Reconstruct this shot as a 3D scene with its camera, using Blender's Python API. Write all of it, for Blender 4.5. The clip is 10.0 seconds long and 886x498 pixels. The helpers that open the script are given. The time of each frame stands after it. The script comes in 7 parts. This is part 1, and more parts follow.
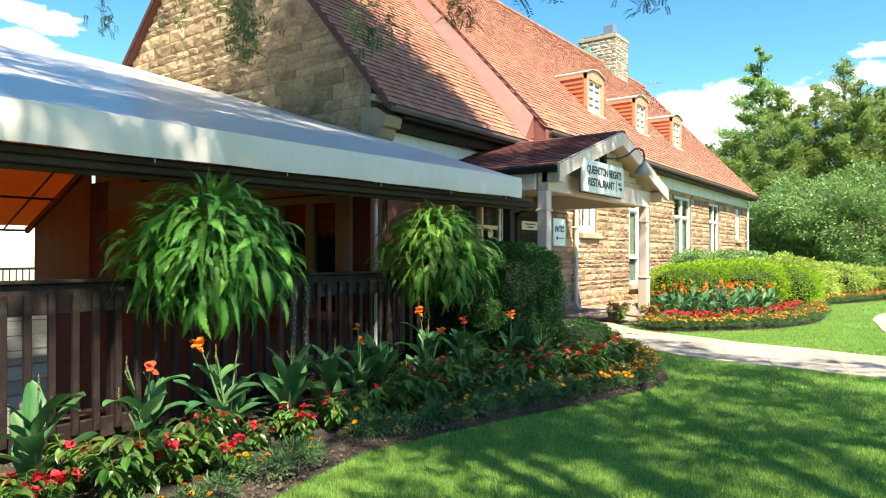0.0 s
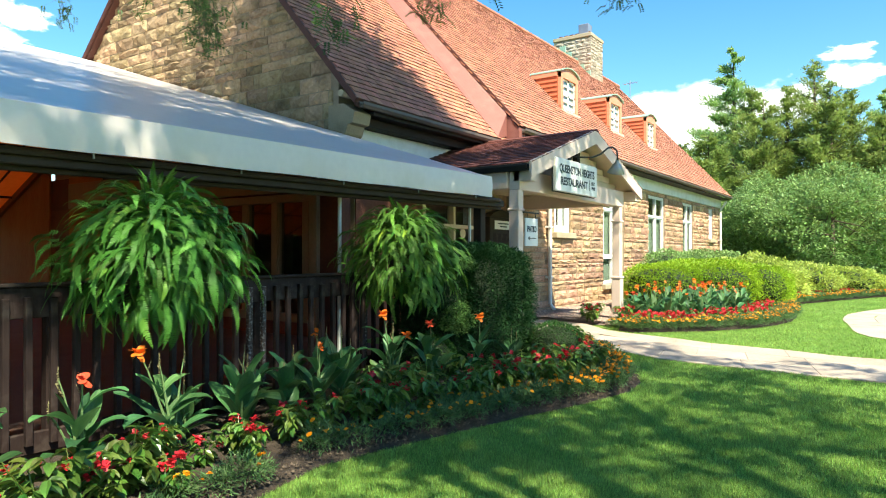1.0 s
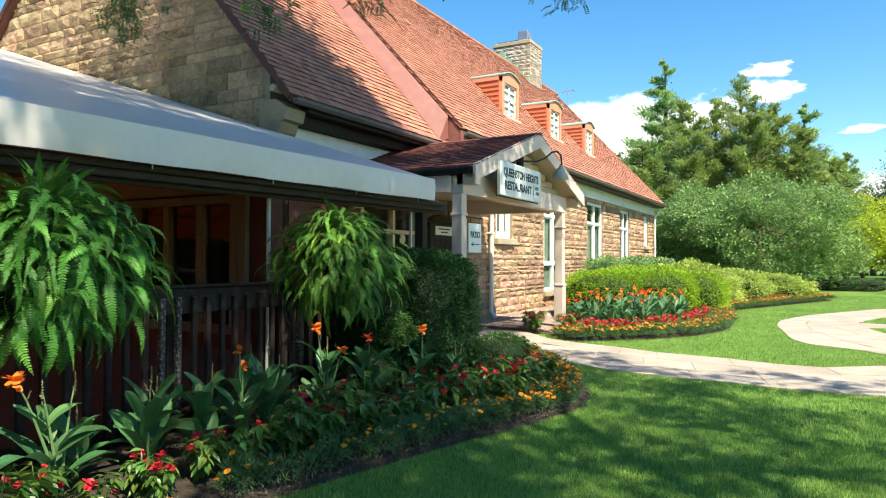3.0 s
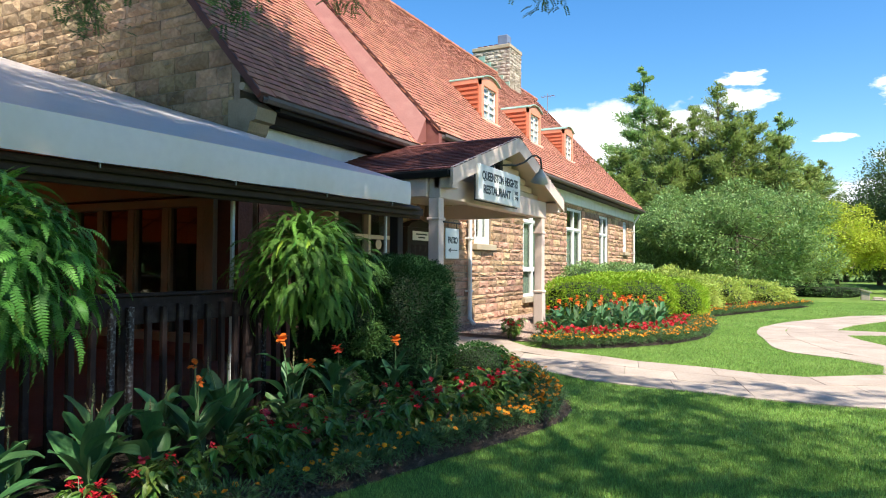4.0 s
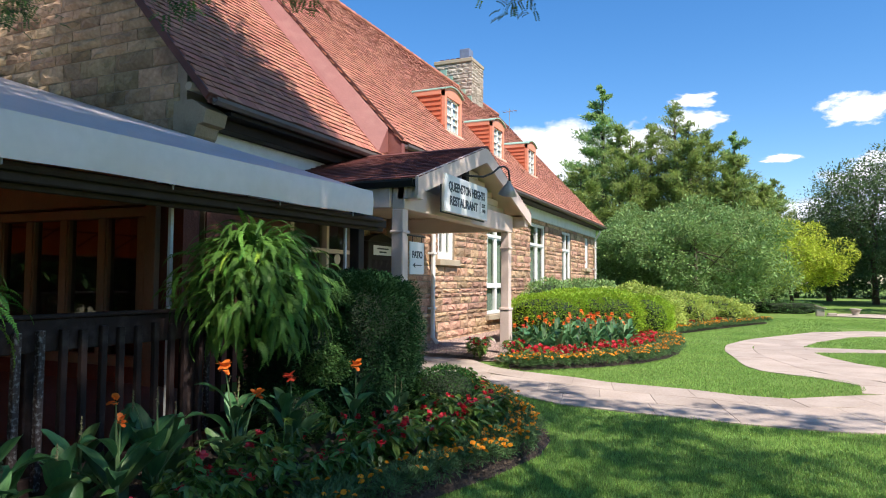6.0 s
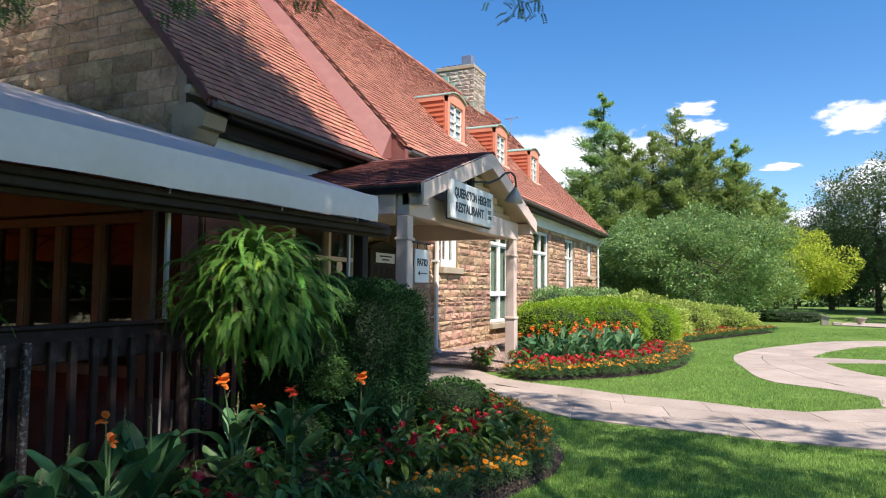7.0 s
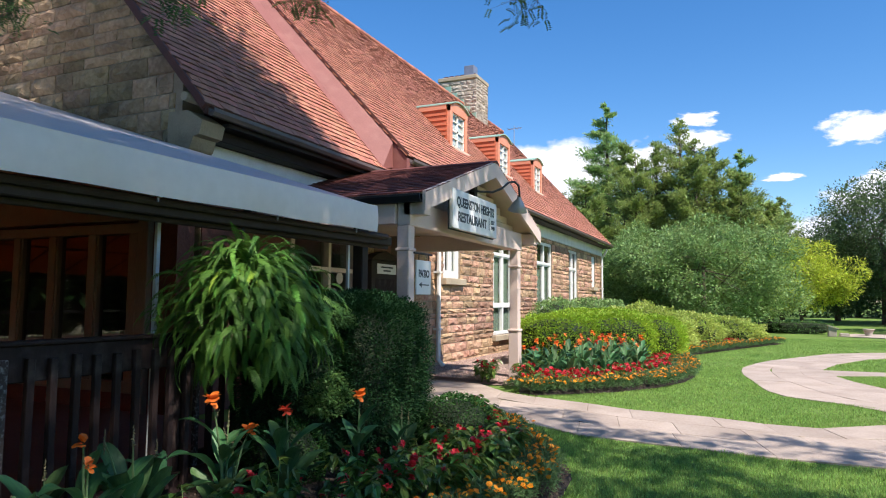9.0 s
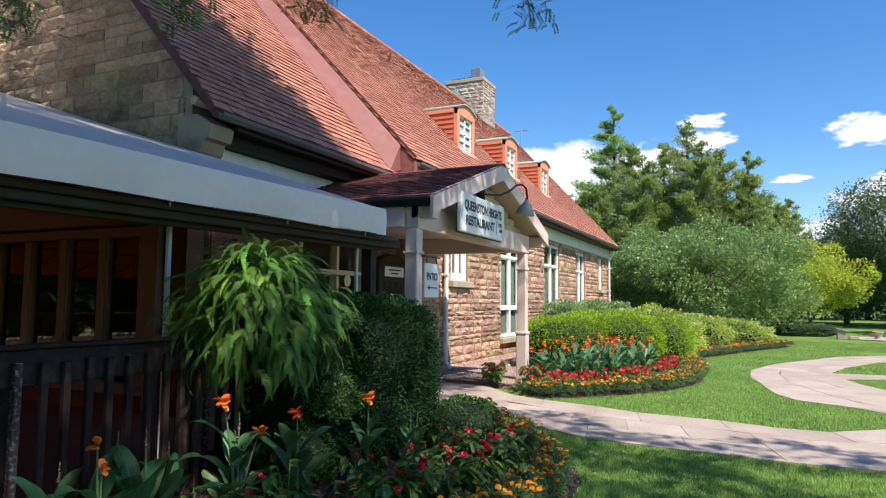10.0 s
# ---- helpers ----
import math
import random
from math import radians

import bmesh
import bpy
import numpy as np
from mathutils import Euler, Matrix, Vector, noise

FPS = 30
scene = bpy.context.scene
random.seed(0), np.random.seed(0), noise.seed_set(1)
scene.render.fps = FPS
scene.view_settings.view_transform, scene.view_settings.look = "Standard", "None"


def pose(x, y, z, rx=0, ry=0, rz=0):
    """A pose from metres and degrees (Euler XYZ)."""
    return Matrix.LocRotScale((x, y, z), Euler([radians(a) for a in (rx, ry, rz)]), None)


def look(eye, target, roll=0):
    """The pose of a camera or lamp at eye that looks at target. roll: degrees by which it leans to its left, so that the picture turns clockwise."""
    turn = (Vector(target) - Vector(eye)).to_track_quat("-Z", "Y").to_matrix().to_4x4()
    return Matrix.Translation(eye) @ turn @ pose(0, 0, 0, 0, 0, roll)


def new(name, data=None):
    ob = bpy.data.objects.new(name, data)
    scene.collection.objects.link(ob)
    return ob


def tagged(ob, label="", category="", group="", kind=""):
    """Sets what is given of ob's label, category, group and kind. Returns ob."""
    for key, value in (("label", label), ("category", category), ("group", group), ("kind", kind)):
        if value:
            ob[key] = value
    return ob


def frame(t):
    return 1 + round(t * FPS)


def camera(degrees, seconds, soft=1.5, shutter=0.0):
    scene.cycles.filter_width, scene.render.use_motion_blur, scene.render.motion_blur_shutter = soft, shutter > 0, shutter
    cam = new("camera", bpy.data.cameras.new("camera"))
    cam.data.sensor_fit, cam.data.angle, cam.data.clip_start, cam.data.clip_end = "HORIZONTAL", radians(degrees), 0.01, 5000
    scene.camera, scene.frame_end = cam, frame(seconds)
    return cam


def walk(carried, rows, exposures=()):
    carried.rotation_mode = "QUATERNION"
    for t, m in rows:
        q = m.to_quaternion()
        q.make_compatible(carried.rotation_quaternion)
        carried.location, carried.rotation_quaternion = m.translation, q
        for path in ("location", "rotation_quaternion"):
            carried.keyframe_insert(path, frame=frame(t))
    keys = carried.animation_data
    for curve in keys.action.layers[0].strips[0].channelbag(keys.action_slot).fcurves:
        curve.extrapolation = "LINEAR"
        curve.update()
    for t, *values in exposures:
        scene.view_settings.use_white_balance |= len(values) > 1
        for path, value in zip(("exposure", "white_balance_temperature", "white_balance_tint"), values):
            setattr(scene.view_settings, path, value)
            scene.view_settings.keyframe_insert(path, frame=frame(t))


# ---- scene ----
# ---- camera ----
cam = camera(67.4, 10.0, soft=1.05)
METRES, EYE, TURN = 2.5, 1.5, 36.7
ROWS = [
    (0.0, 0.0, 0.0, 0.0, -0.0, 0.52, -0.07),
    (0.5, 0.021, 0.052, 0.0053, -0.86, 0.47, -0.05),
    (1.0, 0.0505, 0.1076, 0.0095, -1.96, 0.44, -0.05),
    (1.5, 0.0493, 0.1622, 0.0057, -2.92, 0.47, -0.12),
    (2.0, 0.027, 0.229, 0.0099, -3.93, 0.54, -0.17),
    (2.5, 0.0285, 0.2828, 0.0128, -5.88, 0.68, -0.14),
    (4.0, 0.0849, 0.4701, 0.0224, -9.11, 1.4, -0.36),
    (4.5, 0.0841, 0.5454, 0.0277, -10.21, 1.65, -0.39),
    (5.0, 0.0842, 0.6037, 0.0226, -11.6, 2.03, -0.41),
    (5.5, 0.0939, 0.6682, 0.0213, -12.52, 2.41, -0.4),
    (7.0, 0.0882, 0.852, 0.0276, -12.68, 3.47, -0.51),
    (7.5, 0.0836, 0.8948, 0.0289, -12.66, 3.67, -0.49),
    (8.0, 0.1047, 0.9323, 0.0337, -12.66, 3.96, -0.44),
    (8.5, 0.114, 0.9446, 0.0357, -12.62, 4.27, -0.44),
    (9.0, 0.1133, 0.9438, 0.0341, -12.43, 4.4, -0.47),
    (9.5, 0.1078, 0.9416, 0.0354, -12.1, 4.51, -0.46),
    (10.0, 0.1035, 0.9363, 0.0385, -11.87, 4.57, -0.51),
]
walk(cam, [(t, pose(0, 0, EYE, 0, 0, TURN) @ pose(METRES * x, METRES * y, METRES * z, 90 + pitch, roll, yaw)) for t, x, y, z, yaw, pitch, roll in ROWS],
     exposures=[(0.0, 1.38, 7050, 0), (1.0, 1.35, 7050, -1), (2.0, 1.28, 7050, -3), (2.7, 1.14, 6950, -1), (3.8, 0.97, 6500, 9), (4.5, 0.84, 6450, 11), (5.5, 0.72, 6350, 14), (7.0, 0.61, 6300, 16), (10.0, 0.60, 6250, 16)])

# ---- world and sun ----
SUN = Vector((0.68, -0.36, 1.0)).normalized()
world = bpy.data.worlds.new("sky")
scene.world = world
world.use_nodes = True
wn, wl = world.node_tree.nodes, world.node_tree.links
sky = wn.new("ShaderNodeTexSky")
sky.sky_type, sky.sun_disc = "NISHITA", False
sky.sun_elevation = math.asin(SUN.z)
sky.sun_rotation = math.atan2(SUN.x, SUN.y)
sky.air_density, sky.dust_density, sky.ozone_density = 1.0, 0.3, 2.5
tint = wn.new("ShaderNodeHueSaturation")
tint.inputs["Saturation"].default_value, tint.inputs["Value"].default_value = 1.32, 0.92
wl.new(sky.outputs[0], tint.inputs["Color"])
wl.new(tint.outputs[0], wn["Background"].inputs[0])
wn["Background"].inputs[1].default_value = 0.132
sun = new("sun", bpy.data.lights.new("sun", "SUN"))
sun.data.energy, sun.data.angle, sun.data.color = 5.0, radians(0.53), (1.0, 0.93, 0.80)
sun.matrix_world = look(SUN * 50, (0, 0, 0))


# ---- materials ----
def ramp_color(c, k):
    return (min(1, c[0] * k), min(1, c[1] * k), min(1, c[2] * k), 1)


def mat(name, a, b=None, rough=0.7, scale=3.0, fine=40.0, bump=0.15, bump_scale=60.0, island=0.0, rand=0.0, metal=0.0,
        stain=None, stain_amt=0.0, stain_scale=1.2, spec=0.5, hue=0.0, stretch=(1, 1, 1), trans=0.0, translucent=0.0, dist=0.02, through_color=None):
    """Base colour a to b by noise at two sizes; island: spread of value per loose piece; rand: per object."""
    m = bpy.data.materials.new(name)
    m.use_nodes = True
    n, l = m.node_tree.nodes, m.node_tree.links
    p = n["Principled BSDF"]
    b = b or a
    tc = n.new("ShaderNodeTexCoord")
    mp = n.new("ShaderNodeMapping")
    mp.inputs["Scale"].default_value = stretch
    l.new(tc.outputs["Object"], mp.inputs[0])
    n1 = n.new("ShaderNodeTexNoise")
    n1.inputs["Scale"].default_value, n1.inputs["Detail"].default_value = scale, 5
    n2 = n.new("ShaderNodeTexNoise")
    n2.inputs["Scale"].default_value, n2.inputs["Detail"].default_value = fine, 3
    for k in (n1, n2):
        l.new(mp.outputs[0], k.inputs["Vector"])
    mix = n.new("ShaderNodeMath")
    mix.operation = "MULTIPLY_ADD"
    mix.inputs[1].default_value = 0.45
    l.new(n2.outputs[0], mix.inputs[0])
    half = n.new("ShaderNodeMath")
    half.operation, half.inputs[1].default_value = "MULTIPLY", 0.55
    l.new(n1.outputs[0], half.inputs[0])
    l.new(half.outputs[0], mix.inputs[2])
    r = n.new("ShaderNodeValToRGB")
    r.color_ramp.elements[0].position, r.color_ramp.elements[1].position = 0.32, 0.68
    r.color_ramp.elements[0].color, r.color_ramp.elements[1].color = (*a, 1), (*b, 1)
    l.new(mix.outputs[0], r.inputs[0])
    out = r.outputs[0]
    if stain:
        n3 = n.new("ShaderNodeTexNoise")
        n3.inputs["Scale"].default_value, n3.inputs["Detail"].default_value = stain_scale, 6
        l.new(tc.outputs["Object"], n3.inputs["Vector"])
        r3 = n.new("ShaderNodeValToRGB")
        r3.color_ramp.elements[0].position, r3.color_ramp.elements[1].position = 0.5, 0.72
        r3.color_ramp.elements[0].color, r3.color_ramp.elements[1].color = (0, 0, 0, 1), (stain_amt,) * 3 + (1,)
        l.new(n3.outputs[0], r3.inputs[0])
        mx = n.new("ShaderNodeMixRGB")
        mx.inputs[2].default_value = (*stain, 1)
        l.new(r3.outputs[0], mx.inputs[0])
        l.new(out, mx.inputs[1])
        out = mx.outputs[0]
    if island or rand or hue:
        h = n.new("ShaderNodeHueSaturation")
        src = None
        if island:
            g = n.new("ShaderNodeNewGeometry")
            src = g.outputs["Random Per Island"]
        else:
            g = n.new("ShaderNodeObjectInfo")
            src = g.outputs["Random"]
        mr = n.new("ShaderNodeMapRange")
        s = island or rand
        mr.inputs[3].default_value, mr.inputs[4].default_value = 1 - s, 1 + s
        l.new(src, mr.inputs[0])
        l.new(mr.outputs[0], h.inputs["Value"])
        if hue:
            w = n.new("ShaderNodeTexWhiteNoise")
            w.noise_dimensions = "1D"
            l.new(src, w.inputs["W"])
            mh = n.new("ShaderNodeMapRange")
            mh.inputs[3].default_value, mh.inputs[4].default_value = 0.5 - hue, 0.5 + hue
            l.new(w.outputs[0], mh.inputs[0])
            l.new(mh.outputs[0], h.inputs["Hue"])
        l.new(out, h.inputs["Color"])
        out = h.outputs[0]
    l.new(out, p.inputs["Base Color"])
    p.inputs["Roughness"].default_value, p.inputs["Metallic"].default_value = rough, metal
    p.inputs["Specular IOR Level"].default_value = spec
    if trans:
        p.inputs["Transmission Weight"].default_value = trans
    if bump:
        n4 = n.new("ShaderNodeTexNoise")
        n4.inputs["Scale"].default_value, n4.inputs["Detail"].default_value = bump_scale, 6
        l.new(mp.outputs[0], n4.inputs["Vector"])
        bp = n.new("ShaderNodeBump")
        bp.inputs["Strength"].default_value, bp.inputs["Distance"].default_value = bump, dist
        l.new(n4.outputs[0], bp.inputs["Height"])
        l.new(bp.outputs[0], p.inputs["Normal"])
    if translucent:
        tr = n.new("ShaderNodeBsdfTranslucent")
        if through_color:
            tr.inputs[0].default_value = (*through_color, 1)
        else:
            l.new(out, tr.inputs[0])
        ms = n.new("ShaderNodeMixShader")
        ms.inputs[0].default_value = translucent
        l.new(p.outputs[0], ms.inputs[1])
        l.new(tr.outputs[0], ms.inputs[2])
        l.new(ms.outputs[0], n["Material Output"].inputs[0])
    return m


def glass(name, tint=(0.75, 0.85, 0.82), rough=0.01, ior=1.75):
    """A clear pane: mostly let through, mirroring more at a slant."""
    m = bpy.data.materials.new(name)
    m.use_nodes = True
    n, l = m.node_tree.nodes, m.node_tree.links
    n.remove(n["Principled BSDF"])
    fr = n.new("ShaderNodeFresnel")
    fr.inputs[0].default_value = ior
    tr = n.new("ShaderNodeBsdfTransparent")
    tr.inputs[0].default_value = (*tint, 1)
    gl = n.new("ShaderNodeBsdfGlossy")
    gl.inputs["Roughness"].default_value = rough
    ms = n.new("ShaderNodeMixShader")
    l.new(fr.outputs[0], ms.inputs[0])
    l.new(tr.outputs[0], ms.inputs[1])
    l.new(gl.outputs[0], ms.inputs[2])
    l.new(ms.outputs[0], n["Material Output"].inputs[0])
    return m


STONE = mat("sandstone", (0.35, 0.19, 0.115), (0.575, 0.39, 0.26), 0.9, 2.5, 18, 1.0, 34, rand=0.34, hue=0.018, stain=(0.15, 0.10, 0.07), stain_amt=0.55, stain_scale=5, dist=0.03, spec=0.2)
STONE_ISL = mat("sandstone_far", (0.35, 0.19, 0.115), (0.575, 0.39, 0.26), 0.9, 2.5, 18, 1.0, 34, island=0.34, hue=0.018, stain=(0.15, 0.10, 0.07), stain_amt=0.55, stain_scale=5, dist=0.03, spec=0.2)
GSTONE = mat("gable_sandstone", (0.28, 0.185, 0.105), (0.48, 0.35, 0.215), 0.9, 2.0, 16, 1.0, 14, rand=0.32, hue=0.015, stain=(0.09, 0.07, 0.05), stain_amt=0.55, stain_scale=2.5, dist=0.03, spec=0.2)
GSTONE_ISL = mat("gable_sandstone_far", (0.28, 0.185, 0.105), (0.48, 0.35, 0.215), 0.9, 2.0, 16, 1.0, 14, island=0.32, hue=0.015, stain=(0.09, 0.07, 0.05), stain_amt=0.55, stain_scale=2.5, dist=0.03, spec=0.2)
MORTAR = mat("mortar", (0.25, 0.19, 0.125), (0.35, 0.28, 0.20), 0.95, 6, 60, 0.4, 80)
SMOOTH_STONE = mat("dressed_stone", (0.36, 0.29, 0.20), (0.46, 0.38, 0.27), 0.85, 3, 50, 0.2, 60, stain=(0.2, 0.17, 0.13), stain_amt=0.5)
TILE = mat("clay_tile", (0.36, 0.128, 0.080), (0.49, 0.21, 0.137), 0.8, 1.2, 25, 0.25, 60, island=0.22, hue=0.010, stain=(0.14, 0.07, 0.05), stain_amt=0.4, stain_scale=1.6)
TILE_OB = mat("clay_tile_single", (0.36, 0.128, 0.080), (0.49, 0.21, 0.137), 0.8, 1.2, 25, 0.25, 60, rand=0.22, hue=0.010, stain=(0.14, 0.07, 0.05), stain_amt=0.4, stain_scale=1.6)
SHINGLE = mat("asphalt_shingle", (0.075, 0.020, 0.018), (0.155, 0.046, 0.036), 0.85, 3, 90, 0.5, 200, island=0.3, dist=0.006)
PINK = mat("rose_paint", (0.205, 0.070, 0.060), (0.265, 0.095, 0.080), 0.65, 2, 40, 0.1, 40, stain=(0.36, 0.17, 0.14), stain_amt=0.25, stain_scale=3)
RAKE = mat("rust_red_wood", (0.065, 0.020, 0.014), (0.11, 0.034, 0.023), 0.65, 3, 60, 0.2, 50)
SALMON = mat("salmon_paint", (0.62, 0.24, 0.14), (0.70, 0.30, 0.19), 0.6, 2, 40, 0.1, 40)
COPPER = mat("copper_patina", (0.22, 0.38, 0.30), (0.36, 0.52, 0.42), 0.6, 3, 30, 0.1, 40)
WHITE = mat("white_paint", (0.70, 0.69, 0.66), (0.80, 0.79, 0.76), 0.55, 2, 50, 0.06, 60, stain=(0.5, 0.47, 0.42), stain_amt=0.4, stain_scale=2.5)
CREAM = mat("cream_paint", (0.56, 0.45, 0.34), (0.66, 0.55, 0.43), 0.6, 2, 50, 0.08, 60, stain=(0.4, 0.31, 0.23), stain_amt=0.4)
PINKWHITE = mat("blush_paint", (0.60, 0.46, 0.40), (0.70, 0.56, 0.49), 0.6, 2, 50, 0.06, 60, stain=(0.42, 0.32, 0.28), stain_amt=0.3)
TAN = mat("tan_window_wood", (0.185, 0.145, 0.095), (0.265, 0.205, 0.135), 0.6, 2, 50, 0.08, 60, stretch=(1, 1, 0.3))
PLYWOOD = mat("stained_plywood", (0.25, 0.115, 0.045), (0.36, 0.18, 0.075), 0.8, 2, 30, 0.1, 40, spec=0.08, stretch=(1, 1, 0.15))
BROWN = mat("brown_fence_paint", (0.018, 0.0108, 0.010), (0.032, 0.0195, 0.0175), 0.7, 2, 50, 0.25, 40, stretch=(1, 1, 0.2), stain=(0.16, 0.13, 0.11), stain_amt=0.22, stain_scale=9, spec=0.2)
PEELED = mat("peeled_fence_wood", (0.022, 0.014, 0.013), (0.05, 0.036, 0.032), 0.8, 8, 60, 0.3, 40, stretch=(1, 1, 0.2), stain=(0.28, 0.29, 0.29), stain_amt=0.8, stain_scale=42)
DARKBROWN = mat("bronze_gutter", (0.022, 0.016, 0.013), (0.038, 0.028, 0.023), 0.6, 2, 60, 0.05, 40, spec=0.2)
AWN_METAL = mat("brown_awning_metal", (0.036, 0.025, 0.020), (0.056, 0.040, 0.033), 0.6, 2, 60, 0.05, 40, stain=(0.09, 0.07, 0.06), stain_amt=0.3, stain_scale=5, spec=0.12)
GUTTER = mat("brown_gutter", (0.095, 0.07, 0.06), (0.15, 0.115, 0.10), 0.5, 2, 60, 0.05, 40, stain=(0.05, 0.035, 0.03), stain_amt=0.5)
BLACK = mat("black_paint", (0.010, 0.010, 0.011), (0.02, 0.02, 0.021), 0.45, 4, 50, 0.05, 60)
GREYMET = mat("grey_lamp_metal", (0.28, 0.29, 0.30), (0.36, 0.37, 0.38), 0.4, 5, 50, 0.02, 60, metal=0.4)
VINYL = mat("awning_vinyl", (0.70, 0.655, 0.65), (0.79, 0.74, 0.735), 0.34, 0.9, 8, 0.12, 3, stain=(0.58, 0.50, 0.44), stain_amt=0.35, stain_scale=0.9, dist=0.05, translucent=0.16, through_color=(0.9, 0.34, 0.09))
VALANCE = mat("awning_valance", (0.71, 0.615, 0.59), (0.80, 0.70, 0.67), 0.5, 1.2, 12, 0.12, 4, stain=(0.62, 0.51, 0.38), stain_amt=0.35, stain_scale=1.6, dist=0.03)
ORANGE = mat("orange_awning_lining", (0.68, 0.25, 0.09), (0.80, 0.34, 0.14), 0.7, 0.8, 8, 0.1, 4, translucent=0.5)
REDBRICK = mat("dark_red_brick", (0.085, 0.028, 0.02), (0.16, 0.06, 0.04), 0.85, 4, 30, 0.5, 25, island=0.3)
DECK = mat("patio_floor", (0.085, 0.045, 0.035), (0.13, 0.075, 0.058), 0.7, 2, 30, 0.1, 30)
PATH = mat("flagstone", (0.35, 0.275, 0.222), (0.48, 0.395, 0.33), 0.85, 1.5, 25, 0.3, 40, rand=0.09, stain=(0.27, 0.21, 0.165), stain_amt=0.55, stain_scale=1.1)
GRAVEL = mat("red_gravel", (0.24, 0.165, 0.135), (0.42, 0.31, 0.26), 0.9, 14, 90, 1.0, 60, dist=0.03)
SOIL = mat("garden_soil", (0.030, 0.020, 0.014), (0.080, 0.055, 0.038), 0.95, 8, 60, 1.0, 45, dist=0.04)
TURF = mat("turf", (0.105, 0.19, 0.038), (0.19, 0.285, 0.065), 0.9, 0.8, 30, 0.8, 60, dist=0.03, stain=(0.15, 0.17, 0.05), stain_amt=0.4, stain_scale=0.6, spec=0.15)
GRASS = mat("grass_blades", (0.185, 0.34, 0.070), (0.335, 0.495, 0.125), 0.6, 0.8, 5, 0, island=0.5, hue=0.02, translucent=0.35, spec=0.3)
GLASS = glass("window_glass", (0.72, 0.82, 0.78), 0.01, 2.0)
GLASS_THIN = glass("thin_screen_glass", (0.55, 0.57, 0.56), 0.02, 1.9)
SIGNWHITE = mat("sign_board", (0.70, 0.70, 0.69), (0.76, 0.76, 0.75), 0.5, 2, 40, 0.02, 40)
SIGNINK = mat("sign_lettering", (0.035, 0.042, 0.05), (0.05, 0.058, 0.066), 0.6, 4, 40, 0)
BARK = mat("bark", (0.07, 0.05, 0.035), (0.15, 0.11, 0.08), 0.9, 3, 25, 1.0, 18, stretch=(1, 1, 0.25), dist=0.05)


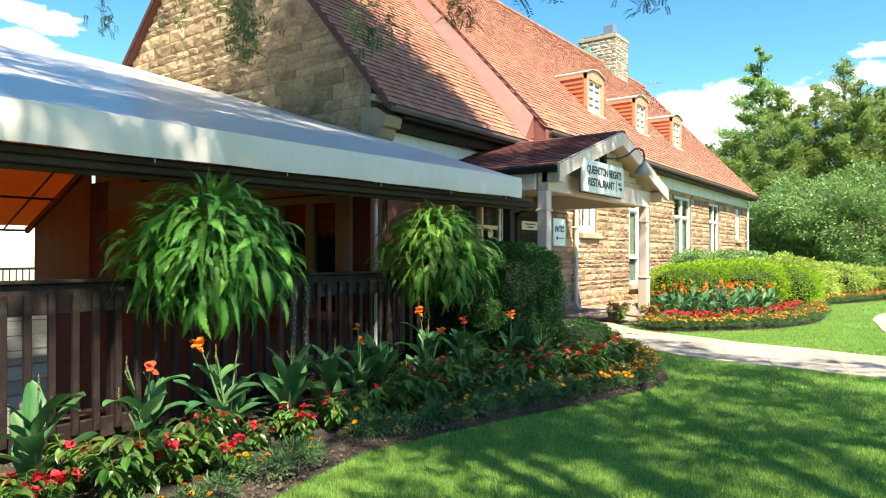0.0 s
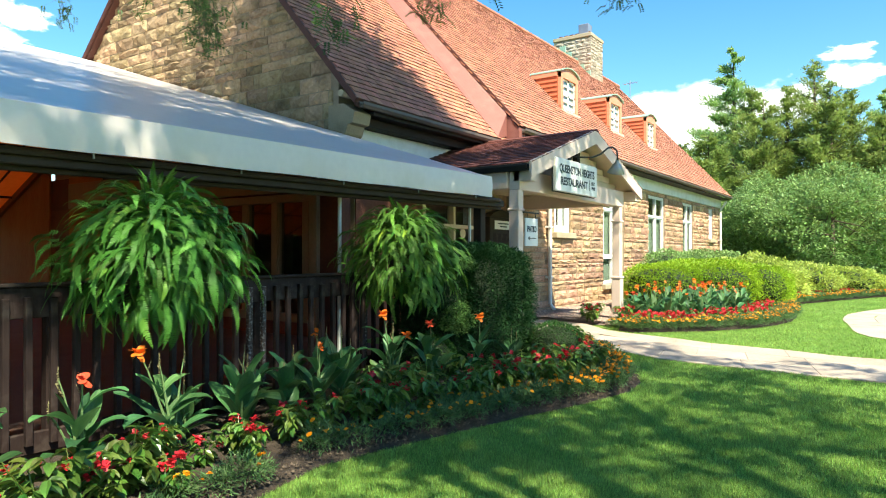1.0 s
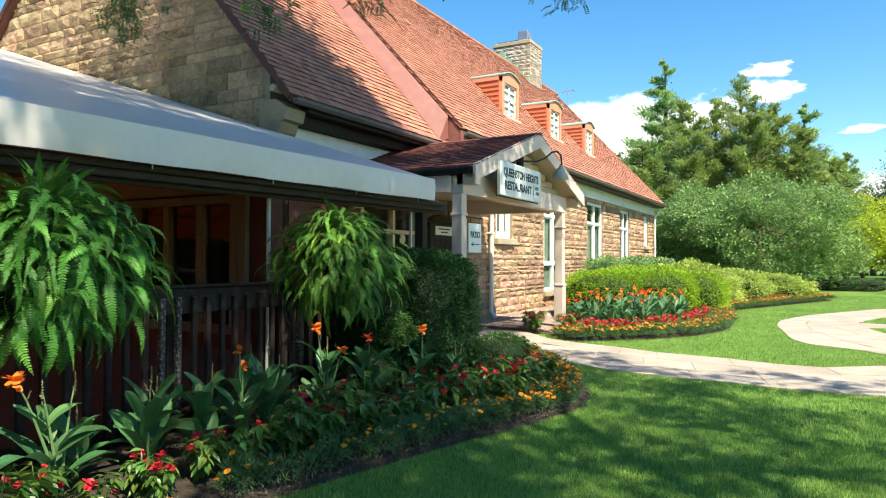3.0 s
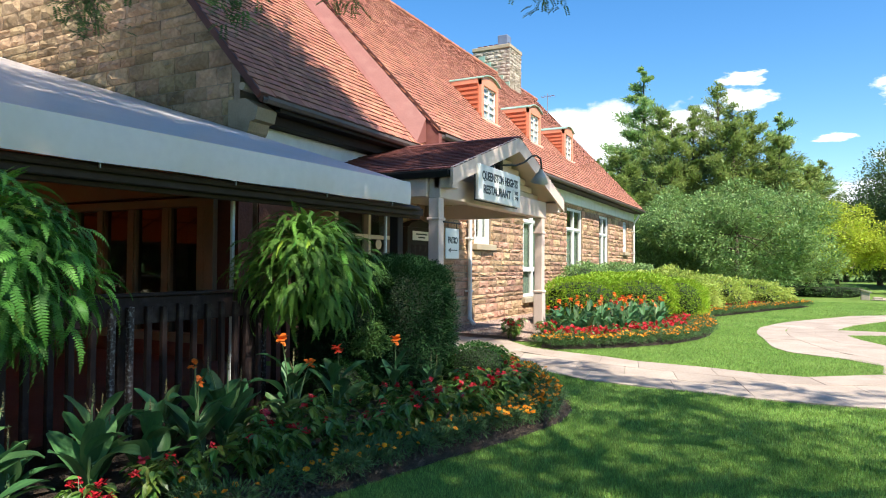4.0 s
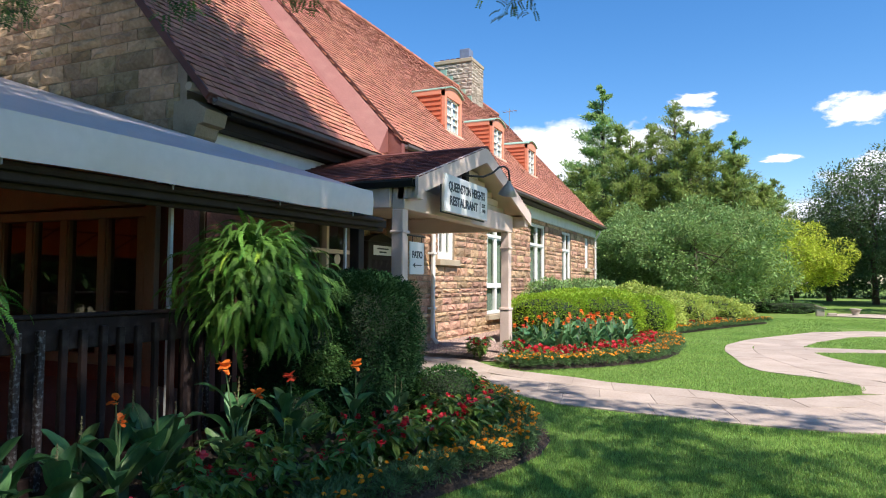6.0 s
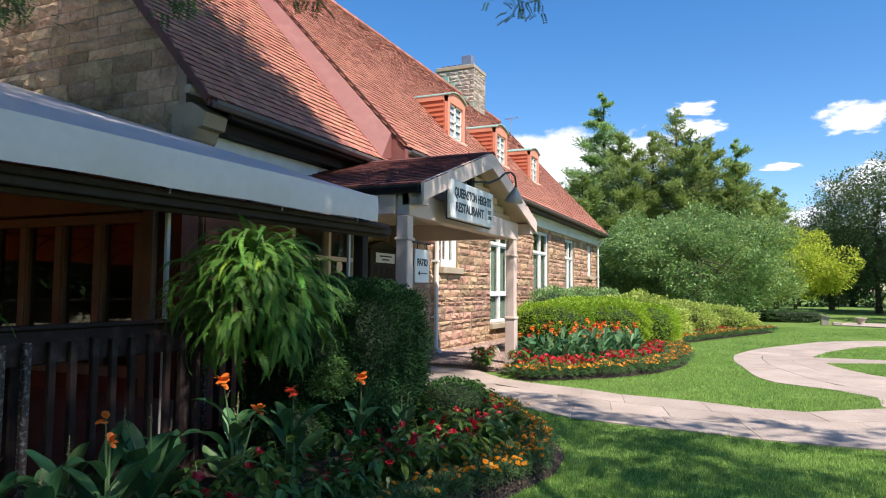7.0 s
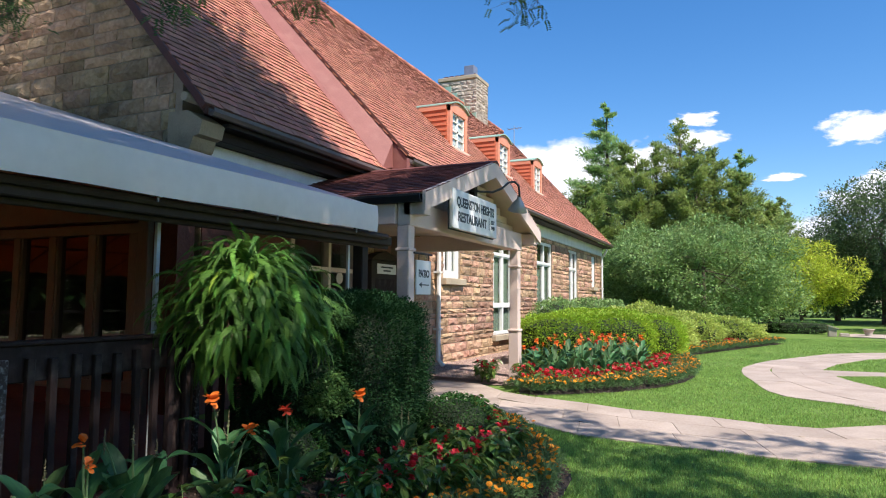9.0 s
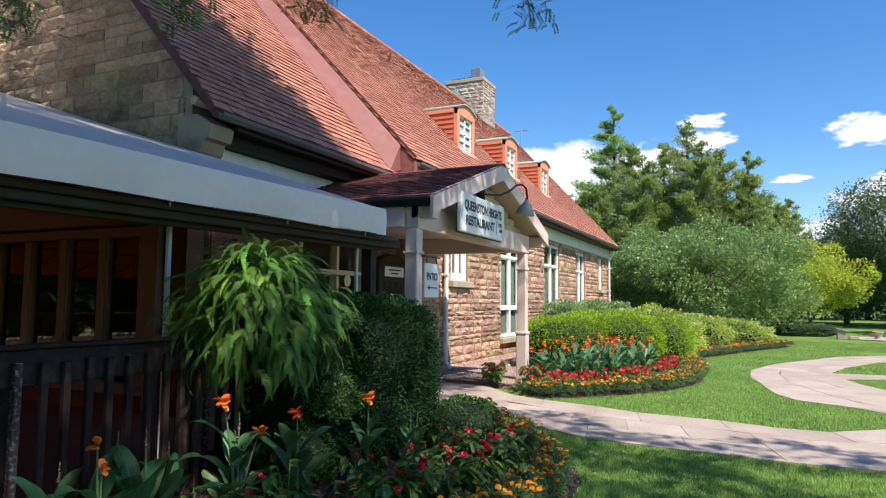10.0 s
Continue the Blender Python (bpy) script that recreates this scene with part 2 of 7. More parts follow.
# ---- mesh tools ----
class Geo:
    """A growing mesh: vertices and faces."""

    def __init__(self):
        self.v, self.f = [], []

    def add(self, verts, faces):
        k = len(self.v)
        self.v.extend(verts)
        self.f.extend([tuple(i + k for i in face) for face in faces])
        return self

    def poly(self, *pts):
        return self.add([tuple(p) for p in pts], [tuple(range(len(pts)))])

    def box(self, x0, x1, y0, y1, z0, z1, b=0.0, m=None):
        c = ((x0 + x1) / 2, (y0 + y1) / 2, (z0 + z1) / 2)
        h = (abs(x1 - x0) / 2, abs(y1 - y0) / 2, abs(z1 - z0) / 2)
        b = min(b, 0.45 * min(h))
        if b <= 0:
            vs = [(c[0] + sx * h[0], c[1] + sy * h[1], c[2] + sz * h[2]) for sx in (-1, 1) for sy in (-1, 1) for sz in (-1, 1)]
            fs = [(0, 1, 3, 2), (4, 6, 7, 5), (0, 4, 5, 1), (2, 3, 7, 6), (0, 2, 6, 4), (1, 5, 7, 3)]
        else:
            vs = []
            for s in CORNERS:
                for a in range(3):
                    vs.append(tuple(c[i] + s[i] * (h[i] if i == a else h[i] - b) for i in range(3)))
            fs = CHAMFER
        if m is not None:
            vs = [tuple(m @ Vector(p)) for p in vs]
        return self.add(vs, fs)

    def beam(self, a, b, w, h, bev=0.006, up=(0, 0, 1)):
        """A bar from a to b, w wide and h high."""
        a, b = Vector(a), Vector(b)
        d = (b - a)
        x = d.normalized()
        y = Vector(up).cross(x).normalized()
        z = x.cross(y)
        m = Matrix(((x.x, y.x, z.x, a.x), (x.y, y.y, z.y, a.y), (x.z, y.z, z.z, a.z), (0, 0, 0, 1)))
        return self.box(0, d.length, -w / 2, w / 2, -h / 2, h / 2, bev, m)

    def tube(self, pts, rad, n=8, cap=True):
        pts = [Vector(p) for p in pts]
        rad = rad if isinstance(rad, (list, tuple)) else [rad] * len(pts)
        rings = []
        k = len(self.v)
        for i, p in enumerate(pts):
            d = (pts[min(i + 1, len(pts) - 1)] - pts[max(i - 1, 0)]).normalized()
            u = d.cross(Vector((0.13, 0.31, 0.94)))
            if u.length < 0.1:
                u = d.cross(Vector((1, 0, 0)))
            u.normalize()
            w = d.cross(u)
            for j in range(n):
                q = p + (u * math.cos(2 * math.pi * j / n) + w * math.sin(2 * math.pi * j / n)) * rad[i]
                self.v.append(tuple(q))
        for i in range(len(pts) - 1):
            for j in range(n):
                self.f.append((k + i * n + j, k + i * n + (j + 1) % n, k + (i + 1) * n + (j + 1) % n, k + (i + 1) * n + j))
        if cap:
            self.f.append(tuple(k + j for j in reversed(range(n))))
            self.f.append(tuple(k + (len(pts) - 1) * n + j for j in range(n)))
        return self

    def prism(self, pts, vec):
        """A flat outline pushed along vec."""
        n = len(pts)
        vec = Vector(vec)
        top = [tuple(Vector(p) + vec) for p in pts]
        fs = [tuple(reversed(range(n))), tuple(range(n, 2 * n))] + [(i, (i + 1) % n, n + (i + 1) % n, n + i) for i in range(n)]
        return self.add([tuple(p) for p in pts] + top, fs)

    def mesh(self, name, material, smooth=False):
        me = bpy.data.meshes.new(name)
        me.from_pydata(self.v, [], self.f)
        me.materials.append(material)
        if smooth:
            me.polygons.foreach_set("use_smooth", [True] * len(me.polygons))
        me.update()
        return me


def chamfer_template():
    corners = [(a, b, c) for a in (-1, 1) for b in (-1, 1) for c in (-1, 1)]
    ix = {c: i for i, c in enumerate(corners)}
    vs = [Vector([c[i] * (1.0 if i == a else 0.8) for i in range(3)]) for c in corners for a in range(3)]
    fs = []
    for a in range(3):
        o = [i for i in range(3) if i != a]
        for s in (-1, 1):
            ring = []
            for p, q in ((-1, -1), (1, -1), (1, 1), (-1, 1)):
                c = [0, 0, 0]
                c[a], c[o[0]], c[o[1]] = s, p, q
                ring.append(ix[tuple(c)] * 3 + a)
            fs.append(ring)
    for c in range(3):
        a, b = [i for i in range(3) if i != c]
        for sa in (-1, 1):
            for sb in (-1, 1):
                lo, hi = [0, 0, 0], [0, 0, 0]
                lo[a], lo[b], lo[c], hi[a], hi[b], hi[c] = sa, sb, -1, sa, sb, 1
                i, j = ix[tuple(lo)] * 3, ix[tuple(hi)] * 3
                fs.append([i + a, j + a, j + b, i + b])
    for i in range(8):
        fs.append([i * 3, i * 3 + 1, i * 3 + 2])
    out = []
    for f in fs:
        mid = sum((vs[i] for i in f), Vector()) / len(f)
        nor = (vs[f[1]] - vs[f[0]]).cross(vs[f[2]] - vs[f[0]])
        out.append(tuple(f) if nor.dot(mid) > 0 else tuple(reversed(f)))
    return corners, out


CORNERS, CHAMFER = chamfer_template()


def part(name, geo, material, parent=None, label="", smooth=False):
    ob = new(name, geo.mesh(name, material, smooth) if isinstance(geo, Geo) else geo)
    if parent is not None:
        ob.parent = parent
        ob.matrix_parent_inverse = parent.matrix_world.inverted()
    if label:
        ob["label"] = label
    if name == "pane":
        ob.visible_shadow = False
    return ob


def thing(name, label, category, group="", kind="", at=(0, 0, 0)):
    ob = new(name)
    ob.empty_display_size = 0.1
    ob.location = at
    ob.matrix_world = Matrix.Translation(at)
    return tagged(ob, label, category, group, kind)


def clip_poly(pts, planes):
    """Cut a convex outline by half planes a*u + b*v <= c."""
    for a, b, c in planes:
        out = []
        for i, p in enumerate(pts):
            q = pts[(i + 1) % len(pts)]
            dp, dq = a * p[0] + b * p[1] - c, a * q[0] + b * q[1] - c
            if dp <= 0:
                out.append(p)
            if dp * dq < 0:
                k = dp / (dp - dq)
                out.append((p[0] + k * (q[0] - p[0]), p[1] + k * (q[1] - p[1])))
        pts = out
        if len(pts) < 3:
            return []
    return pts


def stone(geo, poly, place, depth, proud, rng):
    """A rock-faced block: the outline, a chamfered rim and an uneven face."""
    n = len(poly)
    cu, cv = sum(p[0] for p in poly) / n, sum(p[1] for p in poly) / n
    back = [place(p[0], p[1], -depth) for p in poly]
    rim = [place(p[0], p[1], proud * 0.25) for p in poly]
    face = []
    for p in poly:
        du, dv = cu - p[0], cv - p[1]
        d = max(1e-4, math.hypot(du, dv))
        k = min(0.4, rng.uniform(0.025, 0.05) / d)
        face.append(place(p[0] + du * k, p[1] + dv * k, proud * rng.uniform(0.55, 1.3)))
    mid = []
    for s in (-0.45, 0.0, 0.45):
        u = cu + s * (max(p[0] for p in poly) - min(p[0] for p in poly)) * 0.6
        mid.append(place(u, cv + rng.uniform(-0.02, 0.02), proud * rng.uniform(0.9, 1.9)))
    fs = []
    for i in range(n):
        j = (i + 1) % n
        fs += [(i, j, n + j, n + i)]
    if n == 4:
        # a broken face: a small grid of hollows and ridges
        cols, rows = (5, 3) if abs(poly[1][0] - poly[0][0]) > 0.45 else (3, 3)
        grid = []
        for r in range(rows + 1):
            for c in range(cols + 1):
                u, v = c / cols, r / rows
                a = [poly[0][k] * (1 - u) + poly[1][k] * u for k in (0, 1)]
                b = [poly[3][k] * (1 - u) + poly[2][k] * u for k in (0, 1)]
                p = [a[k] * (1 - v) + b[k] * v for k in (0, 1)]
                edge = r in (0, rows) or c in (0, cols)
                if not edge:
                    p = [p[0] + rng.uniform(-0.02, 0.02), p[1] + rng.uniform(-0.015, 0.015)]
                grid.append(place(p[0], p[1], proud * (rng.uniform(0.1, 0.5) if edge else rng.uniform(0.3, 1.6))))
        w = cols + 1
        ring = [grid[0], grid[cols], grid[rows * w + cols], grid[rows * w]]
        k = n
        vs = back + grid
        outer = [k + c for c in range(w)] + [k + r * w + cols for r in range(1, rows + 1)] + [k + rows * w + c for c in range(cols - 1, -1, -1)] + [k + r * w for r in range(rows - 1, 0, -1)]
        corner = {0: 0, cols: 1, cols + rows: 2, 2 * cols + rows: 3}
        fs = []
        cur = 0
        for i in range(len(outer)):
            if i in corner:
                cur = corner[i]
            nxt = (cur + 1) % 4 if (i + 1) in corner or i + 1 == len(outer) else cur
            if nxt == cur:
                fs.append((cur, outer[(i + 1) % len(outer)], outer[i]))
            else:
                fs.append((cur, nxt, outer[(i + 1) % len(outer)], outer[i]))
        for r in range(rows):
            for c in range(cols):
                q = [k + r * w + c, k + r * w + c + 1, k + (r + 1) * w + c + 1, k + (r + 1) * w + c]
                if rng.random() < 0.5:
                    q = q[1:] + q[:1]
                fs += [(q[0], q[1], q[2]), (q[0], q[2], q[3])]
        geo.add(vs, fs)
        return
    vs = back + rim + face + [mid[1]]
    for i in range(n):
        j = (i + 1) % n
        fs += [(n + i, n + j, 2 * n + j, 2 * n + i), (2 * n + i, 2 * n + j, 3 * n)]
    geo.add(vs, fs)


def courses(u0, u1, v0, v1, heights, widths, holes, planes, rng, gap=0.012):
    """Outlines of coursed blocks in a rectangle, kept out of the holes and cut by the planes."""
    out = []
    v = v0
    while v < v1 - 0.05:
        h = min(rng.choice(heights), v1 - v)
        u = u0 - rng.uniform(0, widths[1]) * 0.5
        while u < u1:
            w = rng.uniform(*widths)
            a, b = max(u, u0), min(u + w, u1)
            u += w
            spans = [(a, b)]
            for hu0, hu1, hv0, hv1 in holes:
                if v + h > hv0 + 0.02 and v < hv1 - 0.02:
                    nxt = []
                    for s0, s1 in spans:
                        if hu1 <= s0 or hu0 >= s1:
                            nxt.append((s0, s1))
                        else:
                            nxt += [(s0, hu0), (hu1, s1)]
                    spans = nxt
            for s0, s1 in spans:
                if s1 - s0 < 0.06:
                    continue
                g = gap / 2
                poly = clip_poly([(s0 + g, v + g), (s1 - g, v + g), (s1 - g, v + h - g), (s0 + g, v + h - g)], planes)
                if len(poly) >= 3 and max(p[1] for p in poly) - min(p[1] for p in poly) > 0.04:
                    out.append(poly)
        v += h
    return out


def holed_wall(geo, u0, u1, v0, v1, holes, place, thick):
    """A slab with openings; place(u, v, w) maps to the world, w = 0 is the face and -thick the back."""
    us = sorted({u0, u1, *[h[0] for h in holes], *[h[1] for h in holes]})
    vs = sorted({v0, v1, *[h[2] for h in holes], *[h[3] for h in holes]})
    us, vs = [u for u in us if u0 <= u <= u1], [v for v in vs if v0 <= v <= v1]

    def solid(i, j):
        if not (0 <= i < len(us) - 1 and 0 <= j < len(vs) - 1):
            return False
        cu, cv = (us[i] + us[i + 1]) / 2, (vs[j] + vs[j + 1]) / 2
        return not any(h[0] < cu < h[1] and h[2] < cv < h[3] for h in holes)

    for i in range(len(us) - 1):
        for j in range(len(vs) - 1):
            if not solid(i, j):
                continue
            a, b, c, d = us[i], us[i + 1], vs[j], vs[j + 1]
            geo.poly(place(a, c, 0), place(b, c, 0), place(b, d, 0), place(a, d, 0))
            geo.poly(place(a, c, -thick), place(a, d, -thick), place(b, d, -thick), place(b, c, -thick))
            for di, dj, p, q in ((-1, 0, (a, c), (a, d)), (1, 0, (b, d), (b, c)), (0, -1, (b, c), (a, c)), (0, 1, (a, d), (b, d))):
                if not solid(i + di, j + dj):
                    geo.poly(place(*p, 0), place(*q, 0), place(*q, -thick), place(*p, -thick))


# ---- ground ----
def ribbon(low, up, per, rows, rng, name, parent, z=0.0, thick=0.035, material=None, joined=False):
    """Flagstones between two edges, each a slab of its own."""
    def along(pts, s):
        seg = [math.hypot(q[0] - p[0], q[1] - p[1]) for p, q in zip(pts, pts[1:])]
        s *= sum(seg)
        for (p, q), d in zip(zip(pts, pts[1:]), seg):
            if s <= d:
                return Vector((p[0] + (q[0] - p[0]) * s / d, p[1] + (q[1] - p[1]) * s / d, 0))
            s -= d
        return Vector((*pts[-1], 0))

    length = sum(math.hypot(q[0] - p[0], q[1] - p[1]) for p, q in zip(low, low[1:]))
    big = Geo()
    for r in range(rows):
        s = 0.0
        while s < 1:
            e = min(1.0, s + per * rng.uniform(0.7, 1.35) / length)
            if 1 - e < 0.3 * per / length:
                e = 1.0
            v0, v1 = r / rows, (r + 1) / rows
            c = [along(low, a).lerp(along(up, a), v) for a, v in ((s, v0), (e, v0), (e, v1), (s, v1))]
            mid = sum(c, Vector()) / 4
            c = [p + (mid - p).normalized() * 0.002 for p in c]
            lift = z + rng.uniform(-0.003, 0.003)
            g = big if joined else Geo()
            inner = [p + (mid - p).normalized() * 0.009 for p in c]
            vs = [(p.x, p.y, lift) for p in c] + [(p.x, p.y, lift + thick - 0.004) for p in c] + [(p.x, p.y, lift + thick) for p in inner]
            g.add(vs, [(i, (i + 1) % 4, 4 + (i + 1) % 4, 4 + i) for i in range(4)] + [(4 + i, 4 + (i + 1) % 4, 8 + (i + 1) % 4, 8 + i) for i in range(4)] + [(8, 9, 10, 11)])
            if not joined:
                part(name, g, material, parent)
            s = e
    if joined:
        part(name, big, material, parent)


rng = random.Random(5)
g = Geo()
xs = [-2500, -120, -40, -22] + [-20 + 1.0 * i for i in range(36)] + [17, 22, 40, 120, 2500]
ys = [-2500, -60, -12] + [-10 + 1.0 * i for i in range(52)] + [44, 60, 100, 200, 2800]
for y in ys:
    for x in xs:
        near = abs(x) < 20 and abs(y) < 42
        drop = np.interp(-x, [30, 40, 120, 2500], [0, 4, 30, 150]) if y < 61 or x < -100 else 0
        g.v.append((x, y, -0.012 - float(drop) + (0.012 * noise.noise((x * 0.4, y * 0.4, 0)) if near else 0)))
n = len(xs)
g.f = [(j * n + i, j * n + i + 1, (j + 1) * n + i + 1, (j + 1) * n + i) for j in range(len(ys) - 1) for i in range(n - 1)]
tagged(part("ground", g, TURF, smooth=True), "mown green lawn with patches of lighter turf", "lawn", kind="structure")

PATH_LOW = [(-8.0, 11.2), (-5.6, 11.3), (-4.5, 10.85), (-3.76, 10.51), (-3.02, 10.06), (-2.25, 9.88), (-1.5, 9.92), (-0.95, 9.79), (-0.38, 9.71), (0.17, 9.82), (1.2, 10.2), (3.0, 10.8), (7.0, 12.0)]
PATH_UP = [(-8.0, 14.2), (-5.5, 14.0), (-4.9, 12.95), (-3.7, 12.66), (-3.16, 12.4), (-2.66, 12.18), (-1.81, 12.12), (-1.39, 11.98), (-0.64, 11.73), (-0.28, 11.84), (0.08, 12.03), (0.46, 12.44), (0.68, 12.84), (2.4, 13.1), (6.0, 14.2)]
RING_OUT = [(0.68, 12.84), (0.78, 13.19), (0.8, 13.52), (0.73, 13.89), (0.57, 14.16), (0.26, 14.38), (-0.17, 14.5), (-0.61, 14.93), (-0.85, 15.57), (-1.04, 17.06), (-1.28, 18.6), (-1.24, 19.96), (-0.98, 21.24), (-0.53, 22.6), (0.25, 24.2), (1.16, 26.1), (2.6, 27.5), (6, 28.6), (12, 29)]
RING_IN = [(3.0, 13.2), (2.6, 14.4), (2.1, 15.6), (1.6, 16.4), (1.08, 17.1), (0.9, 17.6), (0.7, 18.4), (0.55, 19.3), (0.51, 20.47), (1.04, 22.37), (2.3, 25.03), (3.6, 25.8), (6.5, 26.6), (12, 27)]
WALK_LOW, WALK_UP = [(0.56, 18.95), (1.43, 19.4), (4, 20), (12, 21)], [(0.52, 20.3), (1.56, 20.25), (4, 21.0), (12, 22.2)]
path = thing("pavement", "pale pinkish flagstone garden path with narrow joints", "path", kind="structure")
ribbon(PATH_LOW, PATH_UP, 0.95, 3, rng, "slab", path, -0.026, material=PATH)
ribbon(RING_OUT, RING_IN, 0.9, 3, rng, "slab", path, -0.030, material=PATH)
ribbon(WALK_LOW, WALK_UP, 1.2, 1, rng, "slab", path, -0.034, material=PATH)
ribbon([(2.9, 39.0), (5, 37.5), (14, 33.5)], [(3.9, 42), (7, 41.5), (16, 40)], 2.5, 1, rng, "road_slab", path, 0.0, material=PATH)


def flat_patch(name, outline, z, material, label, category, rough=0.03, step=0.22, mound=0.0, rim=0.05):
    """A soil or gravel area: a fine grid cut to the outline, with a rim that dips into the ground."""
    def inside(x, y):
        c = False
        for (x0, y0), (x1, y1) in zip(outline, outline[1:] + outline[:1]):
            if (y0 > y) != (y1 > y) and x < (x1 - x0) * (y - y0) / (y1 - y0) + x0:
                c = not c
        return c

    def edge(x, y):
        best = 9.0
        for (x0, y0), (x1, y1) in zip(outline, outline[1:] + outline[:1]):
            dx, dy = x1 - x0, y1 - y0
            t = max(0, min(1, ((x - x0) * dx + (y - y0) * dy) / max(1e-9, dx * dx + dy * dy)))
            best = min(best, math.hypot(x - x0 - t * dx, y - y0 - t * dy))
        return best

    bm = bmesh.new()
    bm.faces.new([bm.verts.new((x, y, 0)) for x, y in outline])
    bmesh.ops.triangulate(bm, faces=bm.faces[:])
    x0, x1 = min(p[0] for p in outline), max(p[0] for p in outline)
    y0, y1 = min(p[1] for p in outline), max(p[1] for p in outline)
    for ax, lo, hi in ((0, x0, x1), (1, y0, y1)):
        k = lo + step
        while k < hi:
            co, no = [0, 0, 0], [0, 0, 0]
            co[ax], no[ax] = k, 1
            bmesh.ops.bisect_plane(bm, geom=bm.verts[:] + bm.edges[:] + bm.faces[:], plane_co=co, plane_no=no)
            k += step
    for v in bm.verts:
        e = edge(v.co.x, v.co.y)
        v.co.z = z * min(1, 0.15 + e / rim) + mound * min(1, e / 0.5) + rough * noise.noise((v.co.x * 4, v.co.y * 4, 3)) * min(1, e / 0.1)
    me = bpy.data.meshes.new(name)
    bmesh.ops.recalc_face_normals(bm, faces=bm.faces[:])
    bm.to_mesh(me)
    bm.free()
    if me.polygons[0].normal.z < 0:
        me.flip_normals()
    me.materials.append(material)
    return tagged(new(name, me), label, category, kind="structure"), inside, edge


LEFT_BED = [(-5.4, -1.5), (-3.25, -1.5), (-3.1, 1.5), (-3.31, 2.8), (-3.5, 3.7), (-3.31, 4.57), (-3.0, 5.8), (-2.72, 6.7), (-2.56, 7.5), (-2.62, 8.1), (-2.95, 8.8), (-3.65, 9.9), (-4.5, 10.7), (-5.5, 11.2), (-6.4, 11.15), (-6.4, 9.2), (-5.4, 9.2)]
RIGHT_BED = [(-5.0, 14.0), (-4.75, 13.2), (-4.4, 13.0), (-3.3, 14.0), (-2.65, 15.06), (-2.3, 16.1), (-2.15, 17.1), (-2.2, 18.6), (-2.45, 20.2), (-2.85, 21.9), (-2.6, 23.4), (-1.73, 26.0), (-0.7, 28.8), (0.2, 31.1), (-0.6, 33.5), (-3, 34), (-7.66, 34), (-7.3, 21.2), (-6.9, 18.5), (-6.0, 16.2), (-5.35, 15.0)]
_, in_left, edge_left = flat_patch("flower_bed_soil", LEFT_BED, 0.02, SOIL, "dark crumbly soil of the flower bed", "soil", mound=0.05)
_, in_right, edge_right = flat_patch("flower_bed_soil", RIGHT_BED, 0.02, SOIL, "dark crumbly soil of the flower bed", "soil", mound=0.04, step=0.4)
_, in_gravel, _ = flat_patch("gravel_strip", [(-7.66, 14.25), (-5.5, 14.03), (-5.03, 14.06), (-5.4, 15.0), (-6.05, 16.2), (-6.95, 18.5), (-7.34, 21.0), (-7.66, 21.0)], 0.02, GRAVEL, "reddish loose gravel beside the wall", "gravel", rough=0.05, step=0.12, mound=0.06)

def pebbles(outline_test, x0, x1, y0, y1, count, size, z, material, label, seed):
    """Loose flat stones lying in an area, too many to count."""
    rng = random.Random(seed)
    g = Geo()
    k = 0
    while k < count:
        x, y = rng.uniform(x0, x1), rng.uniform(y0, y1)
        k += 1
        if not outline_test(x, y):
            continue
        r = size * rng.uniform(0.5, 1.3)
        a = rng.uniform(0, 6.28)
        ring = [(x + r * rng.uniform(0.7, 1.1) * math.cos(a + 1.256 * i), y + r * rng.uniform(0.7, 1.1) * math.sin(a + 1.256 * i), z - 0.004) for i in range(5)]
        top = (x + rng.uniform(-0.3, 0.3) * r, y + rng.uniform(-0.3, 0.3) * r, z + r * rng.uniform(0.5, 0.9))
        g.add(ring + [top], [(i, (i + 1) % 5, 5) for i in range(5)])
    tagged(part("pebbles", g, material), label, "gravel", kind="stuff")


PEBBLE = mat("pebble", (0.22, 0.14, 0.115), (0.46, 0.34, 0.28), 0.85, 8, 60, 0.2, 60, island=0.45, hue=0.02)
CRUMB = mat("soil_crumb", (0.05, 0.034, 0.024), (0.13, 0.095, 0.068), 0.95, 8, 60, 0.2, 60, island=0.5)
pebbles(in_gravel, -7.7, -5.0, 14.0, 21.0, 20000, 0.028, 0.085, PEBBLE, "reddish loose gravel stones beside the wall", 15)
pebbles(lambda x, y: in_left(x, y) and (edge_left(x, y) < 0.55 or y < 4.5), -5.2, -2.4, 1.2, 11.2, 22000, 0.013, 0.045, CRUMB, "crumbs of dry soil and bark along the bed", 16)

# ---- the house ----
WX, MX, GY = -8.0, -7.65, 8.6           # planes of the wing wall, the long wall and the near gable
EAVE_X, EAVE_Z, SLOPE = -7.15, 4.42, 1.085  # long roof
RIDGE_X = -13.0
RIDGE_Z = EAVE_Z + SLOPE * (EAVE_X - RIDGE_X)
W_EAVE_X, W_EAVE_Z, W_SLOPE, W_LEFT = -7.45, 4.10, 1.155, 0.95  # lower wing roof
W_RIDGE_X = -12.4
W_RIDGE_Z = W_EAVE_Z + W_SLOPE * (W_EAVE_X - W_RIDGE_X)
W_LEFT_X = W_RIDGE_X - (W_RIDGE_Z - W_EAVE_Z) / W_LEFT
Y_STEP, Y_END, W_END = 13.6, 35.7, 35.5
house = thing("restaurant_house", "long sandstone house with steep red clay tile roofs", "house")

